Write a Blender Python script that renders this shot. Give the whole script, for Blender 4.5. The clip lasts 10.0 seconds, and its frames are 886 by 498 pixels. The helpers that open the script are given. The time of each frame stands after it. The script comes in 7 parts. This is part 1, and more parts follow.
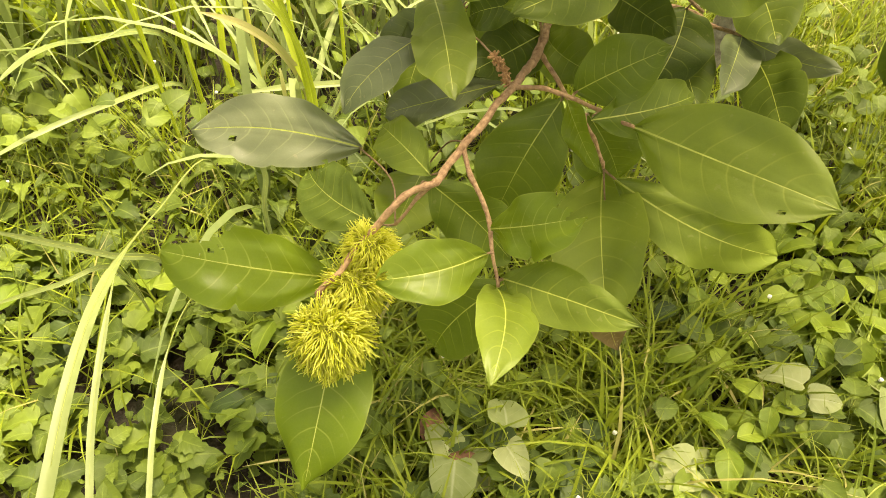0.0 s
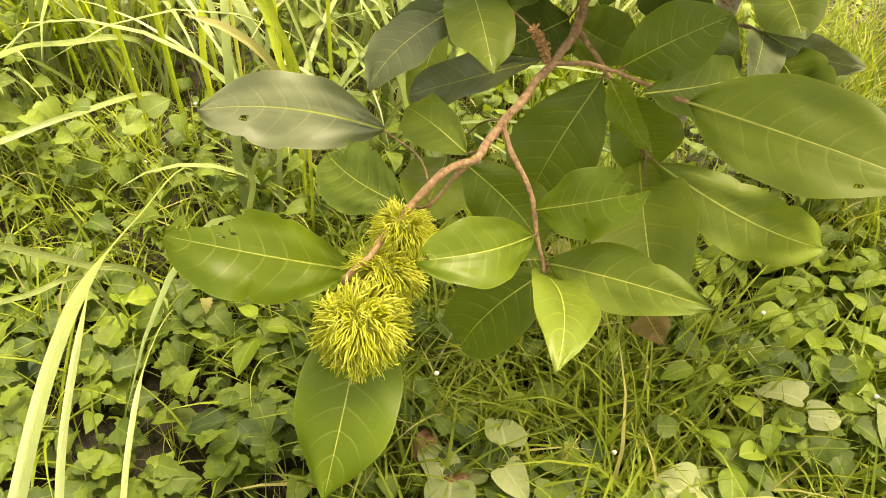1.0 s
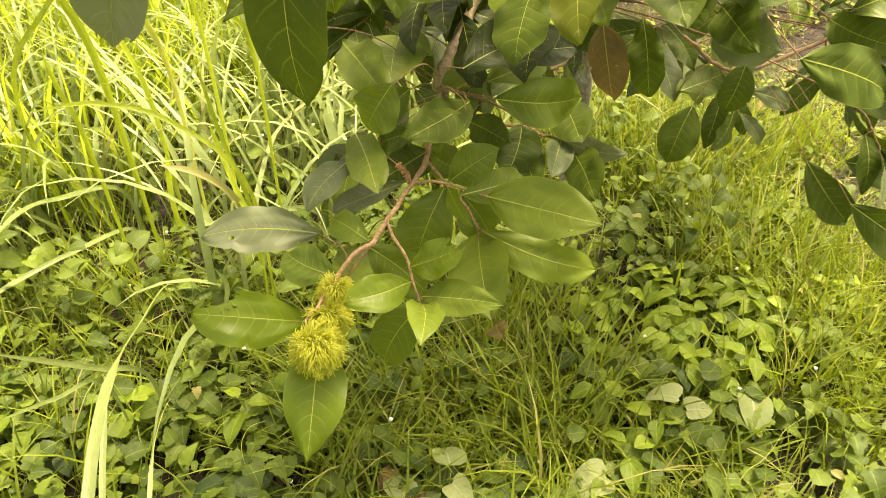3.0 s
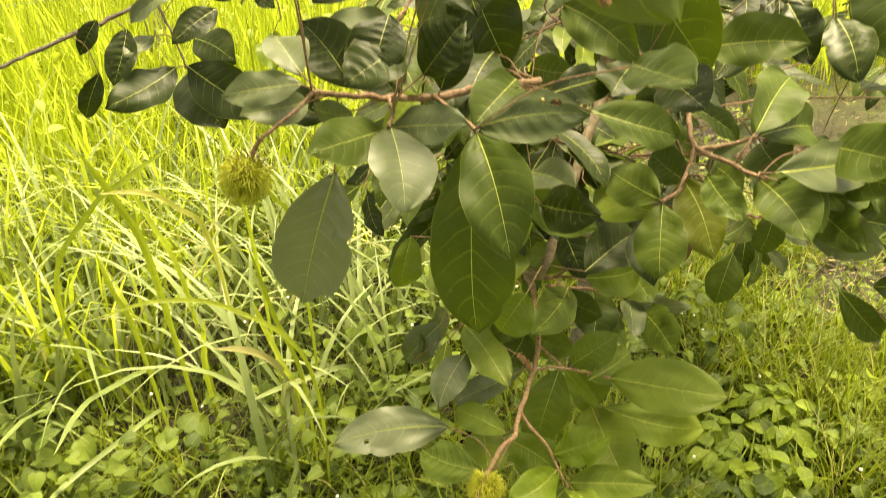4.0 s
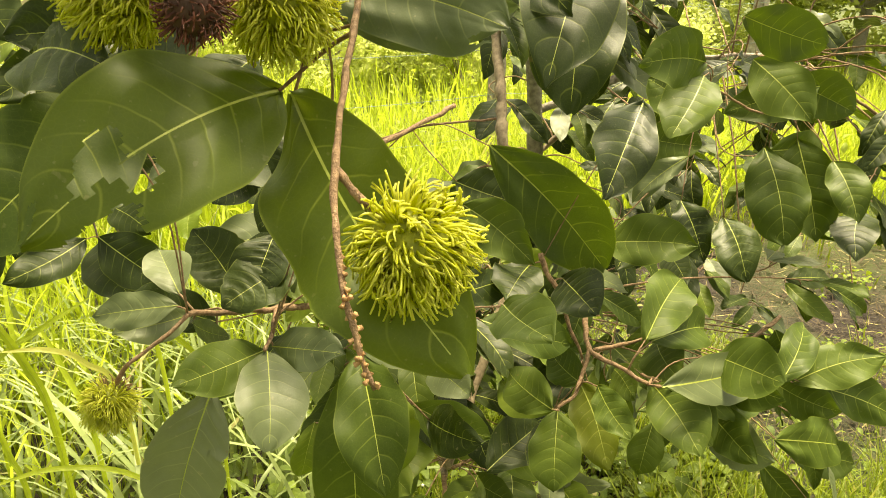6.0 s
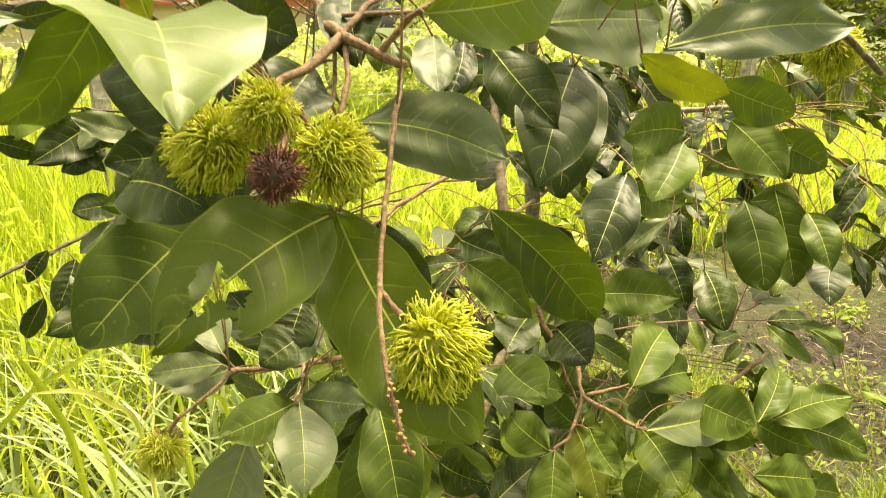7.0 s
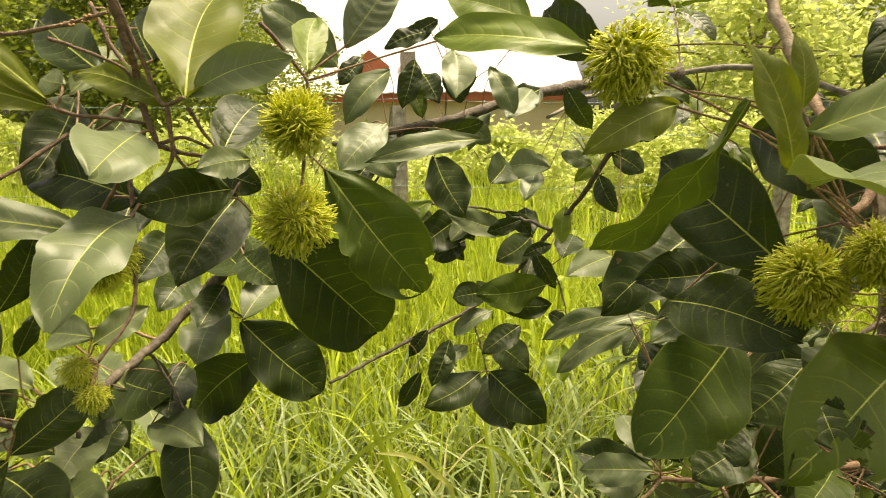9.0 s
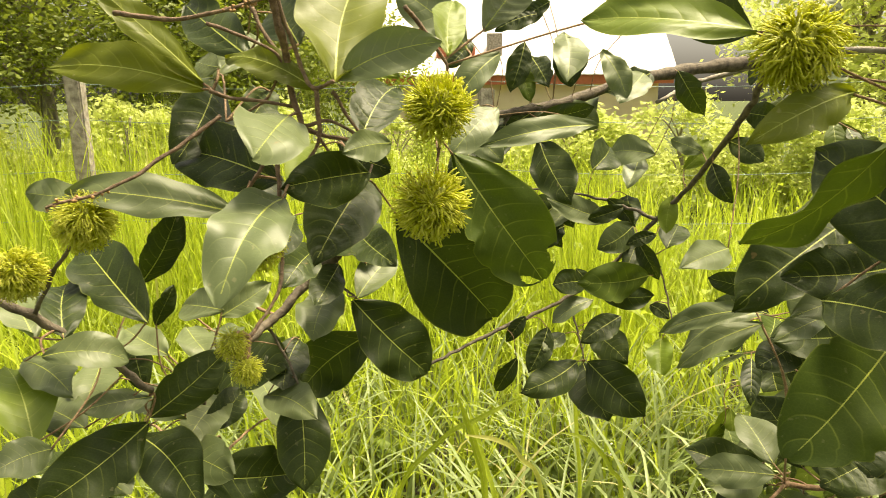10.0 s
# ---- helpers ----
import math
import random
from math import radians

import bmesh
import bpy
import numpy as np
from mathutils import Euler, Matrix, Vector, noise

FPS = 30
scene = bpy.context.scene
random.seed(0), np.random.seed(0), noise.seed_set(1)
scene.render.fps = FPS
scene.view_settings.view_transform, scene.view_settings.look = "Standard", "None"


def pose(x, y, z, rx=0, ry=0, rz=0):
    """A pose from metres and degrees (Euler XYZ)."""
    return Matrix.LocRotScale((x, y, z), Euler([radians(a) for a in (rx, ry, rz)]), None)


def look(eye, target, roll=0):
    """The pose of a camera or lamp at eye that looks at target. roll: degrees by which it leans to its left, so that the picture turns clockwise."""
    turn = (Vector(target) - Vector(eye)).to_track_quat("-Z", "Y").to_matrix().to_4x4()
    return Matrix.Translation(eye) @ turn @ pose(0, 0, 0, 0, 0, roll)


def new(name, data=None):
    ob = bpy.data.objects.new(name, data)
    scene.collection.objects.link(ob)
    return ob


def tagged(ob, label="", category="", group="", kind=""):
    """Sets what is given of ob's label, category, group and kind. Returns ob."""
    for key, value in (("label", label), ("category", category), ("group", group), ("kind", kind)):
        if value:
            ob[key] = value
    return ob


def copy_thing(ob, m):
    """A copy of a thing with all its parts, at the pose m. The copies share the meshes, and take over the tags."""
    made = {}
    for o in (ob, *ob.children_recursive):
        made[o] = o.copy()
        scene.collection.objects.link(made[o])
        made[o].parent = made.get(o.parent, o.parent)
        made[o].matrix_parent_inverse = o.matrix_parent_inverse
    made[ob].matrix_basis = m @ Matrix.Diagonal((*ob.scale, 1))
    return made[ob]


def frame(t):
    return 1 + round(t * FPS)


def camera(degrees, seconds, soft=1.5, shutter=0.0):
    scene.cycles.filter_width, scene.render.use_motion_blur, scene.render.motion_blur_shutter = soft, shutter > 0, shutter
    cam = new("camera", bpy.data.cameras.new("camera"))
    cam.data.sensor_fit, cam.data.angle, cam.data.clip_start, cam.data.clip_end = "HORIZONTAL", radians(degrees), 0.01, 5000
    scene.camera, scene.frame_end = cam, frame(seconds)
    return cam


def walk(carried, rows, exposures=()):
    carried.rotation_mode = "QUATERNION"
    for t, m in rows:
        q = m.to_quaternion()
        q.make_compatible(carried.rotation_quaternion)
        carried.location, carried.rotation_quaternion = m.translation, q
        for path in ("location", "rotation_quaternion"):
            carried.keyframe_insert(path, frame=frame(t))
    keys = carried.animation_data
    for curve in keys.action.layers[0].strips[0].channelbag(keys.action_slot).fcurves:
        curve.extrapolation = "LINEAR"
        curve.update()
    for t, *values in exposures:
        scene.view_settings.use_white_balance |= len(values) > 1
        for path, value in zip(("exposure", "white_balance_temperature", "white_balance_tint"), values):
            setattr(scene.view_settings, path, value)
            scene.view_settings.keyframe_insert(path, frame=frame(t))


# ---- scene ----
cam = camera(66.7, 10.0, soft=0.7, shutter=0.25)
PATH = [
    (0, (0.024, 0.042, 1.032), (0.119, 1.318, -0.506), 3.3),
    (0.2, (0.024, 0.042, 1.032), (0.119, 1.318, -0.506), 3.3),
    (0.5, (-0.002, 0.047, 0.993), (0.171, 1.36, -0.506), 5.8),
    (1, (-0.025, 0.046, 0.975), (0.173, 1.387, -0.496), 6.7),
    (1.5, (-0.026, 0.037, 0.987), (0.137, 1.433, -0.435), 5.4),
    (2, (-0.003, 0.037, 1.019), (0.202, 1.445, -0.387), 4.3),
    (2.2, (0.021, -0.002, 1.071), (0.193, 1.464, -0.279), 2.0),
    (3.3, (-0.059, -0.256, 1.227), (0.317, 1.276, -0.001), 1.2),
    (3.5, (-0.119, -0.234, 1.264), (0.226, 1.348, 0.09), -0.8),
    (3.8, (-0.171, -0.188, 1.297), (0.202, 1.451, 0.213), -2.8),
    (4, (-0.219, -0.165, 1.322), (0.291, 1.482, 0.308), -2.0),
    (4.5, (-0.229, -0.135, 1.362), (0.298, 1.618, 0.556), -0.5),
    (5, (-0.189, -0.132, 1.398), (0.418, 1.638, 0.692), -0.9),
    (5.5, (-0.149, -0.141, 1.405), (0.524, 1.615, 0.724), -0.0),
    (5.7, (-0.138, -0.135, 1.396), (0.546, 1.607, 0.69), 0.6),
    (6.8, (-0.163, -0.196, 1.459), (0.528, 1.558, 0.79), 0.6),
    (7, (-0.174, -0.207, 1.471), (0.521, 1.56, 0.841), 0.3),
    (7.5, (-0.218, -0.231, 1.493), (0.402, 1.598, 0.972), -0.1),
    (8, (-0.288, -0.211, 1.481), (0.115, 1.709, 1.091), -0.2),
    (8.5, (-0.347, -0.203, 1.499), (-0.186, 1.757, 1.137), -1.1),
    (9, (-0.375, -0.19, 1.504), (-0.351, 1.773, 1.118), -0.8),
    (9.5, (-0.39, -0.183, 1.501), (-0.504, 1.766, 1.065), -0.6),
    (10, (-0.415, -0.188, 1.506), (-0.623, 1.753, 1.074), -0.3),
]
EXPO = ((0.0, 1.70, 8800, 10), (2.2, 1.68, 8800, 10), (3.5, 1.60, 8900, 8), (4.5, 1.36, 9100, 5), (5.0, 1.36, 9100, 3), (5.5, 1.32, 9000, 2), (6.8, 1.52, 8800, 4), (7.2, 1.54, 8700, 4), (8.0, 0.89, 8500, 6), (9.0, 0.71, 8200, 9), (9.5, 0.83, 8100, 9), (10.0, 0.93, 8200, 6))
walk(cam, [(t, look(eye, target, roll)) for t, eye, target, roll in PATH],
     exposures=[(t, ev, kelvin, tint) for t, ev, kelvin, tint in EXPO])

# ---- world and sun: bright hazy day, sun high behind a thin veil ----
SUN_EL, SUN_AZ = radians(72), radians(60)
world = bpy.data.worlds.new("sky")
scene.world = world
world.use_nodes = True
wn, wl = world.node_tree.nodes, world.node_tree.links
sky = wn.new("ShaderNodeTexSky")
sky.sky_type, sky.sun_disc = "NISHITA", False
sky.sun_elevation, sky.sun_rotation = SUN_EL, SUN_AZ
sky.air_density, sky.dust_density, sky.ozone_density = 1.0, 6.0, 0.5
wn["Background"].inputs["Strength"].default_value = 0.128
haze = wn.new("ShaderNodeHueSaturation")
haze.inputs["Saturation"].default_value = 0.30
wl.new(sky.outputs["Color"], haze.inputs["Color"])
wl.new(haze.outputs["Color"], wn["Background"].inputs["Color"])
sun_data = bpy.data.lights.new("sun", "SUN")
sun_data.energy, sun_data.angle, sun_data.color = 4.35, radians(22), (1.0, 0.93, 0.78)
sun = new("sun", sun_data)
sun.matrix_world = look((0, 0, 30), (0 - 30 * math.sin(SUN_AZ) / math.tan(SUN_EL), 0 - 30 * math.cos(SUN_AZ) / math.tan(SUN_EL), 0))

# ---- materials ----
GROUND = -0.22


class Nodes:
    """A small wrapper to write node materials briefly."""

    def __init__(self, name):
        self.mat = bpy.data.materials.new(name)
        self.mat.use_nodes = True
        self.tree = self.mat.node_tree
        self.bsdf = self.tree.nodes["Principled BSDF"]
        self.out = self.tree.nodes["Material Output"]

    def put(self, kind, **values):
        node = self.tree.nodes.new(kind)
        for key, value in values.items():
            node.inputs[key.replace("_", " ")].default_value = value
        return node

    def link(self, a, b):
        self.tree.links.new(a, b)

    def math(self, op, a, b=0.5):
        node = self.tree.nodes.new("ShaderNodeMath")
        node.operation = op
        for i, v in enumerate((a, b)):
            if isinstance(v, (int, float)):
                node.inputs[i].default_value = v
            else:
                self.link(v, node.inputs[i])
        return node.outputs[0]

    def mix(self, fac, a, b, mode="MIX"):
        node = self.tree.nodes.new("ShaderNodeMix")
        node.data_type, node.blend_type = "RGBA", mode
        for i, v in ((0, fac), (6, a), (7, b)):
            if isinstance(v, (int, float)):
                node.inputs[i].default_value = v
            elif isinstance(v, tuple):
                node.inputs[i].default_value = (*v, 1)
            else:
                self.link(v, node.inputs[i])
        return node.outputs[2]

    def noise(self, scale, detail=4.0, vec=None, rough=0.55):
        node = self.put("ShaderNodeTexNoise", Scale=scale, Detail=detail, Roughness=rough)
        if vec is None:
            vec = self.tree.nodes.new("ShaderNodeTexCoord").outputs["Object"]
        self.link(vec, node.inputs["Vector"])
        return node.outputs["Fac"]

    def ramp(self, fac, lo, hi):
        node = self.tree.nodes.new("ShaderNodeMapRange")
        self.link(fac, node.inputs[0])
        node.inputs[1].default_value, node.inputs[2].default_value = lo, hi
        return node.outputs[0]

    def bump(self, height, strength, distance):
        node = self.put("ShaderNodeBump", Strength=strength, Distance=distance)
        self.link(height, node.inputs["Height"])
        self.link(node.outputs[0], self.bsdf.inputs["Normal"])
        return node.outputs[0]

    def thin(self, colour, amount):
        """Lets light through a thin blade: a share of translucent light."""
        glow = self.put("ShaderNodeBsdfTranslucent")
        if isinstance(colour, tuple):
            glow.inputs["Color"].default_value = (*colour, 1)
        else:
            self.link(colour, glow.inputs["Color"])
        both = self.put("ShaderNodeMixShader", Fac=amount)
        self.link(self.bsdf.outputs[0], both.inputs[1])
        self.link(glow.outputs[0], both.inputs[2])
        self.link(both.outputs[0], self.out.inputs["Surface"])


def leaf_material(name, dark, light, vein, rough, through_colour, through_share, spots=0.0, relief=0.30, lines=0.6, shine=0.5):
    m = Nodes(name)
    uv = m.tree.nodes.new("ShaderNodeUVMap").outputs[0]
    sep = m.tree.nodes.new("ShaderNodeSeparateXYZ")
    m.link(uv, sep.inputs[0])
    info = m.tree.nodes.new("ShaderNodeObjectInfo").outputs["Random"]
    across = m.math("ABSOLUTE", sep.outputs[0], 0)
    # side veins leave the midrib at an angle and bow towards the tip
    bow = m.math("ADD", m.math("MULTIPLY", across, 0.10), m.math("MULTIPLY", m.math("POWER", across, 2.2), 0.09))
    sway = m.math("MULTIPLY", m.math("SUBTRACT", m.noise(30, 2), 0.5), 0.045)
    along = m.math("ADD", m.math("SUBTRACT", sep.outputs[1], bow), sway)
    saw = m.math("PINGPONG", m.math("MULTIPLY", along, 8.0), 0.5)
    ridge = m.ramp(saw, 0.055, 0.008)
    fade = m.ramp(across, 0.98, 0.25)
    veins = m.math("MULTIPLY", ridge, fade)
    blotch = m.ramp(m.noise(26, 8, None, 0.65), 0.30, 0.72)
    tint = m.math("ADD", m.math("MULTIPLY", blotch, 0.5), m.math("MULTIPLY", info, 0.55))
    col = m.mix(tint, dark, light)
    # the net of finest veins
    net = m.put("ShaderNodeTexVoronoi", Scale=330.0)
    net.feature = "DISTANCE_TO_EDGE"
    m.link(m.tree.nodes.new("ShaderNodeTexCoord").outputs["Object"], net.inputs["Vector"])
    mesh = m.ramp(net.outputs["Distance"], 0.10, 0.0)
    col = m.mix(m.math("MULTIPLY", mesh, 0.05), col, vein)
    col = m.mix(m.math("MULTIPLY", veins, lines), col, vein)
    # a thin pale margin
    col = m.mix(m.math("MULTIPLY", m.ramp(across, 0.965, 1.0), 0.45), col, vein)
    fine = m.noise(420, 3)
    if spots:
        dots = m.math("MAXIMUM", m.ramp(m.noise(150, 2), 0.69, 0.73), m.ramp(m.noise(420, 2), 0.72, 0.76))
        col = m.mix(m.math("MULTIPLY", dots, spots), col, (0.42, 0.36, 0.2))
        scar = m.math("MULTIPLY", m.ramp(m.noise(46, 3, None, 0.7), 0.70, 0.74), m.ramp(info, 0.55, 0.7))
        col = m.mix(m.math("MULTIPLY", scar, 0.6), col, (0.20, 0.13, 0.05))
    m.link(col, m.bsdf.inputs["Base Color"])
    m.link(m.math("ADD", m.math("MULTIPLY", m.noise(60, 4), 0.24), rough - 0.12), m.bsdf.inputs["Roughness"])
    m.bsdf.inputs["IOR"].default_value = 1.45
    m.bsdf.inputs["Specular IOR Level"].default_value = shine
    swell = m.math("SINE", m.math("MULTIPLY", saw, math.pi), 0)
    puff = m.math("ADD", m.math("MULTIPLY", m.math("MULTIPLY", swell, fade), 0.55), m.math("MULTIPLY", fine, 0.10))
    puff = m.math("SUBTRACT", puff, m.math("MULTIPLY", mesh, 0.02))
    m.bump(puff, relief, 0.0019)
    m.thin(m.mix(0.5, col, through_colour), through_share)
    return m.mat


MAT = {
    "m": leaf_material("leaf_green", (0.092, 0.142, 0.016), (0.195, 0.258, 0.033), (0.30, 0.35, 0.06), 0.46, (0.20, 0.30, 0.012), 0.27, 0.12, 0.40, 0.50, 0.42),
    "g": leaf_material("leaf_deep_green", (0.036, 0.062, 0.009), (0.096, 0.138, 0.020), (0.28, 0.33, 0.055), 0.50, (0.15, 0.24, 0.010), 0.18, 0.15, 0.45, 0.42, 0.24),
    "h": leaf_material("leaf_thin_green", (0.044, 0.072, 0.008), (0.105, 0.145, 0.016), (0.30, 0.35, 0.055), 0.45, (0.36, 0.46, 0.015), 0.30, 0.15, 0.45, 0.45, 0.36),
    # shade deep in the foliage is put into this near-black green
    "d": leaf_material("leaf_dark_shaded", (0.009, 0.018, 0.004), (0.041, 0.062, 0.012), (0.26, 0.30, 0.05), 0.45, (0.12, 0.20, 0.010), 0.13, 0.2, 0.55, 0.34, 0.30),
    # the silvery reflection of the sky is painted in as greyer green
    "s": leaf_material("leaf_grey_sheen", (0.080, 0.108, 0.040), (0.145, 0.178, 0.075), (0.26, 0.30, 0.11), 0.46, (0.14, 0.22, 0.03), 0.16, 0.2, 0.30, 0.5, 0.55),
    # base colour lightened to stand in for strong sky sheen
    "w": leaf_material("leaf_pale_sheen", (0.120, 0.145, 0.065), (0.190, 0.220, 0.110), (0.32, 0.36, 0.16), 0.44, (0.16, 0.22, 0.05), 0.14, 0.2, 0.40, 0.45, 0.65),
    "y": leaf_material("leaf_young", (0.100, 0.165, 0.012), (0.165, 0.240, 0.024), (0.36, 0.41, 0.08), 0.40, (0.40, 0.48, 0.02), 0.42, 0.1, 0.35, 0.5, 0.45),
    # yellowish base colour carries the glow of leaves lit from behind
    "o": leaf_material("leaf_olive_backlit", (0.090, 0.118, 0.010), (0.155, 0.180, 0.016), (0.32, 0.34, 0.06), 0.45, (0.34, 0.39, 0.015), 0.34, 0.3, 0.35, 0.5, 0.42),
    # sun and sky sheen on the upper leaves are mixed into this pale green
    "p": leaf_material("leaf_pale_skylit", (0.090, 0.130, 0.024), (0.140, 0.185, 0.042), (0.34, 0.38, 0.10), 0.48, (0.30, 0.38, 0.05), 0.16, 0.1, 0.45, 0.45, 0.6),
    "b": leaf_material("leaf_withered", (0.110, 0.080, 0.028), (0.170, 0.120, 0.045), (0.25, 0.2, 0.1), 0.6, (0.2, 0.14, 0.03), 0.2, 0.4),
}


def plain(name, a, b, scale, rough, bump=0.3, dist=0.002):
    m = Nodes(name)
    n = m.ramp(m.noise(scale, 5), 0.32, 0.7)
    col = m.mix(n, a, b)
    m.link(col, m.bsdf.inputs["Base Color"])
    m.bsdf.inputs["Roughness"].default_value = rough
    if bump:
        m.bump(m.noise(scale * 3.1, 4), bump, dist)
    return m.mat


MAT["rib"] = plain("leaf_midrib", (0.30, 0.35, 0.050), (0.44, 0.49, 0.10), 90, 0.45)
MAT["bark"] = plain("young_bark", (0.20, 0.148, 0.095), (0.43, 0.34, 0.23), 130, 0.75, 0.6, 0.002)
MAT["twig"] = plain("russet_twig", (0.16, 0.092, 0.048), (0.40, 0.255, 0.145), 260, 0.70, 0.9, 0.0015)
MAT["old_bark"] = plain("dark_bark", (0.060, 0.047, 0.033), (0.19, 0.155, 0.11), 110, 0.8, 0.9, 0.002)
MAT["brown"] = plain("brown_twig", (0.095, 0.058, 0.036), (0.27, 0.175, 0.11), 220, 0.75, 0.9, 0.0015)
MAT["tan"] = plain("tan_twig", (0.24, 0.135, 0.066), (0.54, 0.345, 0.19), 240, 0.7, 0.9, 0.0015)
MAT["bud"] = plain("dry_flower_bud", (0.32, 0.17, 0.07), (0.55, 0.33, 0.16), 300, 0.8, 0.5, 0.001)
MAT["grey"] = plain("grey_bark", (0.16, 0.135, 0.105), (0.40, 0.36, 0.29), 70, 0.85, 0.8, 0.003)


def spine_material(name, foot, low, high, share):
    """Soft spines: dull at the foot, bright along the outer part, each a little different."""
    m = Nodes(name)
    sep = m.tree.nodes.new("ShaderNodeSeparateXYZ")
    m.link(m.tree.nodes.new("ShaderNodeUVMap").outputs[0], sep.inputs[0])
    isl = m.tree.nodes.new("ShaderNodeNewGeometry").outputs["Random Per Island"]
    tip = m.mix(isl, low, high)
    col = m.mix(m.ramp(sep.outputs[1], 0.0, 0.45), foot, tip)
    m.link(col, m.bsdf.inputs["Base Color"])
    m.bsdf.inputs["Roughness"].default_value = 0.42
    m.thin(col, share)
    return m.mat


MAT["spine"] = spine_material("spine_lime", (0.44, 0.47, 0.020), (0.62, 0.65, 0.040), (0.90, 0.90, 0.22), 0.45)
MAT["spine_tan"] = spine_material("spine_russet", (0.035, 0.012, 0.008), (0.085, 0.026, 0.018), (0.24, 0.075, 0.05), 0.10)
MAT["spine_dry"] = spine_material("spine_dry_tip", (0.17, 0.22, 0.010), (0.20, 0.12, 0.04), (0.34, 0.20, 0.08), 0.15)
MAT["rind"] = plain("rind_green", (0.20, 0.225, 0.010), (0.33, 0.35, 0.020), 120, 0.6)
MAT["rind_tan"] = plain("rind_russet", (0.05, 0.022, 0.014), (0.10, 0.04, 0.025), 120, 0.7)


def grass_material(name, a, b, rough, share, dry_share=0.035, veined=False, glow=(0.5, 0.6, 0.03)):
    m = Nodes(name)
    isl = m.math("FRACT", m.math("ADD", m.tree.nodes.new("ShaderNodeNewGeometry").outputs["Random Per Island"], m.tree.nodes.new("ShaderNodeObjectInfo").outputs["Random"]), 0)
    patch = m.ramp(m.noise(0.8, 3), 0.35, 0.68)
    blot = m.ramp(m.noise(70, 4), 0.35, 0.7)
    mixed = m.math("ADD", m.math("MULTIPLY", m.math("POWER", isl, 1.3), 0.72), m.math("ADD", m.math("MULTIPLY", patch, 0.22), m.math("MULTIPLY", blot, 0.16)))
    col = m.mix(mixed, a, b)
    dry = m.math("GREATER_THAN", isl, 1 - dry_share)
    col = m.mix(m.math("MULTIPLY", dry, 0.7), col, (0.40, 0.34, 0.15))
    if veined:
        sep = m.tree.nodes.new("ShaderNodeSeparateXYZ")
        m.link(m.tree.nodes.new("ShaderNodeUVMap").outputs[0], sep.inputs[0])
        across = m.math("ABSOLUTE", sep.outputs[0], 0)
        along = m.math("SUBTRACT", sep.outputs[1], m.math("MULTIPLY", across, 0.3))
        saw = m.math("PINGPONG", m.math("MULTIPLY", along, 5.0), 0.5)
        lines = m.math("MAXIMUM", m.math("MULTIPLY", m.ramp(saw, 0.07, 0.0), 0.35), m.ramp(across, 0.09, 0.02))
        col = m.mix(m.math("MULTIPLY", lines, 0.4), col, (b[0] * 1.5, b[1] * 1.4, b[2] * 2))
        m.bump(m.math("ADD", saw, m.math("MULTIPLY", m.noise(220, 3), 0.5)), 0.5, 0.0016)
    m.link(col, m.bsdf.inputs["Base Color"])
    m.bsdf.inputs["Roughness"].default_value = rough
    m.bsdf.inputs["Specular IOR Level"].default_value = 0.35
    m.thin(m.mix(0.35, col, glow), share)
    return m.mat


MAT["tall"] = grass_material("tall_grass_blade", (0.11, 0.165, 0.008), (0.63, 0.73, 0.095), 0.45, 0.55, 0.02, False, (0.60, 0.72, 0.06))
MAT["broad"] = grass_material("broad_grass_blade", (0.15, 0.20, 0.055), (0.33, 0.39, 0.16), 0.40, 0.26, 0.0, False, (0.42, 0.50, 0.12))
MAT["pale"] = grass_material("pale_grass_blade", (0.13, 0.18, 0.05), (0.33, 0.395, 0.165), 0.38, 0.25, 0.04, False, (0.42, 0.52, 0.12))
MAT["short"] = grass_material("short_grass_blade", (0.07, 0.115, 0.010), (0.30, 0.365, 0.036), 0.5, 0.34, 0.06)
MAT["weed"] = grass_material("weed_leaf", (0.035, 0.070, 0.007), (0.20, 0.27, 0.028), 0.58, 0.28, 0.006, True)
# shade over the left-hand weeds is put into this darker green
MAT["weed_dark_shaded"] = grass_material("creeping_weed_leaf_shaded", (0.030, 0.058, 0.008), (0.165, 0.230, 0.028), 0.60, 0.25, 0.004, True)
# sunlight on the right-hand weeds is put into this lighter green
MAT["weed_light_sunlit"] = grass_material("oval_weed_leaf_sunlit", (0.105, 0.172, 0.014), (0.26, 0.345, 0.035), 0.55, 0.32, 0.0, True)
MAT["weed_pale"] = grass_material("weed_leaf_mined", (0.15, 0.20, 0.06), (0.30, 0.34, 0.15), 0.6, 0.25, 0.0, True)
MAT["weed_bright"] = grass_material("field_weed_leaf", (0.16, 0.23, 0.020), (0.46, 0.54, 0.09), 0.55, 0.45, 0.01, True)
MAT["stem"] = grass_material("weed_stem", (0.14, 0.20, 0.02), (0.40, 0.45, 0.10), 0.5, 0.15, 0.1)
MAT["far_leaf"] = grass_material("far_tree_leaf", (0.055, 0.090, 0.013), (0.40, 0.46, 0.10), 0.5, 0.4, 0.0)
MAT["shrub_leaf"] = grass_material("shrub_leaf", (0.38, 0.45, 0.09), (0.70, 0.75, 0.28), 0.5, 0.62, 0.0, False, (0.80, 0.85, 0.32))
MAT["floret"] = plain("white_floret", (0.7, 0.7, 0.6), (0.8, 0.8, 0.72), 60, 0.8)
MAT["concrete"] = plain("weathered_concrete", (0.20, 0.17, 0.14), (0.52, 0.46, 0.39), 22, 0.9, 0.7, 0.006)
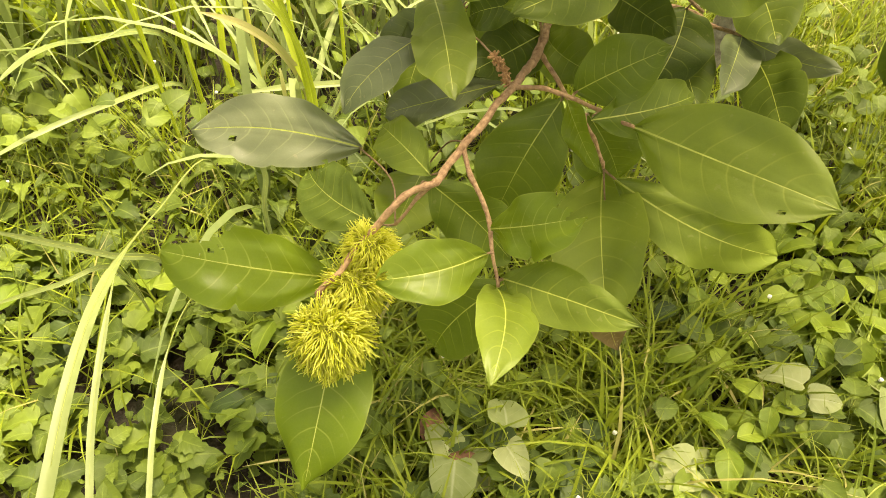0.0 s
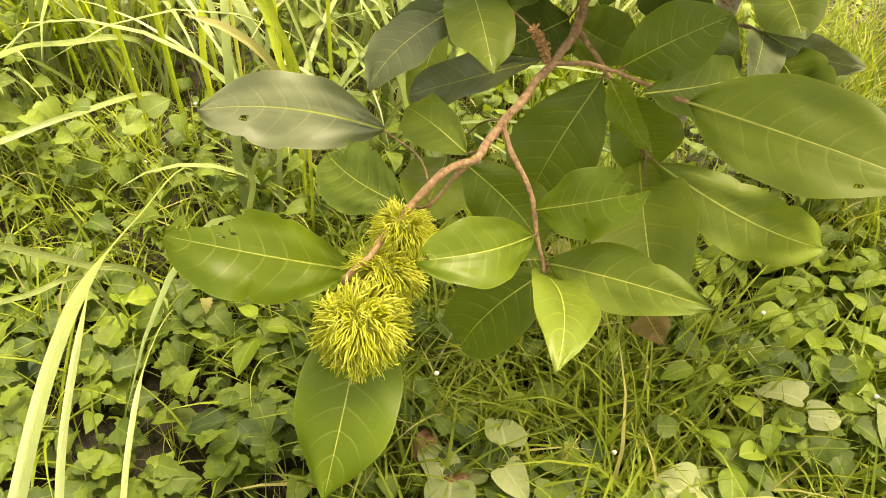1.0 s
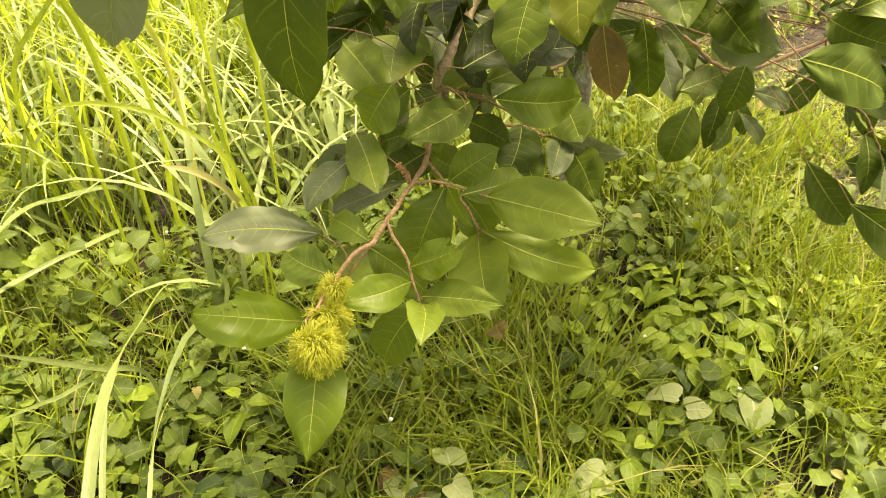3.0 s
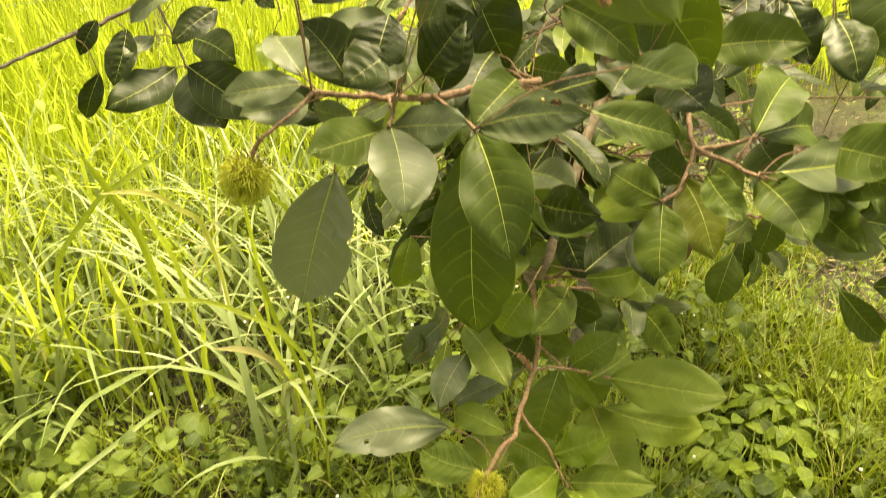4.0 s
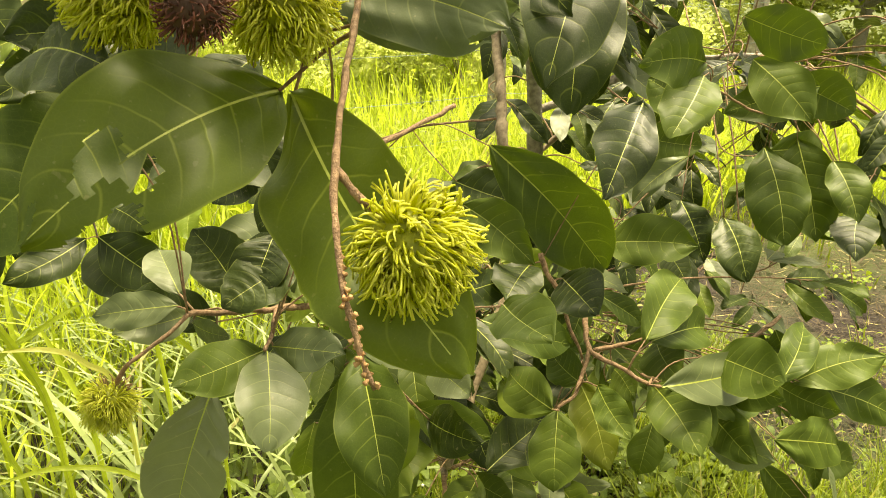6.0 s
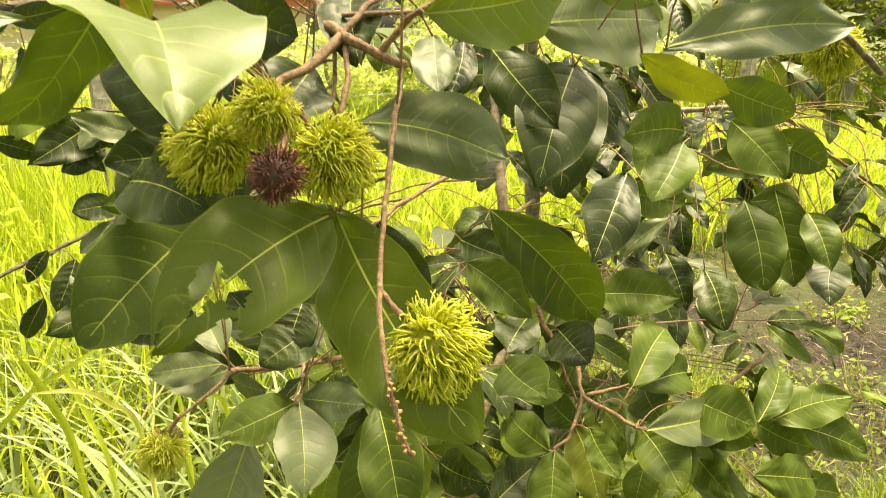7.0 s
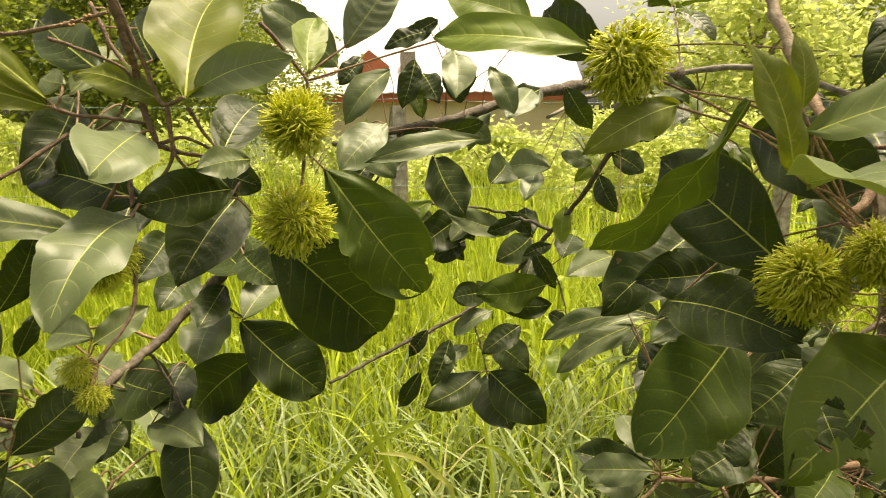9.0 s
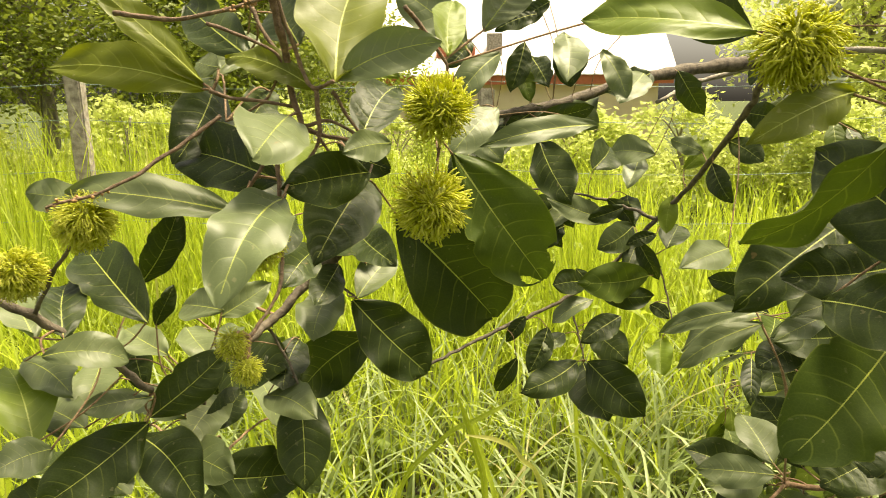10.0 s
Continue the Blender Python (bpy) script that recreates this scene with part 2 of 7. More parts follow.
MAT["wire"] = plain("galvanised_wire", (0.13, 0.20, 0.18), (0.26, 0.36, 0.32), 80, 0.55, 0)
MAT["wall"] = plain("ochre_plaster", (0.74, 0.60, 0.46), (0.82, 0.69, 0.54), 3, 0.9, 0.3, 0.004)
MAT["fascia"] = plain("red_fascia", (0.46, 0.12, 0.06), (0.58, 0.18, 0.09), 5, 0.6, 0.2)
MAT["roof"] = plain("pale_sheet_roof", (0.70, 0.66, 0.65), (0.80, 0.76, 0.75), 2, 0.45, 0.1)


def soil_material():
    m = Nodes("soil")
    a = m.ramp(m.noise(7, 8), 0.3, 0.7)
    b = m.ramp(m.noise(55, 6), 0.35, 0.68)
    col = m.mix(b, m.mix(a, (0.007, 0.005, 0.003), (0.020, 0.014, 0.009)), (0.036, 0.026, 0.017))
    moss = m.ramp(m.noise(1.6, 5), 0.48, 0.6)
    col = m.mix(m.math("MULTIPLY", moss, 0.55), col, (0.055, 0.075, 0.018))
    # grassy beyond the trodden soil round the tree
    far = m.tree.nodes.new("ShaderNodeVectorMath")
    far.operation = "DISTANCE"
    far.inputs[1].default_value = (1.2, 1.8, GROUND)
    m.link(m.tree.nodes.new("ShaderNodeTexCoord").outputs["Object"], far.inputs[0])
    edge = m.math("ADD", far.outputs["Value"], m.math("MULTIPLY", m.noise(0.9, 4), 2.0))
    col = m.mix(m.ramp(edge, 3.2, 4.6), col, m.mix(a, (0.040, 0.058, 0.010), (0.075, 0.098, 0.016)))
    m.link(col, m.bsdf.inputs["Base Color"])
    m.bsdf.inputs["Roughness"].default_value = 0.95
    m.bump(m.noise(40, 8), 0.9, 0.02)
    return m.mat


MAT["soil"] = soil_material()
MAT["litter"] = grass_material("dry_litter", (0.012, 0.008, 0.005), (0.115, 0.082, 0.050), 0.8, 0.1, 0.10)
MAT["dead"] = plain("dead_leaf", (0.10, 0.042, 0.024), (0.26, 0.13, 0.07), 60, 0.8, 0.5, 0.002)
MAT["weed_deep"] = grass_material("round_weed_leaf", (0.020, 0.042, 0.010), (0.070, 0.110, 0.026), 0.6, 0.2, 0.0, True)


# ---- mesh helpers ----
def mesh_object(name, verts, faces, materials, parent=None, slots=None, smooth=True, uv=None, label=""):
    me = bpy.data.meshes.new(name)
    me.from_pydata(verts, [], faces)
    for m in materials:
        me.materials.append(m)
    if slots is not None:
        me.polygons.foreach_set("material_index", slots)
    if smooth:
        me.polygons.foreach_set("use_smooth", [True] * len(me.polygons))
    if uv is not None:
        layer = me.uv_layers.new(name="UVMap")
        idx = np.empty(len(me.loops), dtype=np.int32)
        me.loops.foreach_get("vertex_index", idx)
        layer.data.foreach_set("uv", np.asarray(uv, dtype=np.float32)[idx].ravel())
    me.update()
    ob = new(name, me)
    if parent is not None:
        ob.parent = parent
    if label:
        ob["label"] = label
    return ob


def smooth_line(points, per=5):
    """A Catmull-Rom line through the points."""
    p = [Vector(q) for q in points]
    p = [p[0] * 2 - p[1]] + p + [p[-1] * 2 - p[-2]]
    out = []
    for i in range(1, len(p) - 2):
        for k in range(per):
            t = k / per
            out.append(0.5 * (2 * p[i] + (p[i + 1] - p[i - 1]) * t + (2 * p[i - 1] - 5 * p[i] + 4 * p[i + 1] - p[i + 2]) * t * t
                              + (3 * p[i] - p[i - 1] - 3 * p[i + 1] + p[i + 2]) * t ** 3))
    out.append(p[-2].copy())
    return out


def tube(line, r0, r1, sides=8, knots=0.0, rng=random):
    """Vertices and faces of a tapered, slightly knotty tube along a line of points."""
    verts, faces, n = [], [], len(line)
    up = Vector((0.3, 0.2, 1)).normalized()
    for i, q in enumerate(line):
        d = (line[min(i + 1, n - 1)] - line[max(i - 1, 0)]).normalized()
        a = d.cross(up)
        if a.length < 0.05:
            a = d.cross(Vector((1, 0, 0)))
        a.normalize()
        b = d.cross(a)
        r = (r0 + (r1 - r0) * i / max(1, n - 1)) * (1 + knots * (rng.random() - 0.4))
        for k in range(sides):
            w = 2 * math.pi * k / sides
            verts.append(q + (a * math.cos(w) + b * math.sin(w)) * r)
        if i:
            o = (i - 1) * sides
            for k in range(sides):
                k2 = (k + 1) % sides
                faces.append((o + k, o + k2, o + sides + k2, o + sides + k))
    faces.append(tuple(range(sides - 1, -1, -1)))
    faces.append(tuple(range((n - 1) * sides, n * sides)))
    return verts, faces


# ---- setting: ground ----
def ground_sheet():
    xs = np.concatenate([np.linspace(-500, -8, 14), np.linspace(-6, 7, 90), np.linspace(9, 500, 14)])
    ys = np.concatenate([np.linspace(-500, -5, 14), np.linspace(-3, 9, 84), np.linspace(11, 500, 14)])
    verts = [(x, y, GROUND + 0.03 * noise.noise((x * 1.3, y * 1.3, 0)) + 0.012 * noise.noise((x * 6, y * 6, 3))) for y in ys for x in xs]
    nx = len(xs)
    faces = [(j * nx + i, j * nx + i + 1, (j + 1) * nx + i + 1, (j + 1) * nx + i) for j in range(len(ys) - 1) for i in range(nx - 1)]
    ob = mesh_object("ground", verts, faces, [MAT["soil"]])
    tagged(ob, "dark brown soil with moss and dry plant litter", "ground", kind="structure")


ground_sheet()

# ---- the tree ----
tree = new("rambutan_tree")
tree.location = (0.72, 1.42, GROUND)
bpy.context.view_layer.update()
tagged(tree, "young rambutan tree with large glossy leaves and hanging twigs", "tree")
TREE_INV = Matrix.Translation((-0.72, -1.42, -GROUND))
BR, LINES = {}, {}
BUDDED = ("Cs", "A5", "N7", "N4", "N9")
rnd, bud_rng = random.Random(7), random.Random(8)


def branch(key, r0, r1, *points, kind=None):
    line = smooth_line(points, 10)
    for i in range(1, len(line) - 1):
        q = line[i]
        line[i] = q + Vector((noise.noise(q * 55), noise.noise(q * 55 + Vector((7, 0, 0))), noise.noise(q * 55 + Vector((0, 9, 0))))) * min(0.0035, r0 * 0.8)
    verts, faces = tube(line, r0 * 0.92, r1 * 0.9, 8 if r0 > 0.003 else 6, 0.30, rnd)
    slots = [0] * len(faces)
    if key in BUDDED:
        # small dry flower buds along the stalk's outer half
        for q in line[len(line) * (1 if key == "A5" else 6) // 9:]:
            for g in range(bud_rng.choice((0, 1, 1, 2, 3)) if key != "A5" else 6):
                d = Vector((bud_rng.uniform(-1, 1), bud_rng.uniform(-1, 1), bud_rng.uniform(-1, 1))).normalized()
                ln = bud_rng.uniform(0.0016, 0.0034) if key != "A5" else bud_rng.uniform(0.003, 0.006)
                bv, bf = tube([q, q + d * ln * 0.55, q + d * ln * 0.85, q + d * ln], 0.0006, 0.0012, 5)
                o = len(verts)
                verts += bv
                faces += [tuple(o + k for k in f) for f in bf]
                slots += [1] * len(bf)
    mat = MAT[kind] if kind else MAT["tan"] if key[0] == "A" else MAT["old_bark"] if key[0] in "PQOK" else MAT["brown"] if key[0] == "N" else MAT["twig"] if r0 < 0.0058 else MAT["bark"]
    ob = mesh_object("trunk" if key == "trunk" else ("branch" if r0 > 0.0058 else "twig"), [TREE_INV @ Vector(v) for v in verts], faces, [mat, MAT["bud"]], tree, slots)
    BR[key] = ob
    for q in line:
        LINES.setdefault(key, []).append(q)


def outline(v, sharp):
    """Half width of a leaf along its length: wedge-shaped foot, widest past the middle, blunt or short-pointed tip."""
    a, b = 0.80, 0.54 + 0.34 * sharp
    peak = a / (a + b)
    w = v ** a * (1 - v) ** b / (peak ** a * (1 - peak) ** b)
    if v > 0.9:
        w *= 1 - sharp * (v - 0.9) / 0.1 * 0.35
    return w


def leaf(key, base, tip, width, normal, droop, kind, bites=(), fine=True, point=None):
    base, tip, n = Vector(base), Vector(tip), Vector(normal)
    ax = tip - base
    length = ax.length
    ax.normalize()
    n = (n - ax * n.dot(ax)).normalized()
    side = ax.cross(n)
    nv = 36 if fine else 12
    cols = [-1, -0.83, -0.62, -0.4, -0.2, -0.028, 0.028, 0.2, 0.4, 0.62, 0.83, 1]
    if not fine:
        cols = [-1, -0.65, -0.3, -0.028, 0.028, 0.3, 0.65, 1]
    if bites:
        nv = 92
        half_cols = [0.028 + 0.972 * k / 16 for k in range(17)]
        cols = [-u for u in half_cols[::-1]] + half_cols
    fold = rnd.uniform(0.05, 0.46)
    lop = rnd.uniform(0.93, 1.07)
    curl = rnd.uniform(-0.01, 0.07) * length
    twist = rnd.uniform(-0.55, 0.55)
    sway = rnd.uniform(-0.05, 0.05) * length
    wave, phase, ripple = rnd.uniform(5, 9), rnd.uniform(0, 6.3), rnd.uniform(0.010, 0.040) * length
    sharp = rnd.uniform(0.1, 1.0)
    seed, pucker = base.x * 91 + tip.z * 57, 0.045 * length if fine else 0.03 * length
    if point is not None:
        sharp = point
    nveins, quilt = 8.0, rnd.uniform(0.0003, 0.0009) * {"d": 1.9, "w": 1.6, "y": 0.25, "p": 0.3}.get(kind, 0.6) * (1.0 if fine else 0.0) * (0.45 if width > 0.062 else 1.0)
    notches = [(rnd.uniform(0.3, 0.97), rnd.choice((-1, 1)), rnd.uniform(0.04, 0.16), rnd.uniform(0.012, 0.035)) for k in range(rnd.choice((0, 0, 1, 2, 3)))]
    verts, uvs, faces, slots = [], [], [], []
    edge = [1 + 0.016 * math.sin(21 * i / nv + phase) + 0.025 * math.sin(9 * i / nv + 2 * phase) for i in range(nv + 1)]
    for i in range(nv + 1):
        v = i / nv
        half = width / 2 * outline(min(max(v, 0.004), 0.994), sharp)
        mid = base + ax * (length * v) + n * (droop * length * (1 - (2 * v - 1) ** 2)) + side * (sway * math.sin(math.pi * v)) - n * (curl * max(0.0, (v - 0.65) / 0.35) ** 2)
        tw = twist * (v - 0.5)
        sv, nn = side * math.cos(tw) + n * math.sin(tw), n * math.cos(tw) - side * math.sin(tw)
        for u in cols:
            a = abs(u)
            h = half * edge[i] * (lop if u > 0 else 2 - lop) if a > 0.1 else min(0.0010, 0.0052 * length) * (1.0 - 0.75 * v) / 0.028
            for np_, ns, nd, nw in notches:
                if u * ns > 0.5:
                    h *= 1 - nd * math.exp(-((v - np_) / nw) ** 2)
            lift = fold * a * half - 0.35 * fold * a * a * half
            lift += ripple * math.sin(wave * v * 2 + phase + (2.1 if u > 0 else 0)) * a * a
            lift += pucker * noise.noise((v * 3.1 + seed, u * 1.7, seed * 0.37)) * min(1.0, a * 1.6)
            if a < 0.1:
                lift += 0.0005
            else:
                lift += quilt * math.cos(2 * math.pi * (nveins * (v - 0.10 * a - 0.09 * a ** 2.2))) * min(1, 2.2 * (1 - a))
            verts.append(mid + sv * (u * h) + nn * lift)
            uvs.append((u, v))
    m = len(cols)
    for i in range(nv):
        for j in range(m - 1):
            cv, cu = (i + 0.5) / nv, (cols[j] + cols[j + 1]) / 2
            wob = 1 + 0.30 * math.sin(17 * cv + 9 * cu) + 0.12 * math.sin(61 * cv - 23 * cu)
            if any(((cv - bv) * length) ** 2 + ((cu - bu) * width / 2) ** 2 < (br * length * wob) ** 2 for bv, bu, br in bites):
                continue
            faces.append((i * m + j, i * m + j + 1, (i + 1) * m + j + 1, (i + 1) * m + j))
            slots.append(1 if j == m // 2 - 1 and i < nv - 2 else 0)
    # the stalk, from the nearest branch to the blade's foot
    best = min(((q - base).length, k, q) for k, line in LINES.items() for q in line[1:])
    dist, key, q = best
    if dist > 0.004:
        bend = (q + base) / 2 - ax * min(0.012, 0.15 * dist) + Vector((0, 0, min(0.01, 0.06 * dist)))
        tv, tf = tube(smooth_line((q, bend, base + ax * 0.002), 4), 0.0012 if dist < 0.05 else 0.0008, 0.0009, 5)
        o = len(verts)
        verts += tv
        uvs += [(0, 0)] * len(tv)
        faces += [tuple(o + k for k in f) for f in tf]
        slots += [2] * len(tf)
    parent = BR[key]
    ob = mesh_object("leaf", [TREE_INV @ Vector(v) for v in verts], faces, [MAT[kind], MAT["rib"], MAT["twig"]], parent, slots, True, uvs)
    if kind in LEAF_LABEL:
        ob["label"] = LEAF_LABEL[kind]


LEAF_LABEL = {"w": "pale grey-green leaf, its base colour lightened for sky sheen", "g": "deep green leathery leaf", "p": "glossy green leaf, paled in colour for sun and sky sheen", "y": "young yellow-green leaf", "s": "grey-green leaf with sky sheen put into its colour", "d": "dark green leaf with shade put into its colour", "b": "withered brown leaf", "o": "olive-green leaf with a backlit glow in its colour"}
FRUIT_N = [0]


def spines(surface, count, length, thick, sweep, sag, stray, r, spare=-0.93):
    """Many soft curved spines: surface(z, w) gives foot and direction; returns verts, faces, uvs and the z of each face."""
    verts, faces, uvs, zs = [], [], [], []
    rows = 6
    for i in range(count):
        z = 1 - 2 * (i + 0.5) / count
        if z < spare:
            continue
        foot, d, tangent = surface(z, i * 2.399963 + r.uniform(-0.2, 0.2))
        d = (d + Vector((r.uniform(-1, 1), r.uniform(-1, 1), r.uniform(-1, 1))) * 0.09).normalized()
        ln = length * r.uniform(0.75, 1.2)
        drift = foot * (1.1 / foot.length) * 2.3
        side = Vector((noise.noise(drift), noise.noise(drift + Vector((9, 0, 0))), noise.noise(drift + Vector((0, 9, 0))))) * (1.1 * stray)
        side += Vector((r.uniform(-1, 1), r.uniform(-1, 1), r.uniform(-1, 1))) * (0.38 * stray)
        bend = tangent * (sweep * r.uniform(0.5, 1.3)) + Vector((0, 0, -sag * r.uniform(0.4, 1.2))) + side
        hook = side * r.uniform(0.4, 1.6)
        w0 = thick * r.uniform(0.8, 1.2)
        p, dd = foot.copy(), d.copy()
        o = len(verts)
        for k in range(rows):
            f = k / (rows - 1)
            rr = w0 * (1.9 if k == 0 else 1.15 - 0.42 * f)
            e1 = dd.orthogonal().normalized()
            e2 = dd.cross(e1)
            for g in range(3):
                an = math.pi * 2 / 3 * g
                verts.append(p + (e1 * math.cos(an) + e2 * math.sin(an)) * rr)
                uvs.append((0.0, f))
            dd = (dd + bend * (0.16 + 0.22 * f) + hook * (1.1 * f * f)).normalized()
            p = p + dd * (ln / (rows - 1))
        for k in range(rows - 1):
            for g in range(3):
                g2 = (g + 1) % 3
                faces.append((o + k * 3 + g, o + k * 3 + g2, o + k * 3 + 3 + g2, o + k * 3 + 3 + g))
                zs.append(z)
        q = o + (rows - 1) * 3
        faces.append((q, q + 1, q + 2))
        zs.append(z)
    return verts, faces, uvs, zs


def fruit(centre, radius, axis, kind, knob=None, sag=0.75, sweep=0.6, dense=1.0):
    """A rambutan: a round rind with many soft curved spines, some with a stunted second lobe (knob, its direction)."""
    r = random.Random(100 + FRUIT_N[0])
    FRUIT_N[0] += 1
    c, axis = Vector(centre), Vector(axis).normalized()
    names = {"g": "unripe lime-green rambutan with soft curved spines", "gb": "unripe yellow-green rambutan with a withered brown cap", "r": "withered dark russet rambutan between green ones"}
    ob = new("rambutan_fruit")
    ob.location = c
    tagged(ob, names[kind], "fruit", "rambutan fruits")
    body_r = radius * (0.64 if kind != "r" else 0.66)
    a = axis.orthogonal().normalized()
    b = axis.cross(a)

    def ball(name, at, rad, mat):
        bm = bmesh.new()
        bmesh.ops.create_icosphere(bm, subdivisions=3, radius=rad)
        for v in bm.verts:
            v.co += v.co.normalized() * rad * 0.09 * noise.noise(v.co * (2.2 / rad))
            v.co += axis * (0.12 * v.co.dot(axis)) + at
        me = bpy.data.meshes.new(name)
        bm.to_mesh(me)
        bm.free()
        me.materials.append(MAT[mat])
        for p in me.polygons:
            p.use_smooth = True
        part = new(name, me)
        part.parent = ob
        return part

    ball("rind", Vector((0, 0, 0)), body_r, "rind_tan" if kind == "r" else "rind")["label"] = "bumpy rind under the spines"

    def shell(at, rad):
        def surface(z, w):
            s = math.sqrt(1 - z * z)
            d = (axis * z + a * (s * math.cos(w)) + b * (s * math.sin(w))).normalized()
            return at + d * (rad * 0.96), d, axis - d * axis.dot(d)
        return surface

    count = {"g": 760, "gb": 640, "r": 520}[kind] if radius > 0.016 else 300
    count = int(count * dense)
    length = radius * (0.57 if kind != "r" else 0.46)
    verts, faces, uvs, zs = spines(shell(Vector((0, 0, 0)), body_r), count, length, radius * (0.0232 if kind != "r" else 0.028) / math.sqrt(dense), sweep if kind != "r" else 0.3, sag if kind != "r" else 0.2, 0.85 if kind != "r" else 1.3, r)
    slots = [1 if (kind == "gb" and z < -0.72) else 0 for z in zs]
    coat = mesh_object("spiny_coat", verts, faces, [MAT["spine_tan" if kind == "r" else "spine"], MAT["spine_dry"]], ob, slots, True, uvs)
    tagged(coat, "long soft curved spines", kind="stuff")
    if knob is not None:
        k = Vector(knob).normalized()
        at, rad = k * body_r * 1.12, body_r * 0.30
        ball("knob", at, rad, "rind")["label"] = "small stunted second lobe"
        kv, kf, ku, kz = spines(shell(at, rad), 120, radius * 0.26, radius * 0.020, 0.1, 0.1, 0.35, r, -1.0)
        tagged(mesh_object("knob_coat", kv, kf, [MAT["spine"]], ob, None, True, ku), "short dense spines", kind="stuff")
    # the stalk, up to the nearest twig
    foot = c - axis * body_r * 0.95
    dist, key, q = min(((p - foot).length, k, p) for k, line in LINES.items() for p in line)
    if 0.003 < dist < 0.12:
        sv, sf = tube(smooth_line((q - c, (q + foot) / 2 - axis * 0.15 * dist - c, foot - c), 4), 0.0019, 0.0023, 6)
        mesh_object("stalk", sv, sf, [MAT["twig"]], ob)
    cap_v, cap_f = tube([foot - c - axis * 0.002, foot - c + axis * 0.001, foot - c + axis * 0.004], radius * 0.10, radius * 0.16, 7)
    mesh_object("calyx", cap_v, cap_f, [MAT["twig"]], ob)


# ---- the tree: branches ----
branch("A", 0.0043, 0.0025, (0.166, 0.615, 0.736), (0.137, 0.539, 0.723), (0.121, 0.504, 0.712), (0.103, 0.478, 0.707), (0.064, 0.43, 0.687), (0.042, 0.401, 0.68), (0.013, 0.387, 0.668), (-0.013, 0.369, 0.644), (-0.047, 0.341, 0.618))
branch("A1", 0.0023, 0.0015, (0.103, 0.478, 0.707), (0.125, 0.466, 0.714), (0.143, 0.453, 0.717), (0.166, 0.435, 0.717), (0.186, 0.416, 0.719))
branch("A2", 0.0025, 0.0016, (0.13, 0.513, 0.714), (0.15, 0.478, 0.699), (0.171, 0.457, 0.676), (0.181, 0.439, 0.656))
branch("A3", 0.0025, 0.0016, (0.064, 0.43, 0.686), (0.074, 0.396, 0.672), (0.083, 0.37, 0.657), (0.088, 0.334, 0.636))
branch("A4", 0.0020, 0.0016, (0.042, 0.401, 0.68), (0.012, 0.386, 0.647))
branch("A5", 0.0016, 0.0010, (0.103, 0.478, 0.707), (0.096, 0.487, 0.716), (0.089, 0.491, 0.726))
branch("G", 0.008, 0.0065, (0.305, 0.678, 1.048), (0.209, 0.61, 0.886), (0.151, 0.561, 0.805), (0.191, 0.694, 0.725), (0.166, 0.615, 0.736))
branch("H", 0.003, 0.002, (0.154, 0.557, 0.798), (0.263, 0.671, 0.706), (0.322, 0.658, 0.668))
branch("Bt", 0.005, 0.003, (0.127, 0.545, 1.088), (0.006, 0.497, 1.102), (-0.032, 0.487, 1.106), (-0.076, 0.47, 1.115), (-0.152, 0.426, 1.143))
branch("Bn", 0.0022, 0.002, (-0.023, 0.485, 1.107), (-0.017, 0.425, 1.105), (-0.013, 0.388, 1.102))
branch("Bf", 0.0022, 0.002, (-0.073, 0.469, 1.115), (-0.083, 0.417, 1.12), (-0.094, 0.385, 1.118))
branch("Bs", 0.0022, 0.0018, (-0.152, 0.426, 1.143), (-0.177, 0.41, 1.13), (-0.201, 0.401, 1.118))
branch("R", 0.004, 0.0025, (0.314, 0.55, 1.073), (0.29, 0.476, 1.044), (0.267, 0.429, 1.028), (0.285, 0.397, 1.019), (0.304, 0.364, 1.01))
branch("R2", 0.003, 0.002, (0.267, 0.429, 1.028), (0.251, 0.413, 1.006), (0.234, 0.401, 0.994), (0.21, 0.396, 0.981))
branch("R3", 0.003, 0.002, (0.283, 0.442, 1.016), (0.336, 0.447, 1.013), (0.365, 0.441, 1.019))
branch("P", 0.006, 0.003, (-0.069, 0.818, 1.555), (-0.071, 0.876, 1.493), (-0.095, 1.051, 1.363), (-0.143, 1.13, 1.279), (-0.224, 1.131, 1.185), (-0.316, 1.059, 1.135), (-0.441, 0.956, 1.105), (-0.548, 0.837, 1.085))
branch("P2", 0.004, 0.002, (-0.143, 1.13, 1.279), (-0.211, 1.189, 1.301), (-0.31, 1.223, 1.318), (-0.452, 1.261, 1.324))
branch("P3", 0.0025, 0.0015, (-0.31, 1.059, 1.135), (-0.295, 1.03, 1.089), (-0.281, 0.999, 1.034))
branch("P4", 0.0025, 0.0015, (-0.173, 1.129, 1.244), (-0.136, 1.111, 1.192), (-0.124, 1.081, 1.144), (-0.116, 1.049, 1.088))
branch("Q", 0.015, 0.005, (0.154, 1.282, 1.588), (-0.051, 1.203, 1.565), (-0.215, 1.097, 1.537), (-0.332, 1.005, 1.502), (-0.427, 0.939, 1.485), (-0.531, 0.872, 1.465))
branch("Q2", 0.003, 0.002, (-0.422, 0.94, 1.485), (-0.454, 0.944, 1.43), (-0.482, 0.941, 1.383))
branch("Cs", 0.002, 0.0012, (-0.028, 0.242, 1.444), (-0.049, 0.193, 1.415), (-0.065, 0.158, 1.388), (-0.087, 0.103, 1.343), (-0.093, 0.075, 1.315), (-0.091, 0.063, 1.294), (-0.086, 0.057, 1.273))
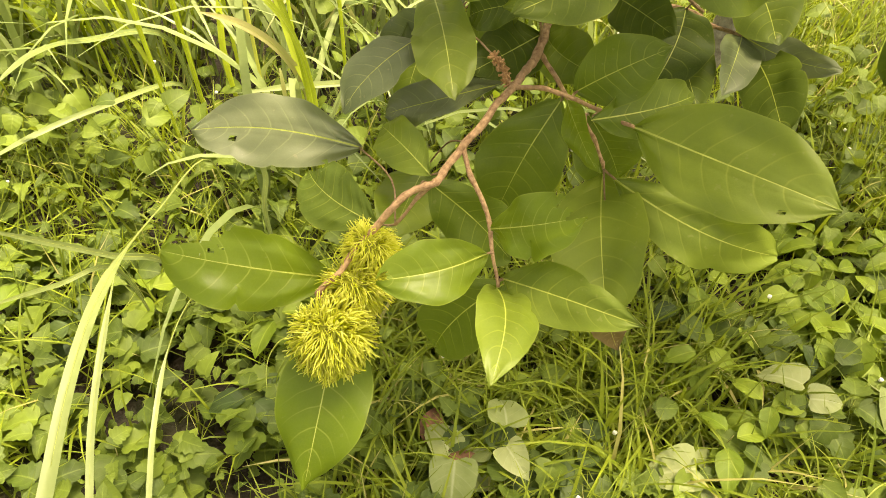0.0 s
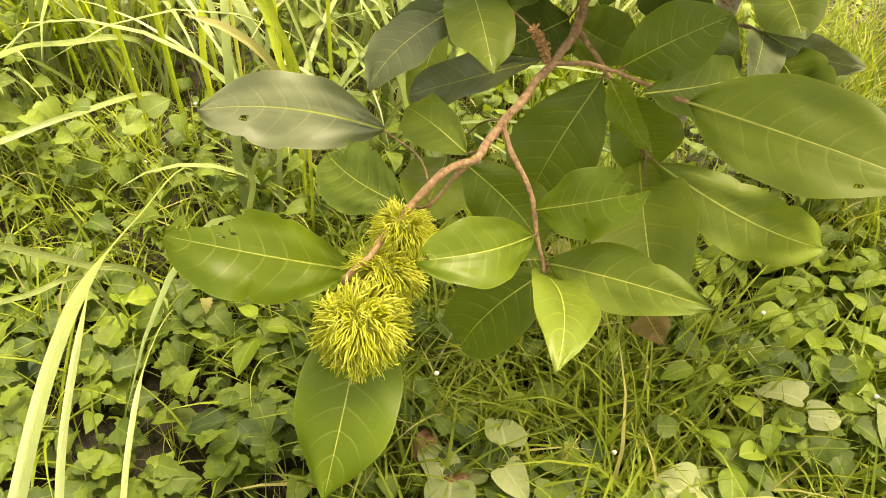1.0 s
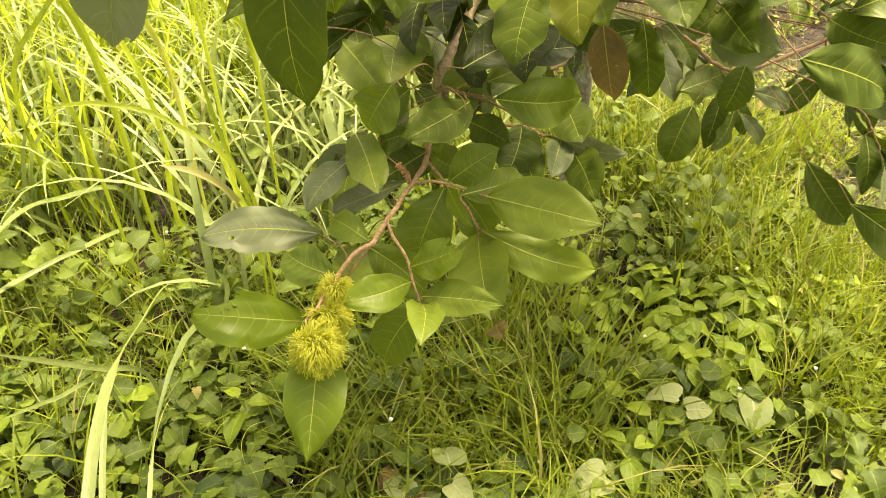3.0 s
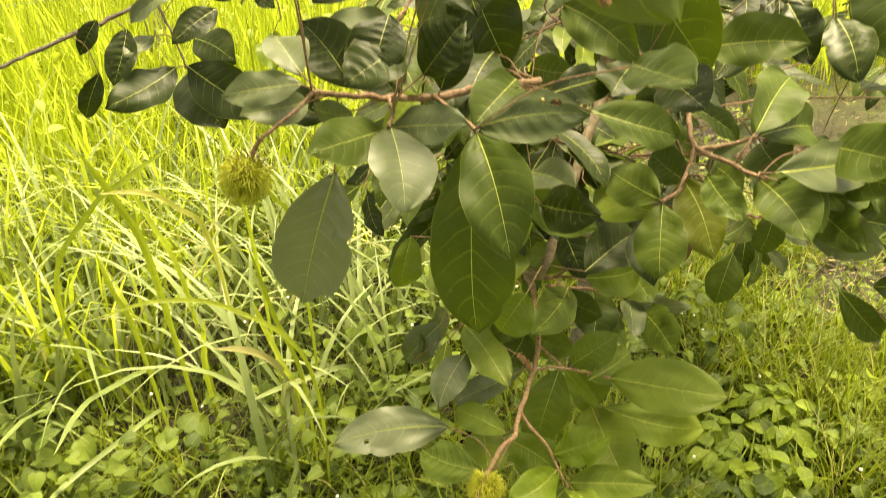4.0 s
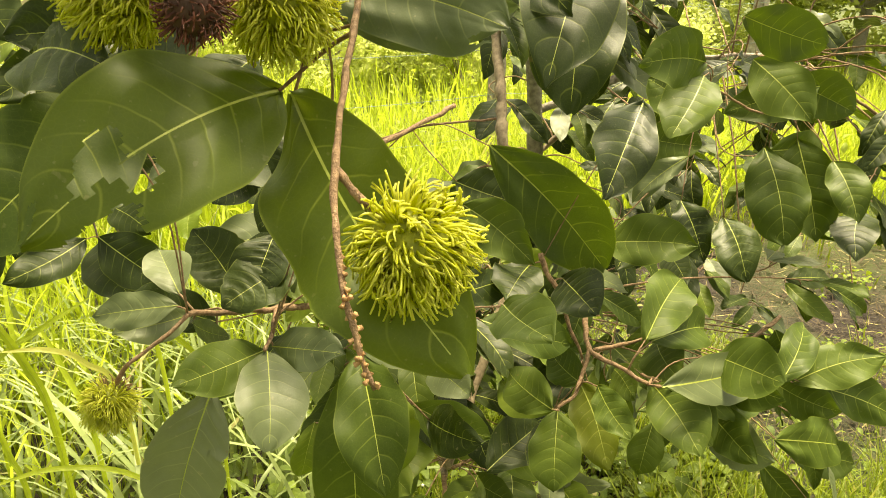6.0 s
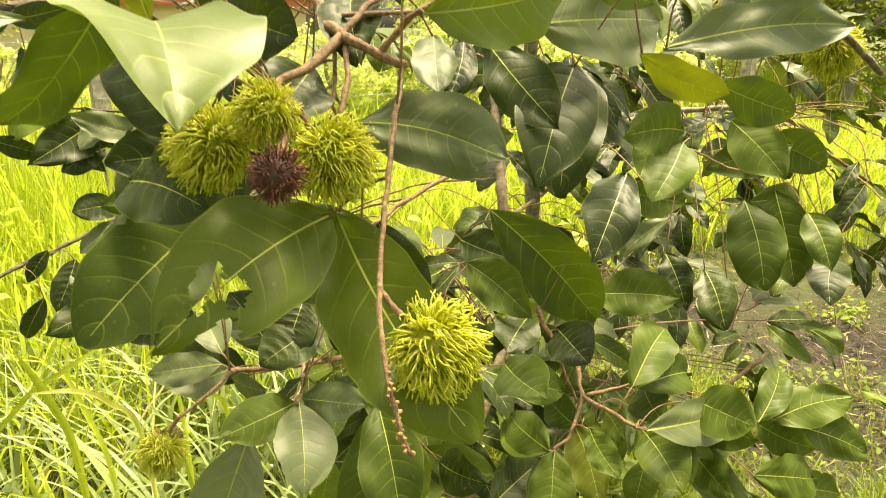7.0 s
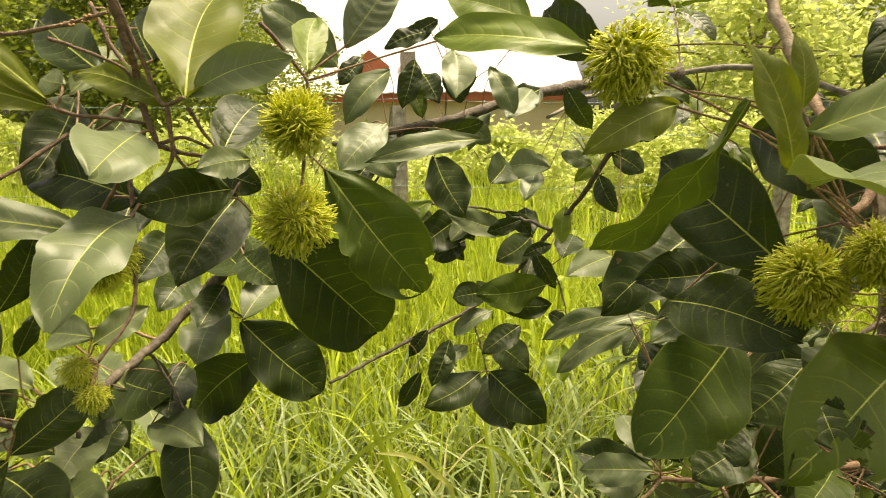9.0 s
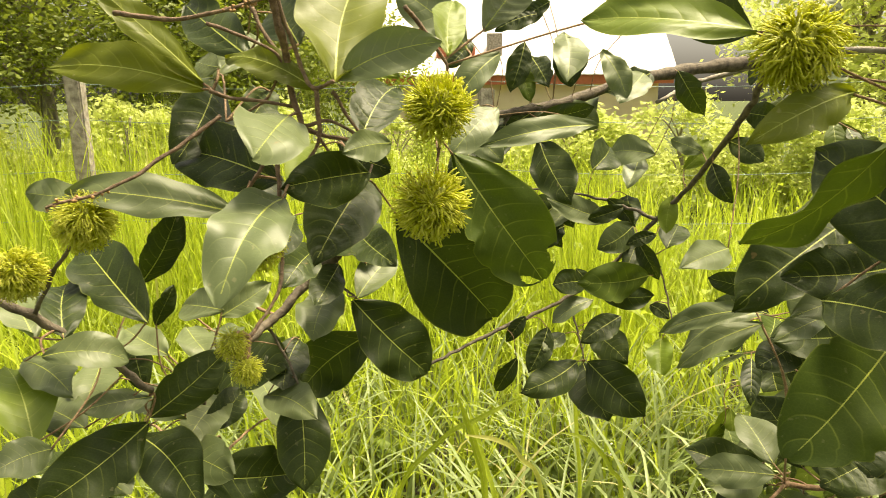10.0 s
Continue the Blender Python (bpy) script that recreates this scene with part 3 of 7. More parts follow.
branch("Cs2", 0.002, 0.0018, (-0.087, 0.102, 1.342), (-0.079, 0.097, 1.332), (-0.069, 0.091, 1.323))
branch("Ct", 0.0055, 0.003, (-0.055, 0.4, 1.523), (-0.065, 0.327, 1.484), (-0.061, 0.276, 1.464), (-0.045, 0.257, 1.454), (-0.025, 0.241, 1.445))
branch("Ct2", 0.004, 0.0025, (-0.061, 0.276, 1.464), (-0.092, 0.248, 1.445), (-0.114, 0.225, 1.436), (-0.109, 0.184, 1.427))
branch("Ct3", 0.003, 0.002, (-0.061, 0.276, 1.464), (-0.036, 0.295, 1.484), (-0.012, 0.301, 1.495))
branch("Ct4", 0.003, 0.002, (-0.041, 0.255, 1.451), (-0.023, 0.244, 1.475), (-0.002, 0.231, 1.489))
branch("Ct5", 0.002, 0.002, (-0.054, 0.3, 1.478), (-0.028, 0.28, 1.479), (-0.006, 0.262, 1.478))
branch("Ct6", 0.0025, 0.002, (-0.058, 0.274, 1.459), (-0.064, 0.248, 1.44), (-0.076, 0.224, 1.415))
branch("Ct7", 0.002, 0.0015, (-0.062, 0.29, 1.471), (-0.068, 0.271, 1.438), (-0.078, 0.245, 1.412))
branch("K", 0.0030, 0.0022, (0.385, 0.204, 1.434), (0.296, 0.206, 1.488), (0.221, 0.208, 1.522), (0.141, 0.205, 1.53), (0.099, 0.201, 1.526), (0.067, 0.203, 1.531), (0.033, 0.217, 1.561), (0.008, 0.282, 1.643))
branch("Ct0", 0.007, 0.0056, (-0.039, 0.679, 1.83), (-0.056, 0.502, 1.647), (-0.055, 0.4, 1.523))
branch("Bu", 0.004, 0.002, (0.232, 0.762, 1.256), (0.103, 0.674, 1.228), (0.062, 0.626, 1.223), (0.021, 0.61, 1.21), (-0.039, 0.557, 1.167))
branch("K2", 0.0035, 0.002, (0.146, 0.236, 1.568), (0.14, 0.215, 1.546), (0.125, 0.204, 1.529))
branch("M", 0.008, 0.004, (0.744, 1.251, 1.123), (0.65, 1.255, 1.054), (0.505, 1.144, 1.038), (0.378, 1.072, 1.018))
branch("N", 0.0034, 0.0021, (-0.572, 0.246, 1.588), (-0.571, 0.26, 1.556), (-0.572, 0.274, 1.528), (-0.563, 0.276, 1.488))
branch("N2", 0.0023, 0.0016, (-0.563, 0.276, 1.488), (-0.548, 0.287, 1.482), (-0.526, 0.298, 1.475))
branch("N3", 0.0018, 0.0013, (-0.572, 0.246, 1.588), (-0.563, 0.267, 1.539), (-0.547, 0.253, 1.515), (-0.531, 0.245, 1.518))
branch("N4", 0.0018, 0.0011, (-0.545, 0.253, 1.513), (-0.546, 0.256, 1.48), (-0.558, 0.25, 1.461), (-0.566, 0.247, 1.45))
branch("N5", 0.0018, 0.0013, (-0.565, 0.276, 1.487), (-0.588, 0.28, 1.47), (-0.611, 0.28, 1.437), (-0.617, 0.277, 1.426))
branch("N6", 0.0020, 0.0012, (-0.581, 0.273, 1.481), (-0.575, 0.256, 1.449), (-0.569, 0.238, 1.41), (-0.568, 0.221, 1.383), (-0.574, 0.186, 1.365))
branch("N7", 0.0016, 0.0010, (-0.62, 0.272, 1.496), (-0.645, 0.243, 1.472), (-0.67, 0.216, 1.453), (-0.699, 0.19, 1.443))
branch("N8", 0.0018, 0.0013, (-0.619, 0.255, 1.513), (-0.604, 0.266, 1.508), (-0.569, 0.279, 1.502))
branch("N9", 0.0018, 0.0012, (-0.666, 0.23, 1.56), (-0.627, 0.233, 1.556), (-0.596, 0.237, 1.561), (-0.572, 0.242, 1.569))
branch("N10", 0.0018, 0.0012, (-0.492, 0.292, 1.569), (-0.478, 0.299, 1.551), (-0.465, 0.307, 1.531), (-0.469, 0.303, 1.517))
branch("N11", 0.0018, 0.0012, (-0.468, 0.297, 1.489), (-0.471, 0.314, 1.472), (-0.474, 0.308, 1.448))
branch("N12", 0.0015, 0.0011, (-0.622, 0.265, 1.557), (-0.601, 0.265, 1.55), (-0.58, 0.27, 1.539), (-0.574, 0.274, 1.529))
branch("N13", 0.0016, 0.0012, (-0.54, 0.274, 1.512), (-0.532, 0.277, 1.498), (-0.523, 0.279, 1.482))
branch("N14", 0.0015, 0.0011, (-0.561, 0.277, 1.489), (-0.54, 0.274, 1.492), (-0.517, 0.283, 1.473))
branch("N15", 0.0018, 0.0013, (-0.606, 0.293, 1.583), (-0.59, 0.288, 1.552), (-0.568, 0.279, 1.525), (-0.552, 0.273, 1.513))
branch("N16", 0.0013, 0.0010, (-0.574, 0.274, 1.529), (-0.589, 0.277, 1.506), (-0.62, 0.281, 1.492))
branch("N17", 0.0013, 0.0010, (-0.553, 0.276, 1.484), (-0.54, 0.283, 1.462), (-0.524, 0.302, 1.448))
branch("O", 0.008, 0.004, (-0.595, 0.584, 1.361), (-0.636, 0.601, 1.318), (-0.664, 0.609, 1.291), (-0.7, 0.569, 1.25), (-0.718, 0.523, 1.237), (-0.73, 0.458, 1.228), (-0.742, 0.395, 1.23))
branch("O2", 0.0022, 0.0016, (-0.657, 0.611, 1.297), (-0.628, 0.595, 1.284), (-0.608, 0.603, 1.265))
branch("O3", 0.0022, 0.0016, (-0.714, 0.565, 1.24), (-0.696, 0.57, 1.206), (-0.673, 0.554, 1.169))
branch("O4", 0.0045, 0.003, (-0.81, 0.255, 1.371), (-0.782, 0.272, 1.345), (-0.762, 0.298, 1.312), (-0.733, 0.34, 1.255))
branch("O5", 0.0022, 0.0016, (-0.782, 0.272, 1.345), (-0.754, 0.263, 1.383), (-0.727, 0.252, 1.41))
branch("O6", 0.003, 0.002, (-0.756, 0.477, 1.186), (-0.762, 0.484, 1.127), (-0.776, 0.499, 1.066))
branch("V", 0.004, 0.002, (0.274, 0.779, 0.618), (0.335, 0.725, 0.629), (0.354, 0.694, 0.631), (0.381, 0.674, 0.631))
branch("V2", 0.005, 0.003, (0.472, 0.859, 0.73), (0.427, 0.813, 0.704), (0.396, 0.796, 0.696))
branch("Z", 0.005, 0.003, (1.06, 0.843, 0.743), (0.739, 0.751, 0.692), (0.559, 0.679, 0.791))
branch("W", 0.0035, 0.002, (1.131, 0.704, 1.16), (1.012, 0.732, 1.232), (0.914, 0.743, 1.27), (0.853, 0.732, 1.232), (0.732, 0.686, 1.234), (0.581, 0.642, 1.287))
branch("W2", 0.004, 0.002, (0.258, 0.537, 1.107), (0.268, 0.497, 1.055), (0.283, 0.463, 0.993))
branch("T1", 0.0085, 0.01, (0.372, 0.966, 1.484), (0.35, 0.885, 1.371), (0.332, 0.822, 1.28), (0.322, 0.78, 1.191), (0.327, 0.741, 1.065), (0.36, 0.732, 0.927))

# ---- the tree: trunk and limbs ----
branch("trunk", 0.030, 0.013, (0.72, 1.42, GROUND - 0.02), (0.74, 1.40, 0.2), (0.70, 1.36, 0.6), (0.66, 1.28, 1.0), (0.60, 1.22, 1.45), (0.62, 1.24, 1.95), (0.66, 1.3, 2.5), kind="grey")
branch("limb_a", 0.012, 0.007, (0.69, 1.34, 0.66), (0.52, 1.05, 0.72), (0.34, 0.84, 0.92), (0.26, 0.72, 0.98), kind="grey")
branch("limb_b", 0.012, 0.006, (0.63, 1.25, 1.25), (0.48, 1.0, 1.55), (0.34, 0.75, 1.66), (0.22, 0.5, 1.66), kind="grey")
branch("limb_d", 0.011, 0.005, (0.64, 1.26, 1.15), (0.9, 1.2, 1.25), (1.15, 1.1, 1.28), (1.45, 1.15, 1.2), kind="grey")
branch("limb_e", 0.009, 0.004, (0.6, 1.22, 1.5), (0.3, 1.3, 1.6), (0.0, 1.35, 1.55), (-0.15, 1.15, 1.5), kind="grey")
# an unseen limb, added to carry the shading foliage overhead
branch("limb_f", 0.014, 0.007, (0.63, 1.26, 2.2), (0.2, 0.9, 2.32), (-0.25, 0.5, 2.26), (-0.7, 0.25, 2.12), kind="grey")

# ---- the tree: leaves ----
leaf("A1", (0.186, 0.416, 0.719), (0.29, 0.318, 0.737), 0.073, (-0.55, -0.44, 0.71), 0.06, "m", ((0.8, 0.62, 0.016),))
leaf("A", (-0.019, 0.485, 0.636), (-0.174, 0.517, 0.627), 0.066, (-0.16, -0.54, 0.82), 0.05, "w", ((0.72, -0.35, 0.022),))
leaf("A", (-0.044, 0.402, 0.559), (-0.177, 0.392, 0.607), 0.071, (0.3, -0.66, 0.69), 0.08, "y", ((0.80, 0.90, 0.14), (0.89, 0.85, 0.06)), True, 0.0)
leaf("A", (-0.033, 0.345, 0.584), (-0.061, 0.237, 0.498), 0.074, (-0.04, -0.60, 0.80), 0.06, "y", (), True, 1.5)
leaf("A3", (0.079, 0.352, 0.653), (0.001, 0.317, 0.667), 0.045, (0.35, -0.44, 0.83), 0.08, "y", ((0.97, 0.2, 0.07),))
leaf("A3", (0.091, 0.339, 0.64), (0.172, 0.271, 0.678), 0.043, (-0.64, -0.39, 0.67), 0.05, "m", (), True, 1.6)
leaf("A3", (0.087, 0.333, 0.635), (0.072, 0.235, 0.675), 0.043, (0.23, 0.34, 0.91), 0.1, "m")
leaf("A3", (0.083, 0.369, 0.661), (0.14, 0.336, 0.71), 0.048, (-0.72, -0.29, 0.63), 0.06, "y", ((1.0, -0.7, 0.22), (0.86, -1.1, 0.1),))
leaf("A3", (0.038, 0.421, 0.658), (0.11, 0.398, 0.585), 0.057, (0.09, -0.92, 0.38), 0.05, "m")
leaf("A4", (0.04, 0.417, 0.668), (-0.005, 0.505, 0.647), 0.040, (-0.65, -0.16, 0.74), 0.05, "m")
leaf("A4", (-0.002, 0.396, 0.635), (-0.066, 0.465, 0.629), 0.053, (-0.49, -0.39, 0.78), 0.08, "m", ((0.95, 0.6, 0.14),))
leaf("A4", (0.036, 0.496, 0.6), (0.007, 0.398, 0.614), 0.061, (0.07, 0.12, 0.99), 0.05, "m")
leaf("A", (0.098, 0.491, 0.7), (0.001, 0.519, 0.646), 0.041, (-0.53, -0.28, 0.8), 0.05, "w")
leaf("A", (0.043, 0.59, 0.721), (0.057, 0.458, 0.709), 0.052, (-0.18, -0.11, 0.98), 0.06, "m")
leaf("A", (0.143, 0.589, 0.683), (0.07, 0.5, 0.703), 0.054, (0.51, -0.24, 0.82), 0.05, "g")
leaf("A", (0.112, 0.518, 0.756), (0.072, 0.557, 0.721), 0.035, (-0.79, -0.52, 0.33), 0.05, "g")
leaf("A", (0.184, 0.526, 0.767), (0.094, 0.499, 0.765), 0.041, (0.2, -0.71, 0.68), 0.06, "m")
leaf("A1", (0.149, 0.456, 0.72), (0.2, 0.432, 0.775), 0.049, (-0.64, -0.71, 0.28), 0.06, "m")
leaf("A1", (0.153, 0.419, 0.723), (0.25, 0.468, 0.709), 0.043, (0.42, -0.65, 0.63), 0.06, "m")
leaf("A2", (0.147, 0.484, 0.691), (0.102, 0.457, 0.587), 0.074, (-0.16, -0.94, 0.32), 0.05, "m")
leaf("A2", (0.148, 0.471, 0.7), (0.162, 0.401, 0.688), 0.026, (-0.9, -0.24, 0.37), 0.06, "y")
leaf("A2", (0.171, 0.483, 0.678), (0.209, 0.468, 0.616), 0.059, (-0.07, -0.98, 0.19), 0.05, "m")
leaf("A2", (0.193, 0.468, 0.626), (0.175, 0.323, 0.602), 0.079, (-0.44, -0.09, 0.89), 0.08, "m")
leaf("A2", (0.19, 0.432, 0.651), (0.336, 0.391, 0.599), 0.057, (-0.09, -0.88, 0.46), 0.08, "m")
leaf("A3", (0.097, 0.352, 0.618), (0.043, 0.356, 0.513), 0.061, (-0.59, -0.75, 0.28), 0.06, "m")
leaf("A2", (0.198, 0.372, 0.541), (0.19, 0.323, 0.568), 0.030, (-0.47, 0.48, 0.74), 0.05, "b")
leaf("A2", (0.149, 0.594, 0.681), (0.176, 0.5, 0.703), 0.050, (-0.82, -0.1, 0.57), 0.05, "m")
leaf("V", (0.381, 0.675, 0.632), (0.472, 0.618, 0.627), 0.042, (-0.52, -0.84, 0.16), 0.06, "w")
leaf("V", (0.381, 0.673, 0.631), (0.333, 0.579, 0.625), 0.048, (0.29, -0.2, 0.94), 0.06, "s")
leaf("V", (0.402, 0.676, 0.609), (0.395, 0.548, 0.6), 0.067, (-0.7, -0.01, 0.71), 0.06, "g")
leaf("V", (0.318, 0.692, 0.652), (0.265, 0.593, 0.619), 0.076, (-0.1, -0.27, 0.96), 0.05, "g")
leaf("V", (0.325, 0.681, 0.622), (0.306, 0.564, 0.621), 0.053, (-0.31, 0.05, 0.95), 0.05, "g")
leaf("V", (0.404, 0.745, 0.66), (0.392, 0.624, 0.656), 0.071, (-0.39, 0.01, 0.92), 0.05, "g")
leaf("G", (0.054, 0.749, 0.607), (-0.01, 0.771, 0.523), 0.060, (-0.64, -0.7, 0.31), 0.05, "s")
leaf("A", (0.044, 0.679, 0.625), (0.016, 0.631, 0.545), 0.038, (-0.23, -0.8, 0.55), 0.05, "m")
leaf("G", (0.037, 0.633, 0.833), (0.078, 0.508, 0.814), 0.058, (-0.48, -0.29, 0.83), 0.06, "m")
leaf("G", (0.123, 0.61, 0.771), (0.069, 0.616, 0.711), 0.052, (-0.43, -0.85, 0.3), 0.05, "m")
leaf("G", (0.194, 0.559, 0.772), (0.099, 0.472, 0.777), 0.057, (0.41, -0.4, 0.82), 0.05, "g")
leaf("G", (0.12, 0.574, 0.731), (0.075, 0.592, 0.685), 0.049, (-0.59, -0.76, 0.28), 0.05, "m")
leaf("G", (0.214, 0.576, 0.801), (0.162, 0.657, 0.771), 0.050, (-0.81, -0.34, 0.48), 0.05, "m")
leaf("H", (0.228, 0.597, 0.78), (0.344, 0.683, 0.78), 0.053, (0.44, -0.59, 0.68), 0.05, "m")
leaf("H", (0.242, 0.597, 0.753), (0.397, 0.649, 0.718), 0.074, (0.36, -0.9, 0.26), 0.05, "m")
leaf("G", (0.218, 0.647, 0.693), (0.253, 0.553, 0.707), 0.051, (-0.77, -0.2, 0.6), 0.05, "g")
leaf("R", (0.402, 0.64, 0.838), (0.428, 0.613, 0.724), 0.060, (-0.65, -0.76, 0.03), 0.05, "b")
leaf("R", (0.491, 0.693, 0.819), (0.502, 0.646, 0.71), 0.057, (-0.7, -0.68, 0.22), 0.05, "g")
leaf("Z", (0.629, 0.713, 0.651), (0.602, 0.702, 0.546), 0.069, (-0.47, -0.86, 0.22), 0.06, "g")
leaf("Z", (0.605, 0.733, 0.669), (0.716, 0.78, 0.675), 0.064, (0.11, -0.38, 0.92), 0.06, "g")
leaf("G", (-0.014, 0.648, 0.854), (-0.039, 0.635, 0.777), 0.049, (0.15, -0.98, 0.12), 0.06, "m")
leaf("G", (-0.004, 0.728, 0.557), (0.096, 0.831, 0.577), 0.053, (0.65, -0.7, 0.3), 0.05, "s")
leaf("G", (0.079, 0.456, 0.855), (0.048, 0.467, 0.794), 0.057, (-0.61, -0.77, 0.17), 0.05, "m")
leaf("G", (0.019, 0.376, 0.965), (0.005, 0.396, 1.05), 0.065, (-0.12, -0.97, 0.2), 0.05, "m")
leaf("A", (0.03, 0.545, 0.706), (-0.033, 0.484, 0.679), 0.052, (-0.2, -0.22, 0.96), 0.05, "s")
leaf("G", (0.113, 0.632, 0.837), (0.085, 0.526, 0.819), 0.077, (0, -0.18, 0.98), 0.05, "m")
leaf("Z", (0.745, 0.726, 0.664), (0.846, 0.732, 0.621), 0.039, (0.24, -0.86, 0.44), 0.06, "s")
leaf("Z", (0.709, 0.716, 0.722), (0.694, 0.715, 0.634), 0.057, (-0.64, -0.76, 0.12), 0.06, "g")
leaf("Z", (0.893, 0.616, 0.571), (1.065, 0.599, 0.521), 0.080, (0.03, -0.91, 0.42), 0.06, "g")
leaf("Z", (0.827, 0.631, 0.57), (0.923, 0.584, 0.459), 0.064, (-0.29, -0.95, 0.15), 0.06, "g")
leaf("Z", (0.933, 0.736, 0.652), (1.091, 0.714, 0.592), 0.069, (0.03, -0.91, 0.42), 0.06, "g")
leaf("Z", (0.856, 0.536, 0.542), (1.025, 0.479, 0.441), 0.082, (-0.21, -0.96, 0.2), 0.06, "g")
leaf("Z", (0.995, 0.794, 0.744), (1.032, 0.764, 0.636), 0.080, (-0.75, -0.65, -0.08), 0.06, "g")
leaf("Bn", (-0.012, 0.386, 1.099), (-0.018, 0.289, 1.019), 0.064, (-0.45, -0.55, 0.7), 0.1, "g")
leaf("Bn", (-0.01, 0.393, 1.09), (-0.017, 0.376, 0.875), 0.088, (-0.56, -0.83, 0.08), 0.08, "g")
leaf("Bn", (-0.009, 0.387, 1.104), (0.065, 0.32, 1.129), 0.048, (-0.65, -0.48, 0.59), 0.05, "s", ((0.62, -0.55, 0.03), (0.74, -0.5, 0.04),))
leaf("Bf", (-0.085, 0.414, 1.105), (-0.033, 0.348, 1.122), 0.043, (-0.64, -0.35, 0.68), 0.04, "s")
leaf("Bf", (-0.092, 0.389, 1.115), (-0.104, 0.302, 1.079), 0.057, (0.19, -0.4, 0.9), 0.06, "s")
leaf("Bf", (-0.091, 0.408, 1.106), (-0.169, 0.359, 1.113), 0.047, (0.42, -0.57, 0.7), 0.06, "g")
leaf("Bf", (-0.14, 0.431, 1.062), (-0.188, 0.437, 0.921), 0.079, (-0.34, -0.94, 0.07), 0.06, "w", ((0.97, -0.9, 0.1),))
leaf("Bs", (-0.159, 0.431, 1.15), (-0.229, 0.449, 1.143), 0.035, (-0.25, -0.73, 0.64), 0.04, "s")
leaf("Bs", (-0.157, 0.444, 1.155), (-0.172, 0.505, 1.178), 0.041, (-0.04, -0.36, 0.93), 0.04, "s")
leaf("Bs", (-0.15, 0.48, 1.118), (-0.215, 0.45, 1.124), 0.038, (0.38, -0.71, 0.59), 0.05, "s")
leaf("Bs", (-0.15, 0.457, 1.12), (-0.12, 0.411, 1.123), 0.028, (-0.83, -0.55, -0.02), 0.05, "s")
leaf("Bt", (-0.029, 0.592, 1.157), (-0.139, 0.544, 1.156), 0.060, (0.31, -0.73, 0.61), 0.05, "s")
leaf("Bt", (-0.055, 0.579, 1.15), (-0.043, 0.474, 1.115), 0.054, (-0.26, -0.33, 0.91), 0.05, "g")
leaf("Bt", (0.04, 0.656, 1.222), (-0.099, 0.627, 1.221), 0.069, (0.18, -0.87, 0.45), 0.05, "d")
leaf("Bt", (-0.086, 0.697, 1.23), (-0.191, 0.683, 1.18), 0.036, (-0.33, -0.46, 0.83), 0.12, "s")
leaf("Bt", (0.065, 0.625, 1.221), (0.017, 0.644, 1.132), 0.047, (-0.68, -0.7, 0.21), 0.05, "s")
leaf("Bt", (0.061, 0.627, 1.224), (0.11, 0.597, 1.091), 0.083, (-0.28, -0.95, 0.11), 0.07, "d")
leaf("Bt", (-0.044, 0.828, 1.22), (-0.111, 0.876, 1.23), 0.037, (-0.57, -0.82, 0.1), 0.05, "d")
leaf("Bt", (-0.076, 0.557, 1.1), (-0.096, 0.652, 1.106), 0.047, (-0.51, -0.16, 0.84), 0.05, "d")
leaf("Bt", (0.062, 0.64, 1.086), (0.016, 0.56, 1.067), 0.059, (0.12, -0.29, 0.95), 0.05, "d")
leaf("Bt", (0.081, 0.576, 1.119), (0.015, 0.492, 1.08), 0.058, (0.01, -0.42, 0.91), 0.05, "d")
leaf("Bt", (0.088, 0.525, 1.1), (0.012, 0.454, 1.083), 0.056, (0.17, -0.39, 0.9), 0.05, "g")
leaf("Bt", (0.157, 0.637, 1.077), (0.18, 0.558, 1.085), 0.043, (-0.91, -0.22, 0.35), 0.05, "g")
leaf("Bt", (0.103, 0.47, 1.097), (0.203, 0.507, 1.093), 0.045, (0.31, -0.77, 0.56), 0.05, "d")
leaf("Bt", (0.083, 0.793, 1.097), (0.083, 0.694, 1.067), 0.057, (-0.56, -0.24, 0.8), 0.05, "d")
leaf("R", (0.321, 0.379, 0.998), (0.311, 0.286, 0.973), 0.061, (-0.51, -0.16, 0.84), 0.06, "g")
leaf("R", (0.287, 0.326, 1.033), (0.442, 0.346, 1.017), 0.055, (0.16, -0.78, 0.61), 0.06, "s")
leaf("R", (0.323, 0.357, 1.006), (0.439, 0.33, 0.975), 0.044, (-0.05, -0.85, 0.52), 0.06, "g")
leaf("R", (0.391, 0.362, 0.959), (0.38, 0.278, 0.949), 0.050, (-0.88, 0.06, 0.47), 0.06, "g")
leaf("R3", (0.315, 0.393, 1.049), (0.419, 0.463, 1.082), 0.061, (0.09, -0.54, 0.84), 0.06, "g")
leaf("R3", (0.327, 0.398, 1.042), (0.449, 0.437, 1.02), 0.053, (0.34, -0.76, 0.55), 0.06, "g")
leaf("R3", (0.378, 0.448, 1.008), (0.353, 0.375, 1.001), 0.059, (-0.66, 0.17, 0.73), 0.06, "g")
leaf("R2", (0.189, 0.372, 1), (0.179, 0.461, 1.001), 0.052, (-0.75, -0.09, 0.66), 0.06, "g")
leaf("R2", (0.211, 0.396, 0.98), (0.178, 0.341, 0.925), 0.057, (-0.5, -0.44, 0.75), 0.06, "g")
leaf("R2", (0.253, 0.421, 0.991), (0.233, 0.329, 0.946), 0.053, (-0.57, -0.26, 0.78), 0.06, "o")
leaf("R2", (0.238, 0.367, 1.022), (0.234, 0.302, 1.002), 0.035, (-0.66, -0.18, 0.73), 0.06, "g")
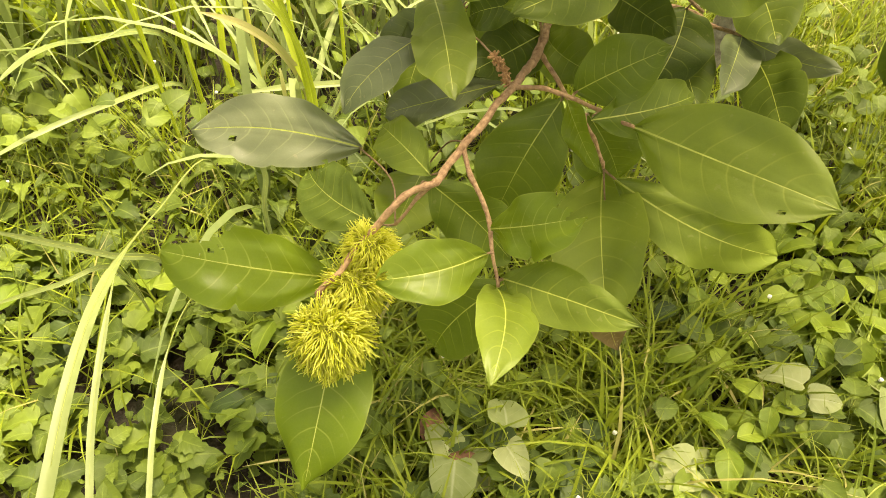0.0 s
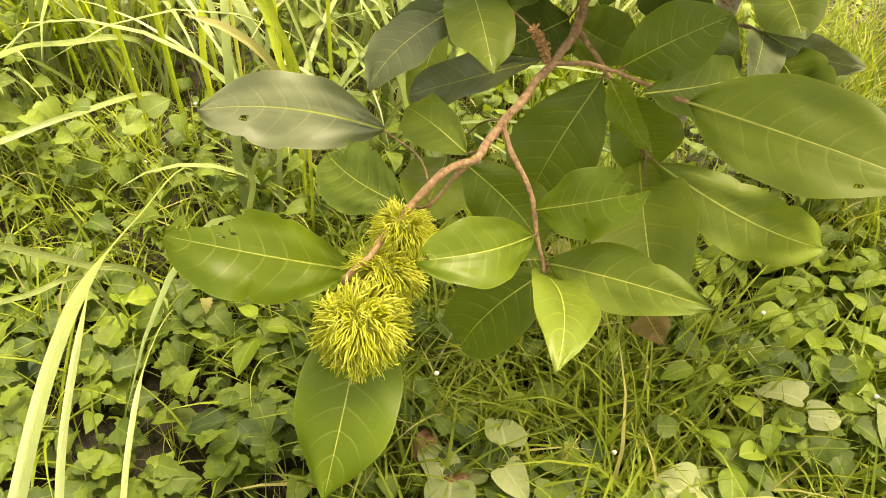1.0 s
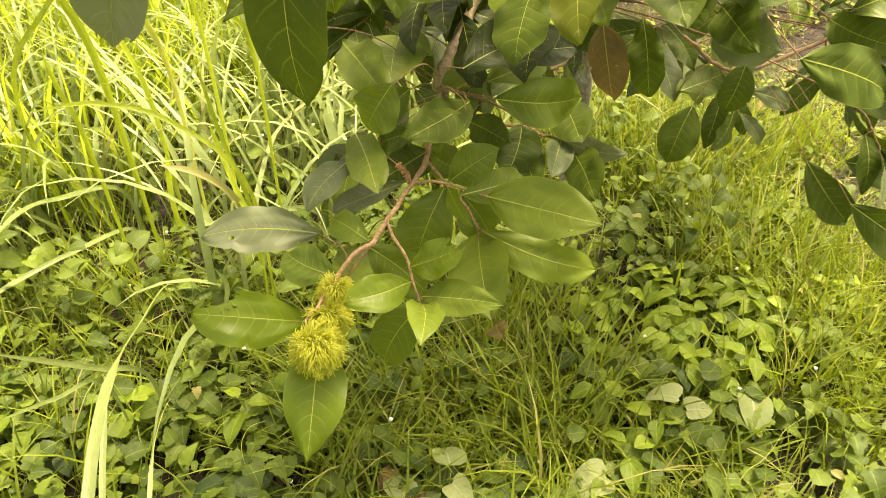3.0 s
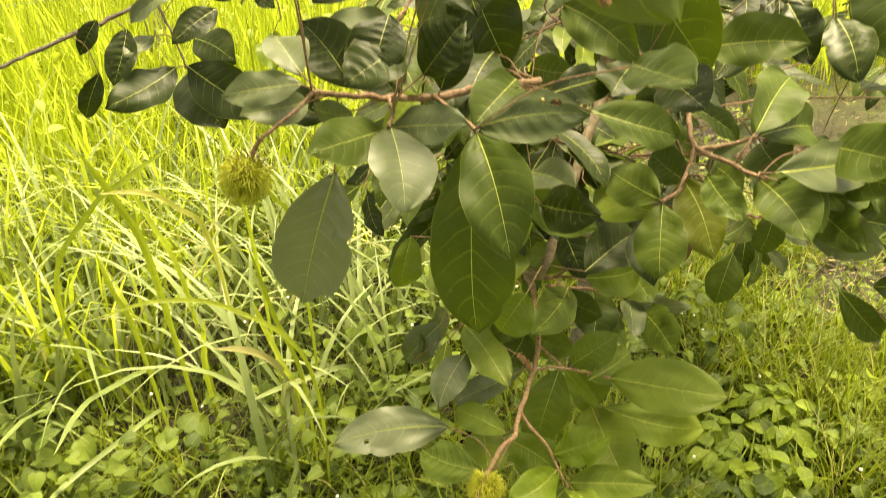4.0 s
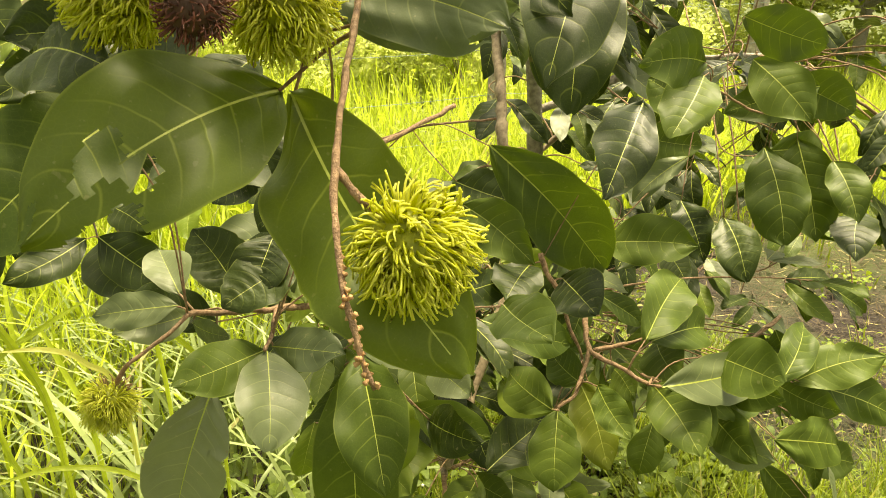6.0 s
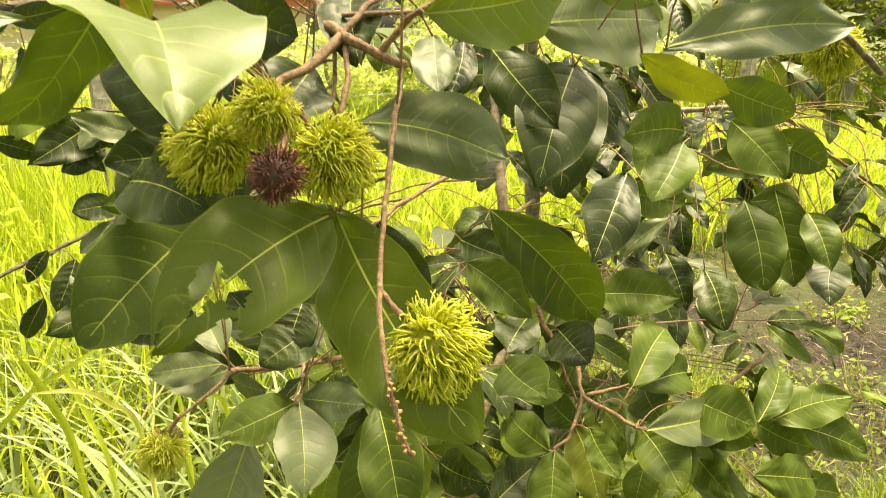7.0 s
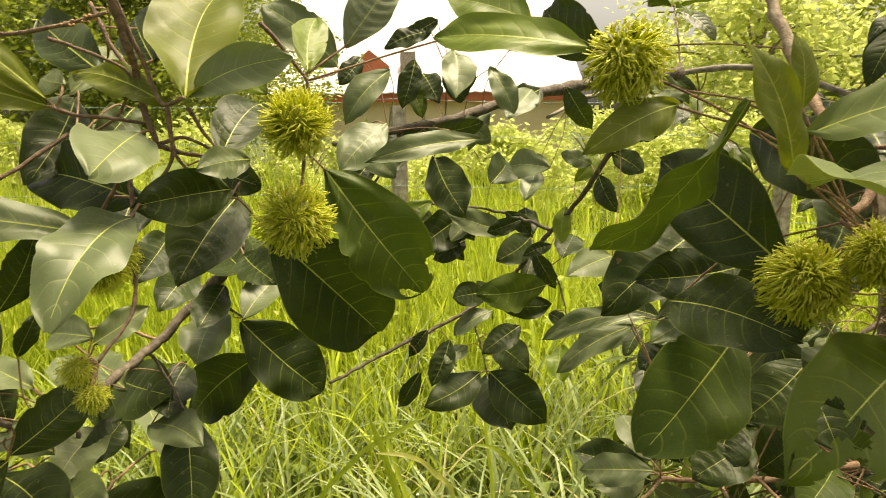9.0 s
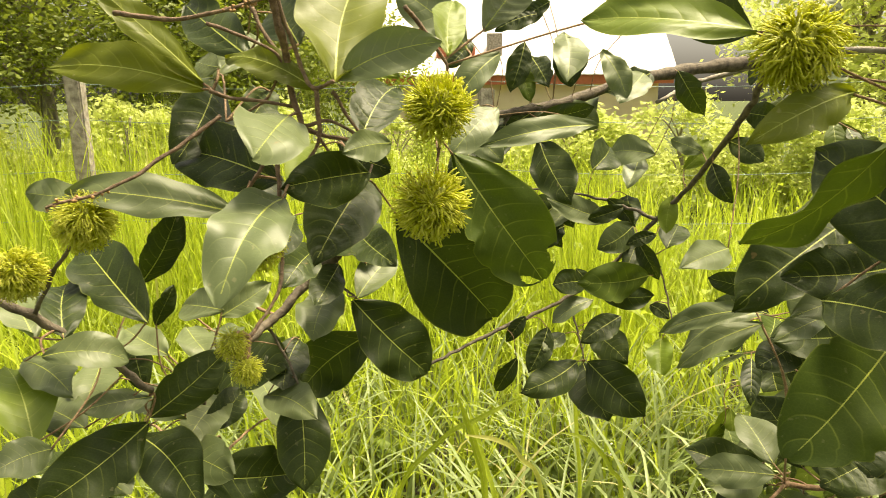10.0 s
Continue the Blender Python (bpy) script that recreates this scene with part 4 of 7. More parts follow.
leaf("R2", (0.254, 0.416, 0.991), (0.242, 0.473, 1.007), 0.046, (-0.81, -0.32, 0.49), 0.06, "g")
leaf("R", (0.129, 0.43, 1.087), (0.227, 0.407, 1.052), 0.049, (0.05, -0.77, 0.64), 0.05, "g")
leaf("R2", (0.046, 0.411, 1.016), (0.127, 0.388, 0.97), 0.046, (-0.08, -0.94, 0.33), 0.05, "g")
leaf("R2", (0.104, 0.513, 0.987), (0.118, 0.43, 0.998), 0.047, (-0.65, -0, 0.76), 0.05, "s")
leaf("H", (0.243, 0.563, 0.832), (0.347, 0.587, 0.826), 0.049, (0.2, -0.76, 0.62), 0.05, "d")
leaf("R2", (0.307, 0.436, 0.992), (0.29, 0.371, 0.993), 0.038, (-0.74, 0.19, 0.64), 0.05, "g")
leaf("Ct", (-0.181, 0.158, 1.467), (-0.173, 0.051, 1.439), 0.080, (0.16, -0.31, 0.93), 0.14, "p")
leaf("Ct2", (-0.16, 0.208, 1.41), (-0.21, 0.309, 1.472), 0.062, (-0.75, -0.57, 0.32), 0.05, "d")
leaf("K", (-0.187, 0.217, 1.511), (-0.268, 0.249, 1.411), 0.040, (0.36, -0.76, -0.54), 0.08, "g")
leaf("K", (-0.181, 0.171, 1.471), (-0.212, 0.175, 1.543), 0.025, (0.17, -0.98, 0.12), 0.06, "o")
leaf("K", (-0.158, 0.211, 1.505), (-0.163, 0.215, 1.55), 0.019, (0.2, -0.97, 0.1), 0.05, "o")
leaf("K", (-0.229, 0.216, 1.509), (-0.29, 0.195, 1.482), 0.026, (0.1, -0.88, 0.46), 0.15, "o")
leaf("K", (-0.19, 0.314, 1.521), (-0.244, 0.287, 1.516), 0.019, (0.35, -0.8, 0.49), 0.05, "s")
leaf("Ct2", (-0.155, 0.278, 1.346), (-0.241, 0.209, 1.29), 0.070, (0.21, -0.76, 0.62), 0.08, "g")
leaf("Ct2", (-0.093, 0.187, 1.361), (-0.196, 0.117, 1.322), 0.071, (0.28, -0.76, 0.59), 0.08, "h", ((0.72, 0.10, 0.095), (0.66, -0.22, 0.055), (0.82, -0.9, 0.10), (0.98, 0.5, 0.06),))
leaf("Ct2", (-0.085, 0.205, 1.357), (-0.048, 0.068, 1.266), 0.069, (-0.55, -0.56, 0.62), 0.05, "h")
leaf("Ct", (-0.054, 0.272, 1.404), (0.024, 0.184, 1.388), 0.059, (-0.58, -0.61, 0.53), 0.05, "s", ((0.95, 0.7, 0.08),))
leaf("Ct3", (-0.033, 0.35, 1.498), (-0.053, 0.261, 1.449), 0.046, (-0.21, -0.43, 0.88), 0.05, "d")
leaf("Ct3", (-0.163, 0.192, 1.491), (-0.083, 0.107, 1.513), 0.058, (-0.50, -0.52, 0.70), 0.06, "p")
leaf("Ct3", (-0.049, 0.175, 1.482), (-0.038, 0.232, 1.553), 0.038, (-0.62, -0.56, 0.54), 0.06, "d")
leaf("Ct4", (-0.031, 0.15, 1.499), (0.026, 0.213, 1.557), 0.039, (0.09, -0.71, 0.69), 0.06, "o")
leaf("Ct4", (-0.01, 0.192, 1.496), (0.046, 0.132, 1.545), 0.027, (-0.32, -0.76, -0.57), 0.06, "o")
leaf("Ct4", (-0.023, 0.214, 1.478), (0.104, 0.242, 1.502), 0.056, (0.23, -0.97, -0.09), 0.05, "m")
leaf("Ct4", (0.112, 0.308, 1.473), (0.258, 0.335, 1.476), 0.085, (0.17, -0.94, 0.29), 0.05, "s", ((0.3, -1.0, 0.08),))
leaf("K2", (0.189, 0.244, 1.455), (0.33, 0.19, 1.474), 0.048, (-0.37, -0.86, 0.35), 0.05, "s")
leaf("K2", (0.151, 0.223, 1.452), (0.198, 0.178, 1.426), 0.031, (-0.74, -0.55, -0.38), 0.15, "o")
leaf("Ct4", (0.089, 0.358, 1.457), (0.114, 0.27, 1.393), 0.052, (-0.64, -0.56, 0.52), 0.05, "d")
leaf("K2", (0.166, 0.336, 1.437), (0.091, 0.256, 1.353), 0.069, (-0.15, -0.64, 0.75), 0.05, "d")
leaf("Ct5", (0.024, 0.32, 1.463), (0.003, 0.254, 1.426), 0.034, (-0.1, -0.47, 0.88), 0.05, "s")
leaf("Ct5", (0.059, 0.341, 1.46), (0.03, 0.301, 1.416), 0.028, (-0.09, -0.71, 0.7), 0.05, "d")
leaf("Ct5", (-0.137, 0.317, 1.489), (-0.104, 0.217, 1.464), 0.054, (-0.89, -0.36, 0.28), 0.05, "d")
leaf("Ct2", (-0.081, 0.289, 1.441), (-0.123, 0.227, 1.413), 0.050, (0.32, -0.56, 0.76), 0.05, "d")
leaf("Ct2", (-0.207, 0.274, 1.372), (-0.163, 0.179, 1.373), 0.050, (-0.75, -0.34, 0.56), 0.05, "d")
leaf("M", (0.213, 0.598, 1.232), (0.352, 0.527, 1.071), 0.097, (-0.44, -0.9, 0.01), 0.06, "g")
leaf("M", (0.199, 0.67, 1.169), (0.261, 0.564, 1.157), 0.068, (-0.68, -0.46, 0.57), 0.06, "d")
leaf("M", (0.177, 0.593, 1.161), (0.223, 0.493, 1.114), 0.063, (-0.7, -0.54, 0.47), 0.06, "g")
leaf("M", (0.363, 0.507, 1.29), (0.269, 0.432, 1.204), 0.070, (-0.18, -0.64, 0.75), 0.06, "d")
leaf("W", (0.379, 0.576, 1.092), (0.448, 0.478, 1.115), 0.075, (-0.69, -0.33, 0.64), 0.05, "g")
leaf("M", (0.441, 0.507, 1.223), (0.381, 0.532, 1.162), 0.031, (-0.71, -0.48, 0.51), 0.05, "s")
leaf("W2", (0.545, 0.539, 1.122), (0.513, 0.453, 1.069), 0.059, (-0.58, -0.26, 0.77), 0.06, "d")
leaf("W2", (0.52, 0.6, 1.132), (0.501, 0.518, 1.071), 0.054, (-0.76, -0.26, 0.59), 0.06, "d")
leaf("W", (0.807, 0.736, 1.163), (0.772, 0.626, 1.025), 0.101, (-0.62, -0.53, 0.58), 0.06, "g")
leaf("W", (0.89, 0.743, 1.171), (0.851, 0.63, 1.018), 0.099, (-0.84, -0.32, 0.45), 0.06, "g")
leaf("W", (0.878, 0.653, 1.15), (0.845, 0.562, 1.077), 0.063, (-0.61, -0.35, 0.71), 0.06, "g")
leaf("W", (0.92, 0.616, 1.07), (0.84, 0.547, 1.02), 0.071, (-0.4, -0.19, 0.9), 0.06, "d")
leaf("W", (0.87, 0.703, 1.269), (0.717, 0.744, 1.228), 0.080, (-0.34, -0.81, 0.47), 0.06, "g")
leaf("W", (0.53, 0.602, 1.324), (0.399, 0.566, 1.328), 0.077, (0.27, -0.96, 0.05), 0.06, "g")
leaf("W", (0.528, 0.598, 1.307), (0.429, 0.531, 1.242), 0.072, (-0.27, -0.43, 0.86), 0.06, "g")
leaf("W", (0.513, 0.558, 1.246), (0.487, 0.664, 1.298), 0.067, (-0.7, -0.45, 0.55), 0.06, "g")
leaf("W", (0.754, 0.741, 1.311), (0.78, 0.627, 1.228), 0.087, (-0.69, -0.52, 0.51), 0.06, "g")
leaf("W", (0.894, 0.789, 1.264), (0.938, 0.682, 1.225), 0.083, (-0.91, -0.4, 0.1), 0.06, "g")
leaf("W", (0.567, 0.77, 1.191), (0.61, 0.673, 1.19), 0.071, (-0.86, -0.38, 0.34), 0.06, "g")
leaf("W", (0.832, 0.751, 1.151), (1.002, 0.77, 1.131), 0.068, (0.14, -0.95, 0.28), 0.06, "g")
leaf("W", (0.663, 0.683, 1.381), (0.711, 0.574, 1.345), 0.076, (-0.92, -0.4, -0.03), 0.06, "g")
leaf("K2", (0.397, 0.443, 1.531), (0.534, 0.49, 1.57), 0.070, (0.04, -0.7, 0.71), 0.05, "s")
leaf("K2", (0.46, 0.463, 1.519), (0.454, 0.363, 1.449), 0.081, (-0.57, -0.45, 0.69), 0.05, "s")
leaf("K", (0.294, 0.232, 1.52), (0.42, 0.273, 1.544), 0.042, (0.29, -0.95, 0.08), 0.05, "y")
leaf("K2", (0.225, 0.372, 1.531), (0.15, 0.326, 1.503), 0.040, (0.16, -0.69, 0.71), 0.05, "d")
leaf("K2", (0.179, 0.334, 1.523), (0.195, 0.27, 1.488), 0.037, (-0.96, -0.28, 0.08), 0.05, "m")
leaf("W2", (0.51, 0.65, 1.086), (0.414, 0.589, 1.044), 0.056, (0.06, -0.62, 0.78), 0.05, "d")
leaf("W2", (0.238, 0.526, 1.098), (0.175, 0.465, 1.086), 0.062, (0.07, -0.26, 0.96), 0.05, "d")
leaf("W2", (0.275, 0.51, 1.082), (0.269, 0.427, 1.073), 0.068, (-0.68, -0.04, 0.73), 0.05, "d")
leaf("W2", (0.084, 0.291, 1.174), (0.085, 0.217, 1.179), 0.049, (-0.51, 0.05, 0.86), 0.05, "g")
leaf("R", (0.377, 0.355, 1.038), (0.387, 0.27, 1.049), 0.065, (-0.81, -0.02, 0.59), 0.06, "g")
leaf("R", (0.34, 0.386, 0.993), (0.333, 0.295, 0.973), 0.067, (-0.7, -0.1, 0.71), 0.06, "g")
leaf("R", (0.402, 0.364, 0.992), (0.416, 0.288, 1.012), 0.050, (-0.96, -0.11, 0.25), 0.06, "g")
leaf("R", (0.396, 0.357, 0.945), (0.399, 0.273, 0.95), 0.057, (-0.91, -0.01, 0.41), 0.06, "s")
leaf("R", (0.589, 0.442, 0.906), (0.619, 0.361, 0.903), 0.054, (-0.9, -0.34, 0.27), 0.06, "g")
leaf("R", (0.546, 0.4, 0.939), (0.622, 0.444, 0.994), 0.047, (-0.25, -0.55, 0.79), 0.06, "g")
leaf("R", (0.587, 0.415, 0.922), (0.692, 0.369, 0.967), 0.062, (-0.51, -0.43, 0.74), 0.06, "g")
leaf("R", (0.601, 0.409, 0.922), (0.715, 0.349, 0.879), 0.061, (-0.25, -0.83, 0.51), 0.06, "g")
leaf("R", (0.488, 0.346, 0.905), (0.629, 0.357, 0.851), 0.064, (0.2, -0.91, 0.36), 0.06, "g")
leaf("W2", (0.243, 0.452, 0.937), (0.215, 0.546, 0.928), 0.057, (-0.8, -0.19, 0.57), 0.06, "m")
leaf("W2", (0.243, 0.461, 0.915), (0.204, 0.38, 0.888), 0.060, (-0.3, -0.17, 0.94), 0.06, "d")
leaf("W2", (0.293, 0.457, 0.954), (0.281, 0.371, 0.941), 0.054, (-0.45, -0.07, 0.89), 0.06, "m")
leaf("W2", (0.158, 0.458, 0.866), (0.264, 0.508, 0.879), 0.064, (0.15, -0.54, 0.82), 0.06, "d")
leaf("W2", (0.273, 0.465, 0.962), (0.31, 0.511, 0.97), 0.043, (-0.07, -0.11, 0.99), 0.06, "d")
leaf("W2", (0.285, 0.416, 0.988), (0.339, 0.446, 0.982), 0.037, (0.36, -0.52, 0.78), 0.05, "d")
leaf("W2", (0.306, 0.571, 0.939), (0.296, 0.483, 0.921), 0.069, (-0.38, -0.14, 0.91), 0.05, "d")
leaf("W2", (0.053, 0.377, 1.017), (0.07, 0.3, 1.04), 0.048, (-0.91, -0.08, 0.4), 0.05, "d")
leaf("W2", (0.371, 0.645, 1.046), (0.343, 0.553, 1.001), 0.073, (-0.6, -0.2, 0.77), 0.05, "d")
leaf("W2", (0.245, 0.616, 1.066), (0.347, 0.652, 1.038), 0.056, (0.37, -0.9, 0.21), 0.05, "m")
leaf("W2", (0.296, 0.659, 1.007), (0.337, 0.558, 1.009), 0.058, (-0.68, -0.27, 0.68), 0.05, "d")
leaf("Ct3", (0.241, 0.457, 1.43), (0.172, 0.354, 1.317), 0.088, (-0.25, -0.64, 0.73), 0.06, "d")
leaf("Ct3", (-0.044, 0.268, 1.389), (0.044, 0.215, 1.399), 0.039, (-0.52, -0.85, 0.05), 0.05, "s")
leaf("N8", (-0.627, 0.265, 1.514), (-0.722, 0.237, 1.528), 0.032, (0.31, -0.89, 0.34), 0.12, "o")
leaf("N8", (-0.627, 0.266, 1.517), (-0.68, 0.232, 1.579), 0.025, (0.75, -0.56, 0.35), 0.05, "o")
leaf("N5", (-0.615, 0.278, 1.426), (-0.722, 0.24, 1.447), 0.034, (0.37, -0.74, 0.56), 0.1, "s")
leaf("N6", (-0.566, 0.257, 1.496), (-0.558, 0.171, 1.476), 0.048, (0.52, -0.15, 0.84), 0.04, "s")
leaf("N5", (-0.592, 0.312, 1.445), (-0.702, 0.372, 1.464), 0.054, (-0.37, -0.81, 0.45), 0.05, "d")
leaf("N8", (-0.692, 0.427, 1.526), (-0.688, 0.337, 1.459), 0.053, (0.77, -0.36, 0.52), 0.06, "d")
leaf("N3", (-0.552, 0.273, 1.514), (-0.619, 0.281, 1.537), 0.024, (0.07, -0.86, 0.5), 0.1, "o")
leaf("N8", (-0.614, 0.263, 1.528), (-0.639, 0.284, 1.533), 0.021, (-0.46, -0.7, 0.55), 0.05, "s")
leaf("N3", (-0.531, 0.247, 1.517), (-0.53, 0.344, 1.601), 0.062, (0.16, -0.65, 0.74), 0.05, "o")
leaf("N3", (-0.532, 0.256, 1.519), (-0.462, 0.248, 1.542), 0.030, (-0.18, -0.96, 0.21), 0.06, "s")
leaf("N10", (-0.464, 0.306, 1.537), (-0.465, 0.36, 1.58), 0.028, (0.41, -0.56, 0.72), 0.05, "m")
leaf("N2", (-0.526, 0.296, 1.479), (-0.511, 0.374, 1.52), 0.041, (0.38, -0.48, 0.79), 0.05, "d")
leaf("N2", (-0.521, 0.296, 1.455), (-0.566, 0.234, 1.451), 0.038, (0.81, -0.58, 0.08), 0.05, "d")
leaf("N2", (-0.5, 0.275, 1.477), (-0.526, 0.241, 1.473), 0.023, (0.69, -0.59, 0.43), 0.05, "s")
leaf("N2", (-0.541, 0.379, 1.44), (-0.563, 0.287, 1.386), 0.058, (0.45, -0.53, 0.72), 0.06, "d")
leaf("N11", (-0.514, 0.377, 1.407), (-0.433, 0.463, 1.291), 0.093, (0.57, -0.8, -0.19), 0.08, "d")
leaf("N11", (-0.469, 0.394, 1.461), (-0.385, 0.427, 1.34), 0.077, (0.36, -0.93, 0.10), 0.07, "g", ((0.93, 0.65, 0.06), (0.85, -0.9, 0.05),))
leaf("O2", (-0.613, 0.602, 1.262), (-0.523, 0.629, 1.157), 0.083, (0.53, -0.81, 0.24), 0.06, "d")
leaf("O2", (-0.592, 0.615, 1.217), (-0.701, 0.642, 1.117), 0.074, (-0.3, -0.95, 0.06), 0.06, "d")
leaf("O2", (-0.641, 0.619, 1.272), (-0.646, 0.533, 1.237), 0.059, (0.05, -0.38, 0.93), 0.05, "s")
leaf("O2", (-0.595, 0.551, 1.281), (-0.562, 0.615, 1.318), 0.044, (0.2, -0.57, 0.8), 0.05, "s")
leaf("O3", (-0.671, 0.553, 1.162), (-0.65, 0.492, 1.064), 0.065, (0.34, -0.77, 0.55), 0.06, "d")
leaf("O6", (-0.76, 0.468, 1.088), (-0.669, 0.547, 1.055), 0.071, (0.69, -0.66, 0.29), 0.05, "d", ((0.55, 0.2, 0.05),))
leaf("O4", (-0.745, 0.352, 1.222), (-0.689, 0.4, 1.271), 0.044, (0.51, -0.83, 0.22), 0.06, "d")
leaf("O4", (-0.741, 0.342, 1.222), (-0.796, 0.266, 1.182), 0.057, (0.59, -0.66, 0.45), 0.06, "d")
leaf("O4", (-0.781, 0.388, 1.183), (-0.687, 0.316, 1.161), 0.058, (-0.16, -0.47, 0.87), 0.06, "d")
leaf("O4", (-0.801, 0.451, 1.149), (-0.72, 0.377, 1.126), 0.053, (-0.09, -0.4, 0.91), 0.06, "d")
leaf("O4", (-0.762, 0.249, 1.321), (-0.709, 0.273, 1.312), 0.031, (0.39, -0.58, 0.71), 0.12, "s")
leaf("O4", (-0.733, 0.339, 1.249), (-0.772, 0.295, 1.255), 0.025, (0.55, -0.4, 0.73), 0.05, "s")
leaf("O4", (-0.713, 0.311, 1.328), (-0.811, 0.377, 1.383), 0.051, (-0.03, -0.66, 0.75), 0.06, "d")
leaf("O4", (-0.763, 0.407, 1.292), (-0.745, 0.417, 1.33), 0.020, (0.65, -0.76, -0.09), 0.05, "d")
leaf("O4", (-0.755, 0.378, 1.343), (-0.713, 0.377, 1.412), 0.032, (0.37, -0.9, -0.24), 0.05, "d")
leaf("N6", (-0.559, 0.216, 1.446), (-0.563, 0.124, 1.408), 0.041, (0.29, -0.38, 0.88), 0.12, "s")
leaf("O5", (-0.764, 0.277, 1.324), (-0.805, 0.346, 1.352), 0.038, (0.29, -0.21, 0.93), 0.05, "d")
leaf("O4", (-0.805, 0.28, 1.229), (-0.882, 0.353, 1.271), 0.051, (0.32, -0.21, 0.93), 0.05, "m")
leaf("O4", (-0.765, 0.251, 1.245), (-0.785, 0.21, 1.246), 0.031, (0.67, -0.32, 0.67), 0.05, "s")
leaf("O4", (-0.833, 0.474, 1.251), (-0.794, 0.426, 1.214), 0.033, (0.01, -0.6, 0.8), 0.05, "d")
leaf("O3", (-0.779, 0.625, 1.182), (-0.693, 0.559, 1.188), 0.080, (-0.49, -0.57, 0.65), 0.05, "d")
leaf("O", (-0.701, 0.426, 1.303), (-0.773, 0.478, 1.29), 0.038, (-0.51, -0.54, 0.68), 0.05, "s")
leaf("O", (-0.725, 0.47, 1.281), (-0.679, 0.503, 1.311), 0.033, (0.18, -0.8, 0.57), 0.05, "s")
leaf("O6", (-0.747, 0.455, 1.157), (-0.726, 0.515, 1.177), 0.038, (0.74, -0.44, 0.51), 0.05, "d")
leaf("O3", (-0.693, 0.628, 1.2), (-0.689, 0.544, 1.166), 0.055, (0.18, -0.36, 0.92), 0.05, "d")
leaf("O", (-0.587, 0.546, 1.335), (-0.637, 0.612, 1.355), 0.061, (-0.38, -0.51, 0.77), 0.05, "d")
leaf("O", (-0.588, 0.577, 1.314), (-0.613, 0.662, 1.361), 0.056, (0.08, -0.46, 0.88), 0.05, "d")
leaf("N5", (-0.728, 0.278, 1.437), (-0.778, 0.274, 1.441), 0.026, (0.12, -0.9, 0.42), 0.08, "s")
leaf("N9", (-0.571, 0.304, 1.545), (-0.605, 0.36, 1.584), 0.040, (-0.42, -0.68, 0.61), 0.05, "d")
leaf("N9", (-0.62, 0.329, 1.539), (-0.701, 0.401, 1.587), 0.042, (-0.28, -0.73, 0.62), 0.05, "d")
leaf("N10", (-0.458, 0.435, 1.549), (-0.52, 0.419, 1.6), 0.043, (0.39, -0.9, 0.19), 0.05, "s")
leaf("N10", (-0.535, 0.39, 1.542), (-0.588, 0.464, 1.583), 0.041, (-0.63, -0.67, 0.4), 0.05, "m")
leaf("O4", (-0.872, 0.362, 1.268), (-0.788, 0.311, 1.261), 0.038, (-0.1, -0.3, 0.95), 0.06, "s")
leaf("O4", (-0.787, 0.32, 1.225), (-0.878, 0.375, 1.216), 0.044, (-0.25, -0.26, 0.93), 0.06, "s")
leaf("O4", (-0.736, 0.4, 1.198), (-0.819, 0.461, 1.197), 0.045, (-0.22, -0.28, 0.93), 0.06, "s")
leaf("O4", (-0.788, 0.453, 1.129), (-0.689, 0.39, 1.145), 0.051, (-0.35, -0.32, 0.88), 0.06, "s")
leaf("O4", (-0.744, 0.508, 1.172), (-0.753, 0.427, 1.158), 0.051, (0.33, -0.2, 0.92), 0.06, "s")
leaf("O4", (-0.834, 0.354, 1.169), (-0.738, 0.291, 1.185), 0.048, (-0.34, -0.29, 0.9), 0.06, "s")
leaf("O4", (-0.72, 0.567, 1.146), (-0.635, 0.5, 1.153), 0.051, (-0.35, -0.37, 0.86), 0.06, "s")
leaf("O4", (-0.759, 0.42, 1.255), (-0.833, 0.465, 1.267), 0.039, (-0.07, -0.37, 0.93), 0.06, "s")
leaf("O4", (-0.821, 0.317, 1.309), (-0.885, 0.376, 1.33), 0.037, (0.16, -0.17, 0.97), 0.06, "s")
leaf("O4", (-0.706, 0.49, 1.223), (-0.775, 0.559, 1.237), 0.045, (-0.1, -0.29, 0.95), 0.06, "s")
leaf("K", (-0.279, 0.229, 1.543), (-0.373, 0.281, 1.556), 0.036, (-0.34, -0.66, 0.66), 0.08, "m")
leaf("Q", (-0.223, 0.416, 1.558), (-0.267, 0.494, 1.606), 0.051, (-0.85, -0.52, 0.06), 0.05, "d")
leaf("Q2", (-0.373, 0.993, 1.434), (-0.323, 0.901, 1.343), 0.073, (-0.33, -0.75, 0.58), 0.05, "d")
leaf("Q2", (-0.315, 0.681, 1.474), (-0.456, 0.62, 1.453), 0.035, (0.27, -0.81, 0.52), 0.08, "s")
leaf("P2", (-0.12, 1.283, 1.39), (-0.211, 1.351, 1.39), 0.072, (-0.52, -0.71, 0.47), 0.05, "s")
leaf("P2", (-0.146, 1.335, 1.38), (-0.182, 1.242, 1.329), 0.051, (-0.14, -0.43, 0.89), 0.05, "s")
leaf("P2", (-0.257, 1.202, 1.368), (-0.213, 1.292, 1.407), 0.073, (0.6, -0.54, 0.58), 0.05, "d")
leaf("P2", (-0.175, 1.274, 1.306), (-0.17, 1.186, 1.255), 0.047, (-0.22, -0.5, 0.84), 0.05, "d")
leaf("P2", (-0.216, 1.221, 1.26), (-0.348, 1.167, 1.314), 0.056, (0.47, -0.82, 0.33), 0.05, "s")
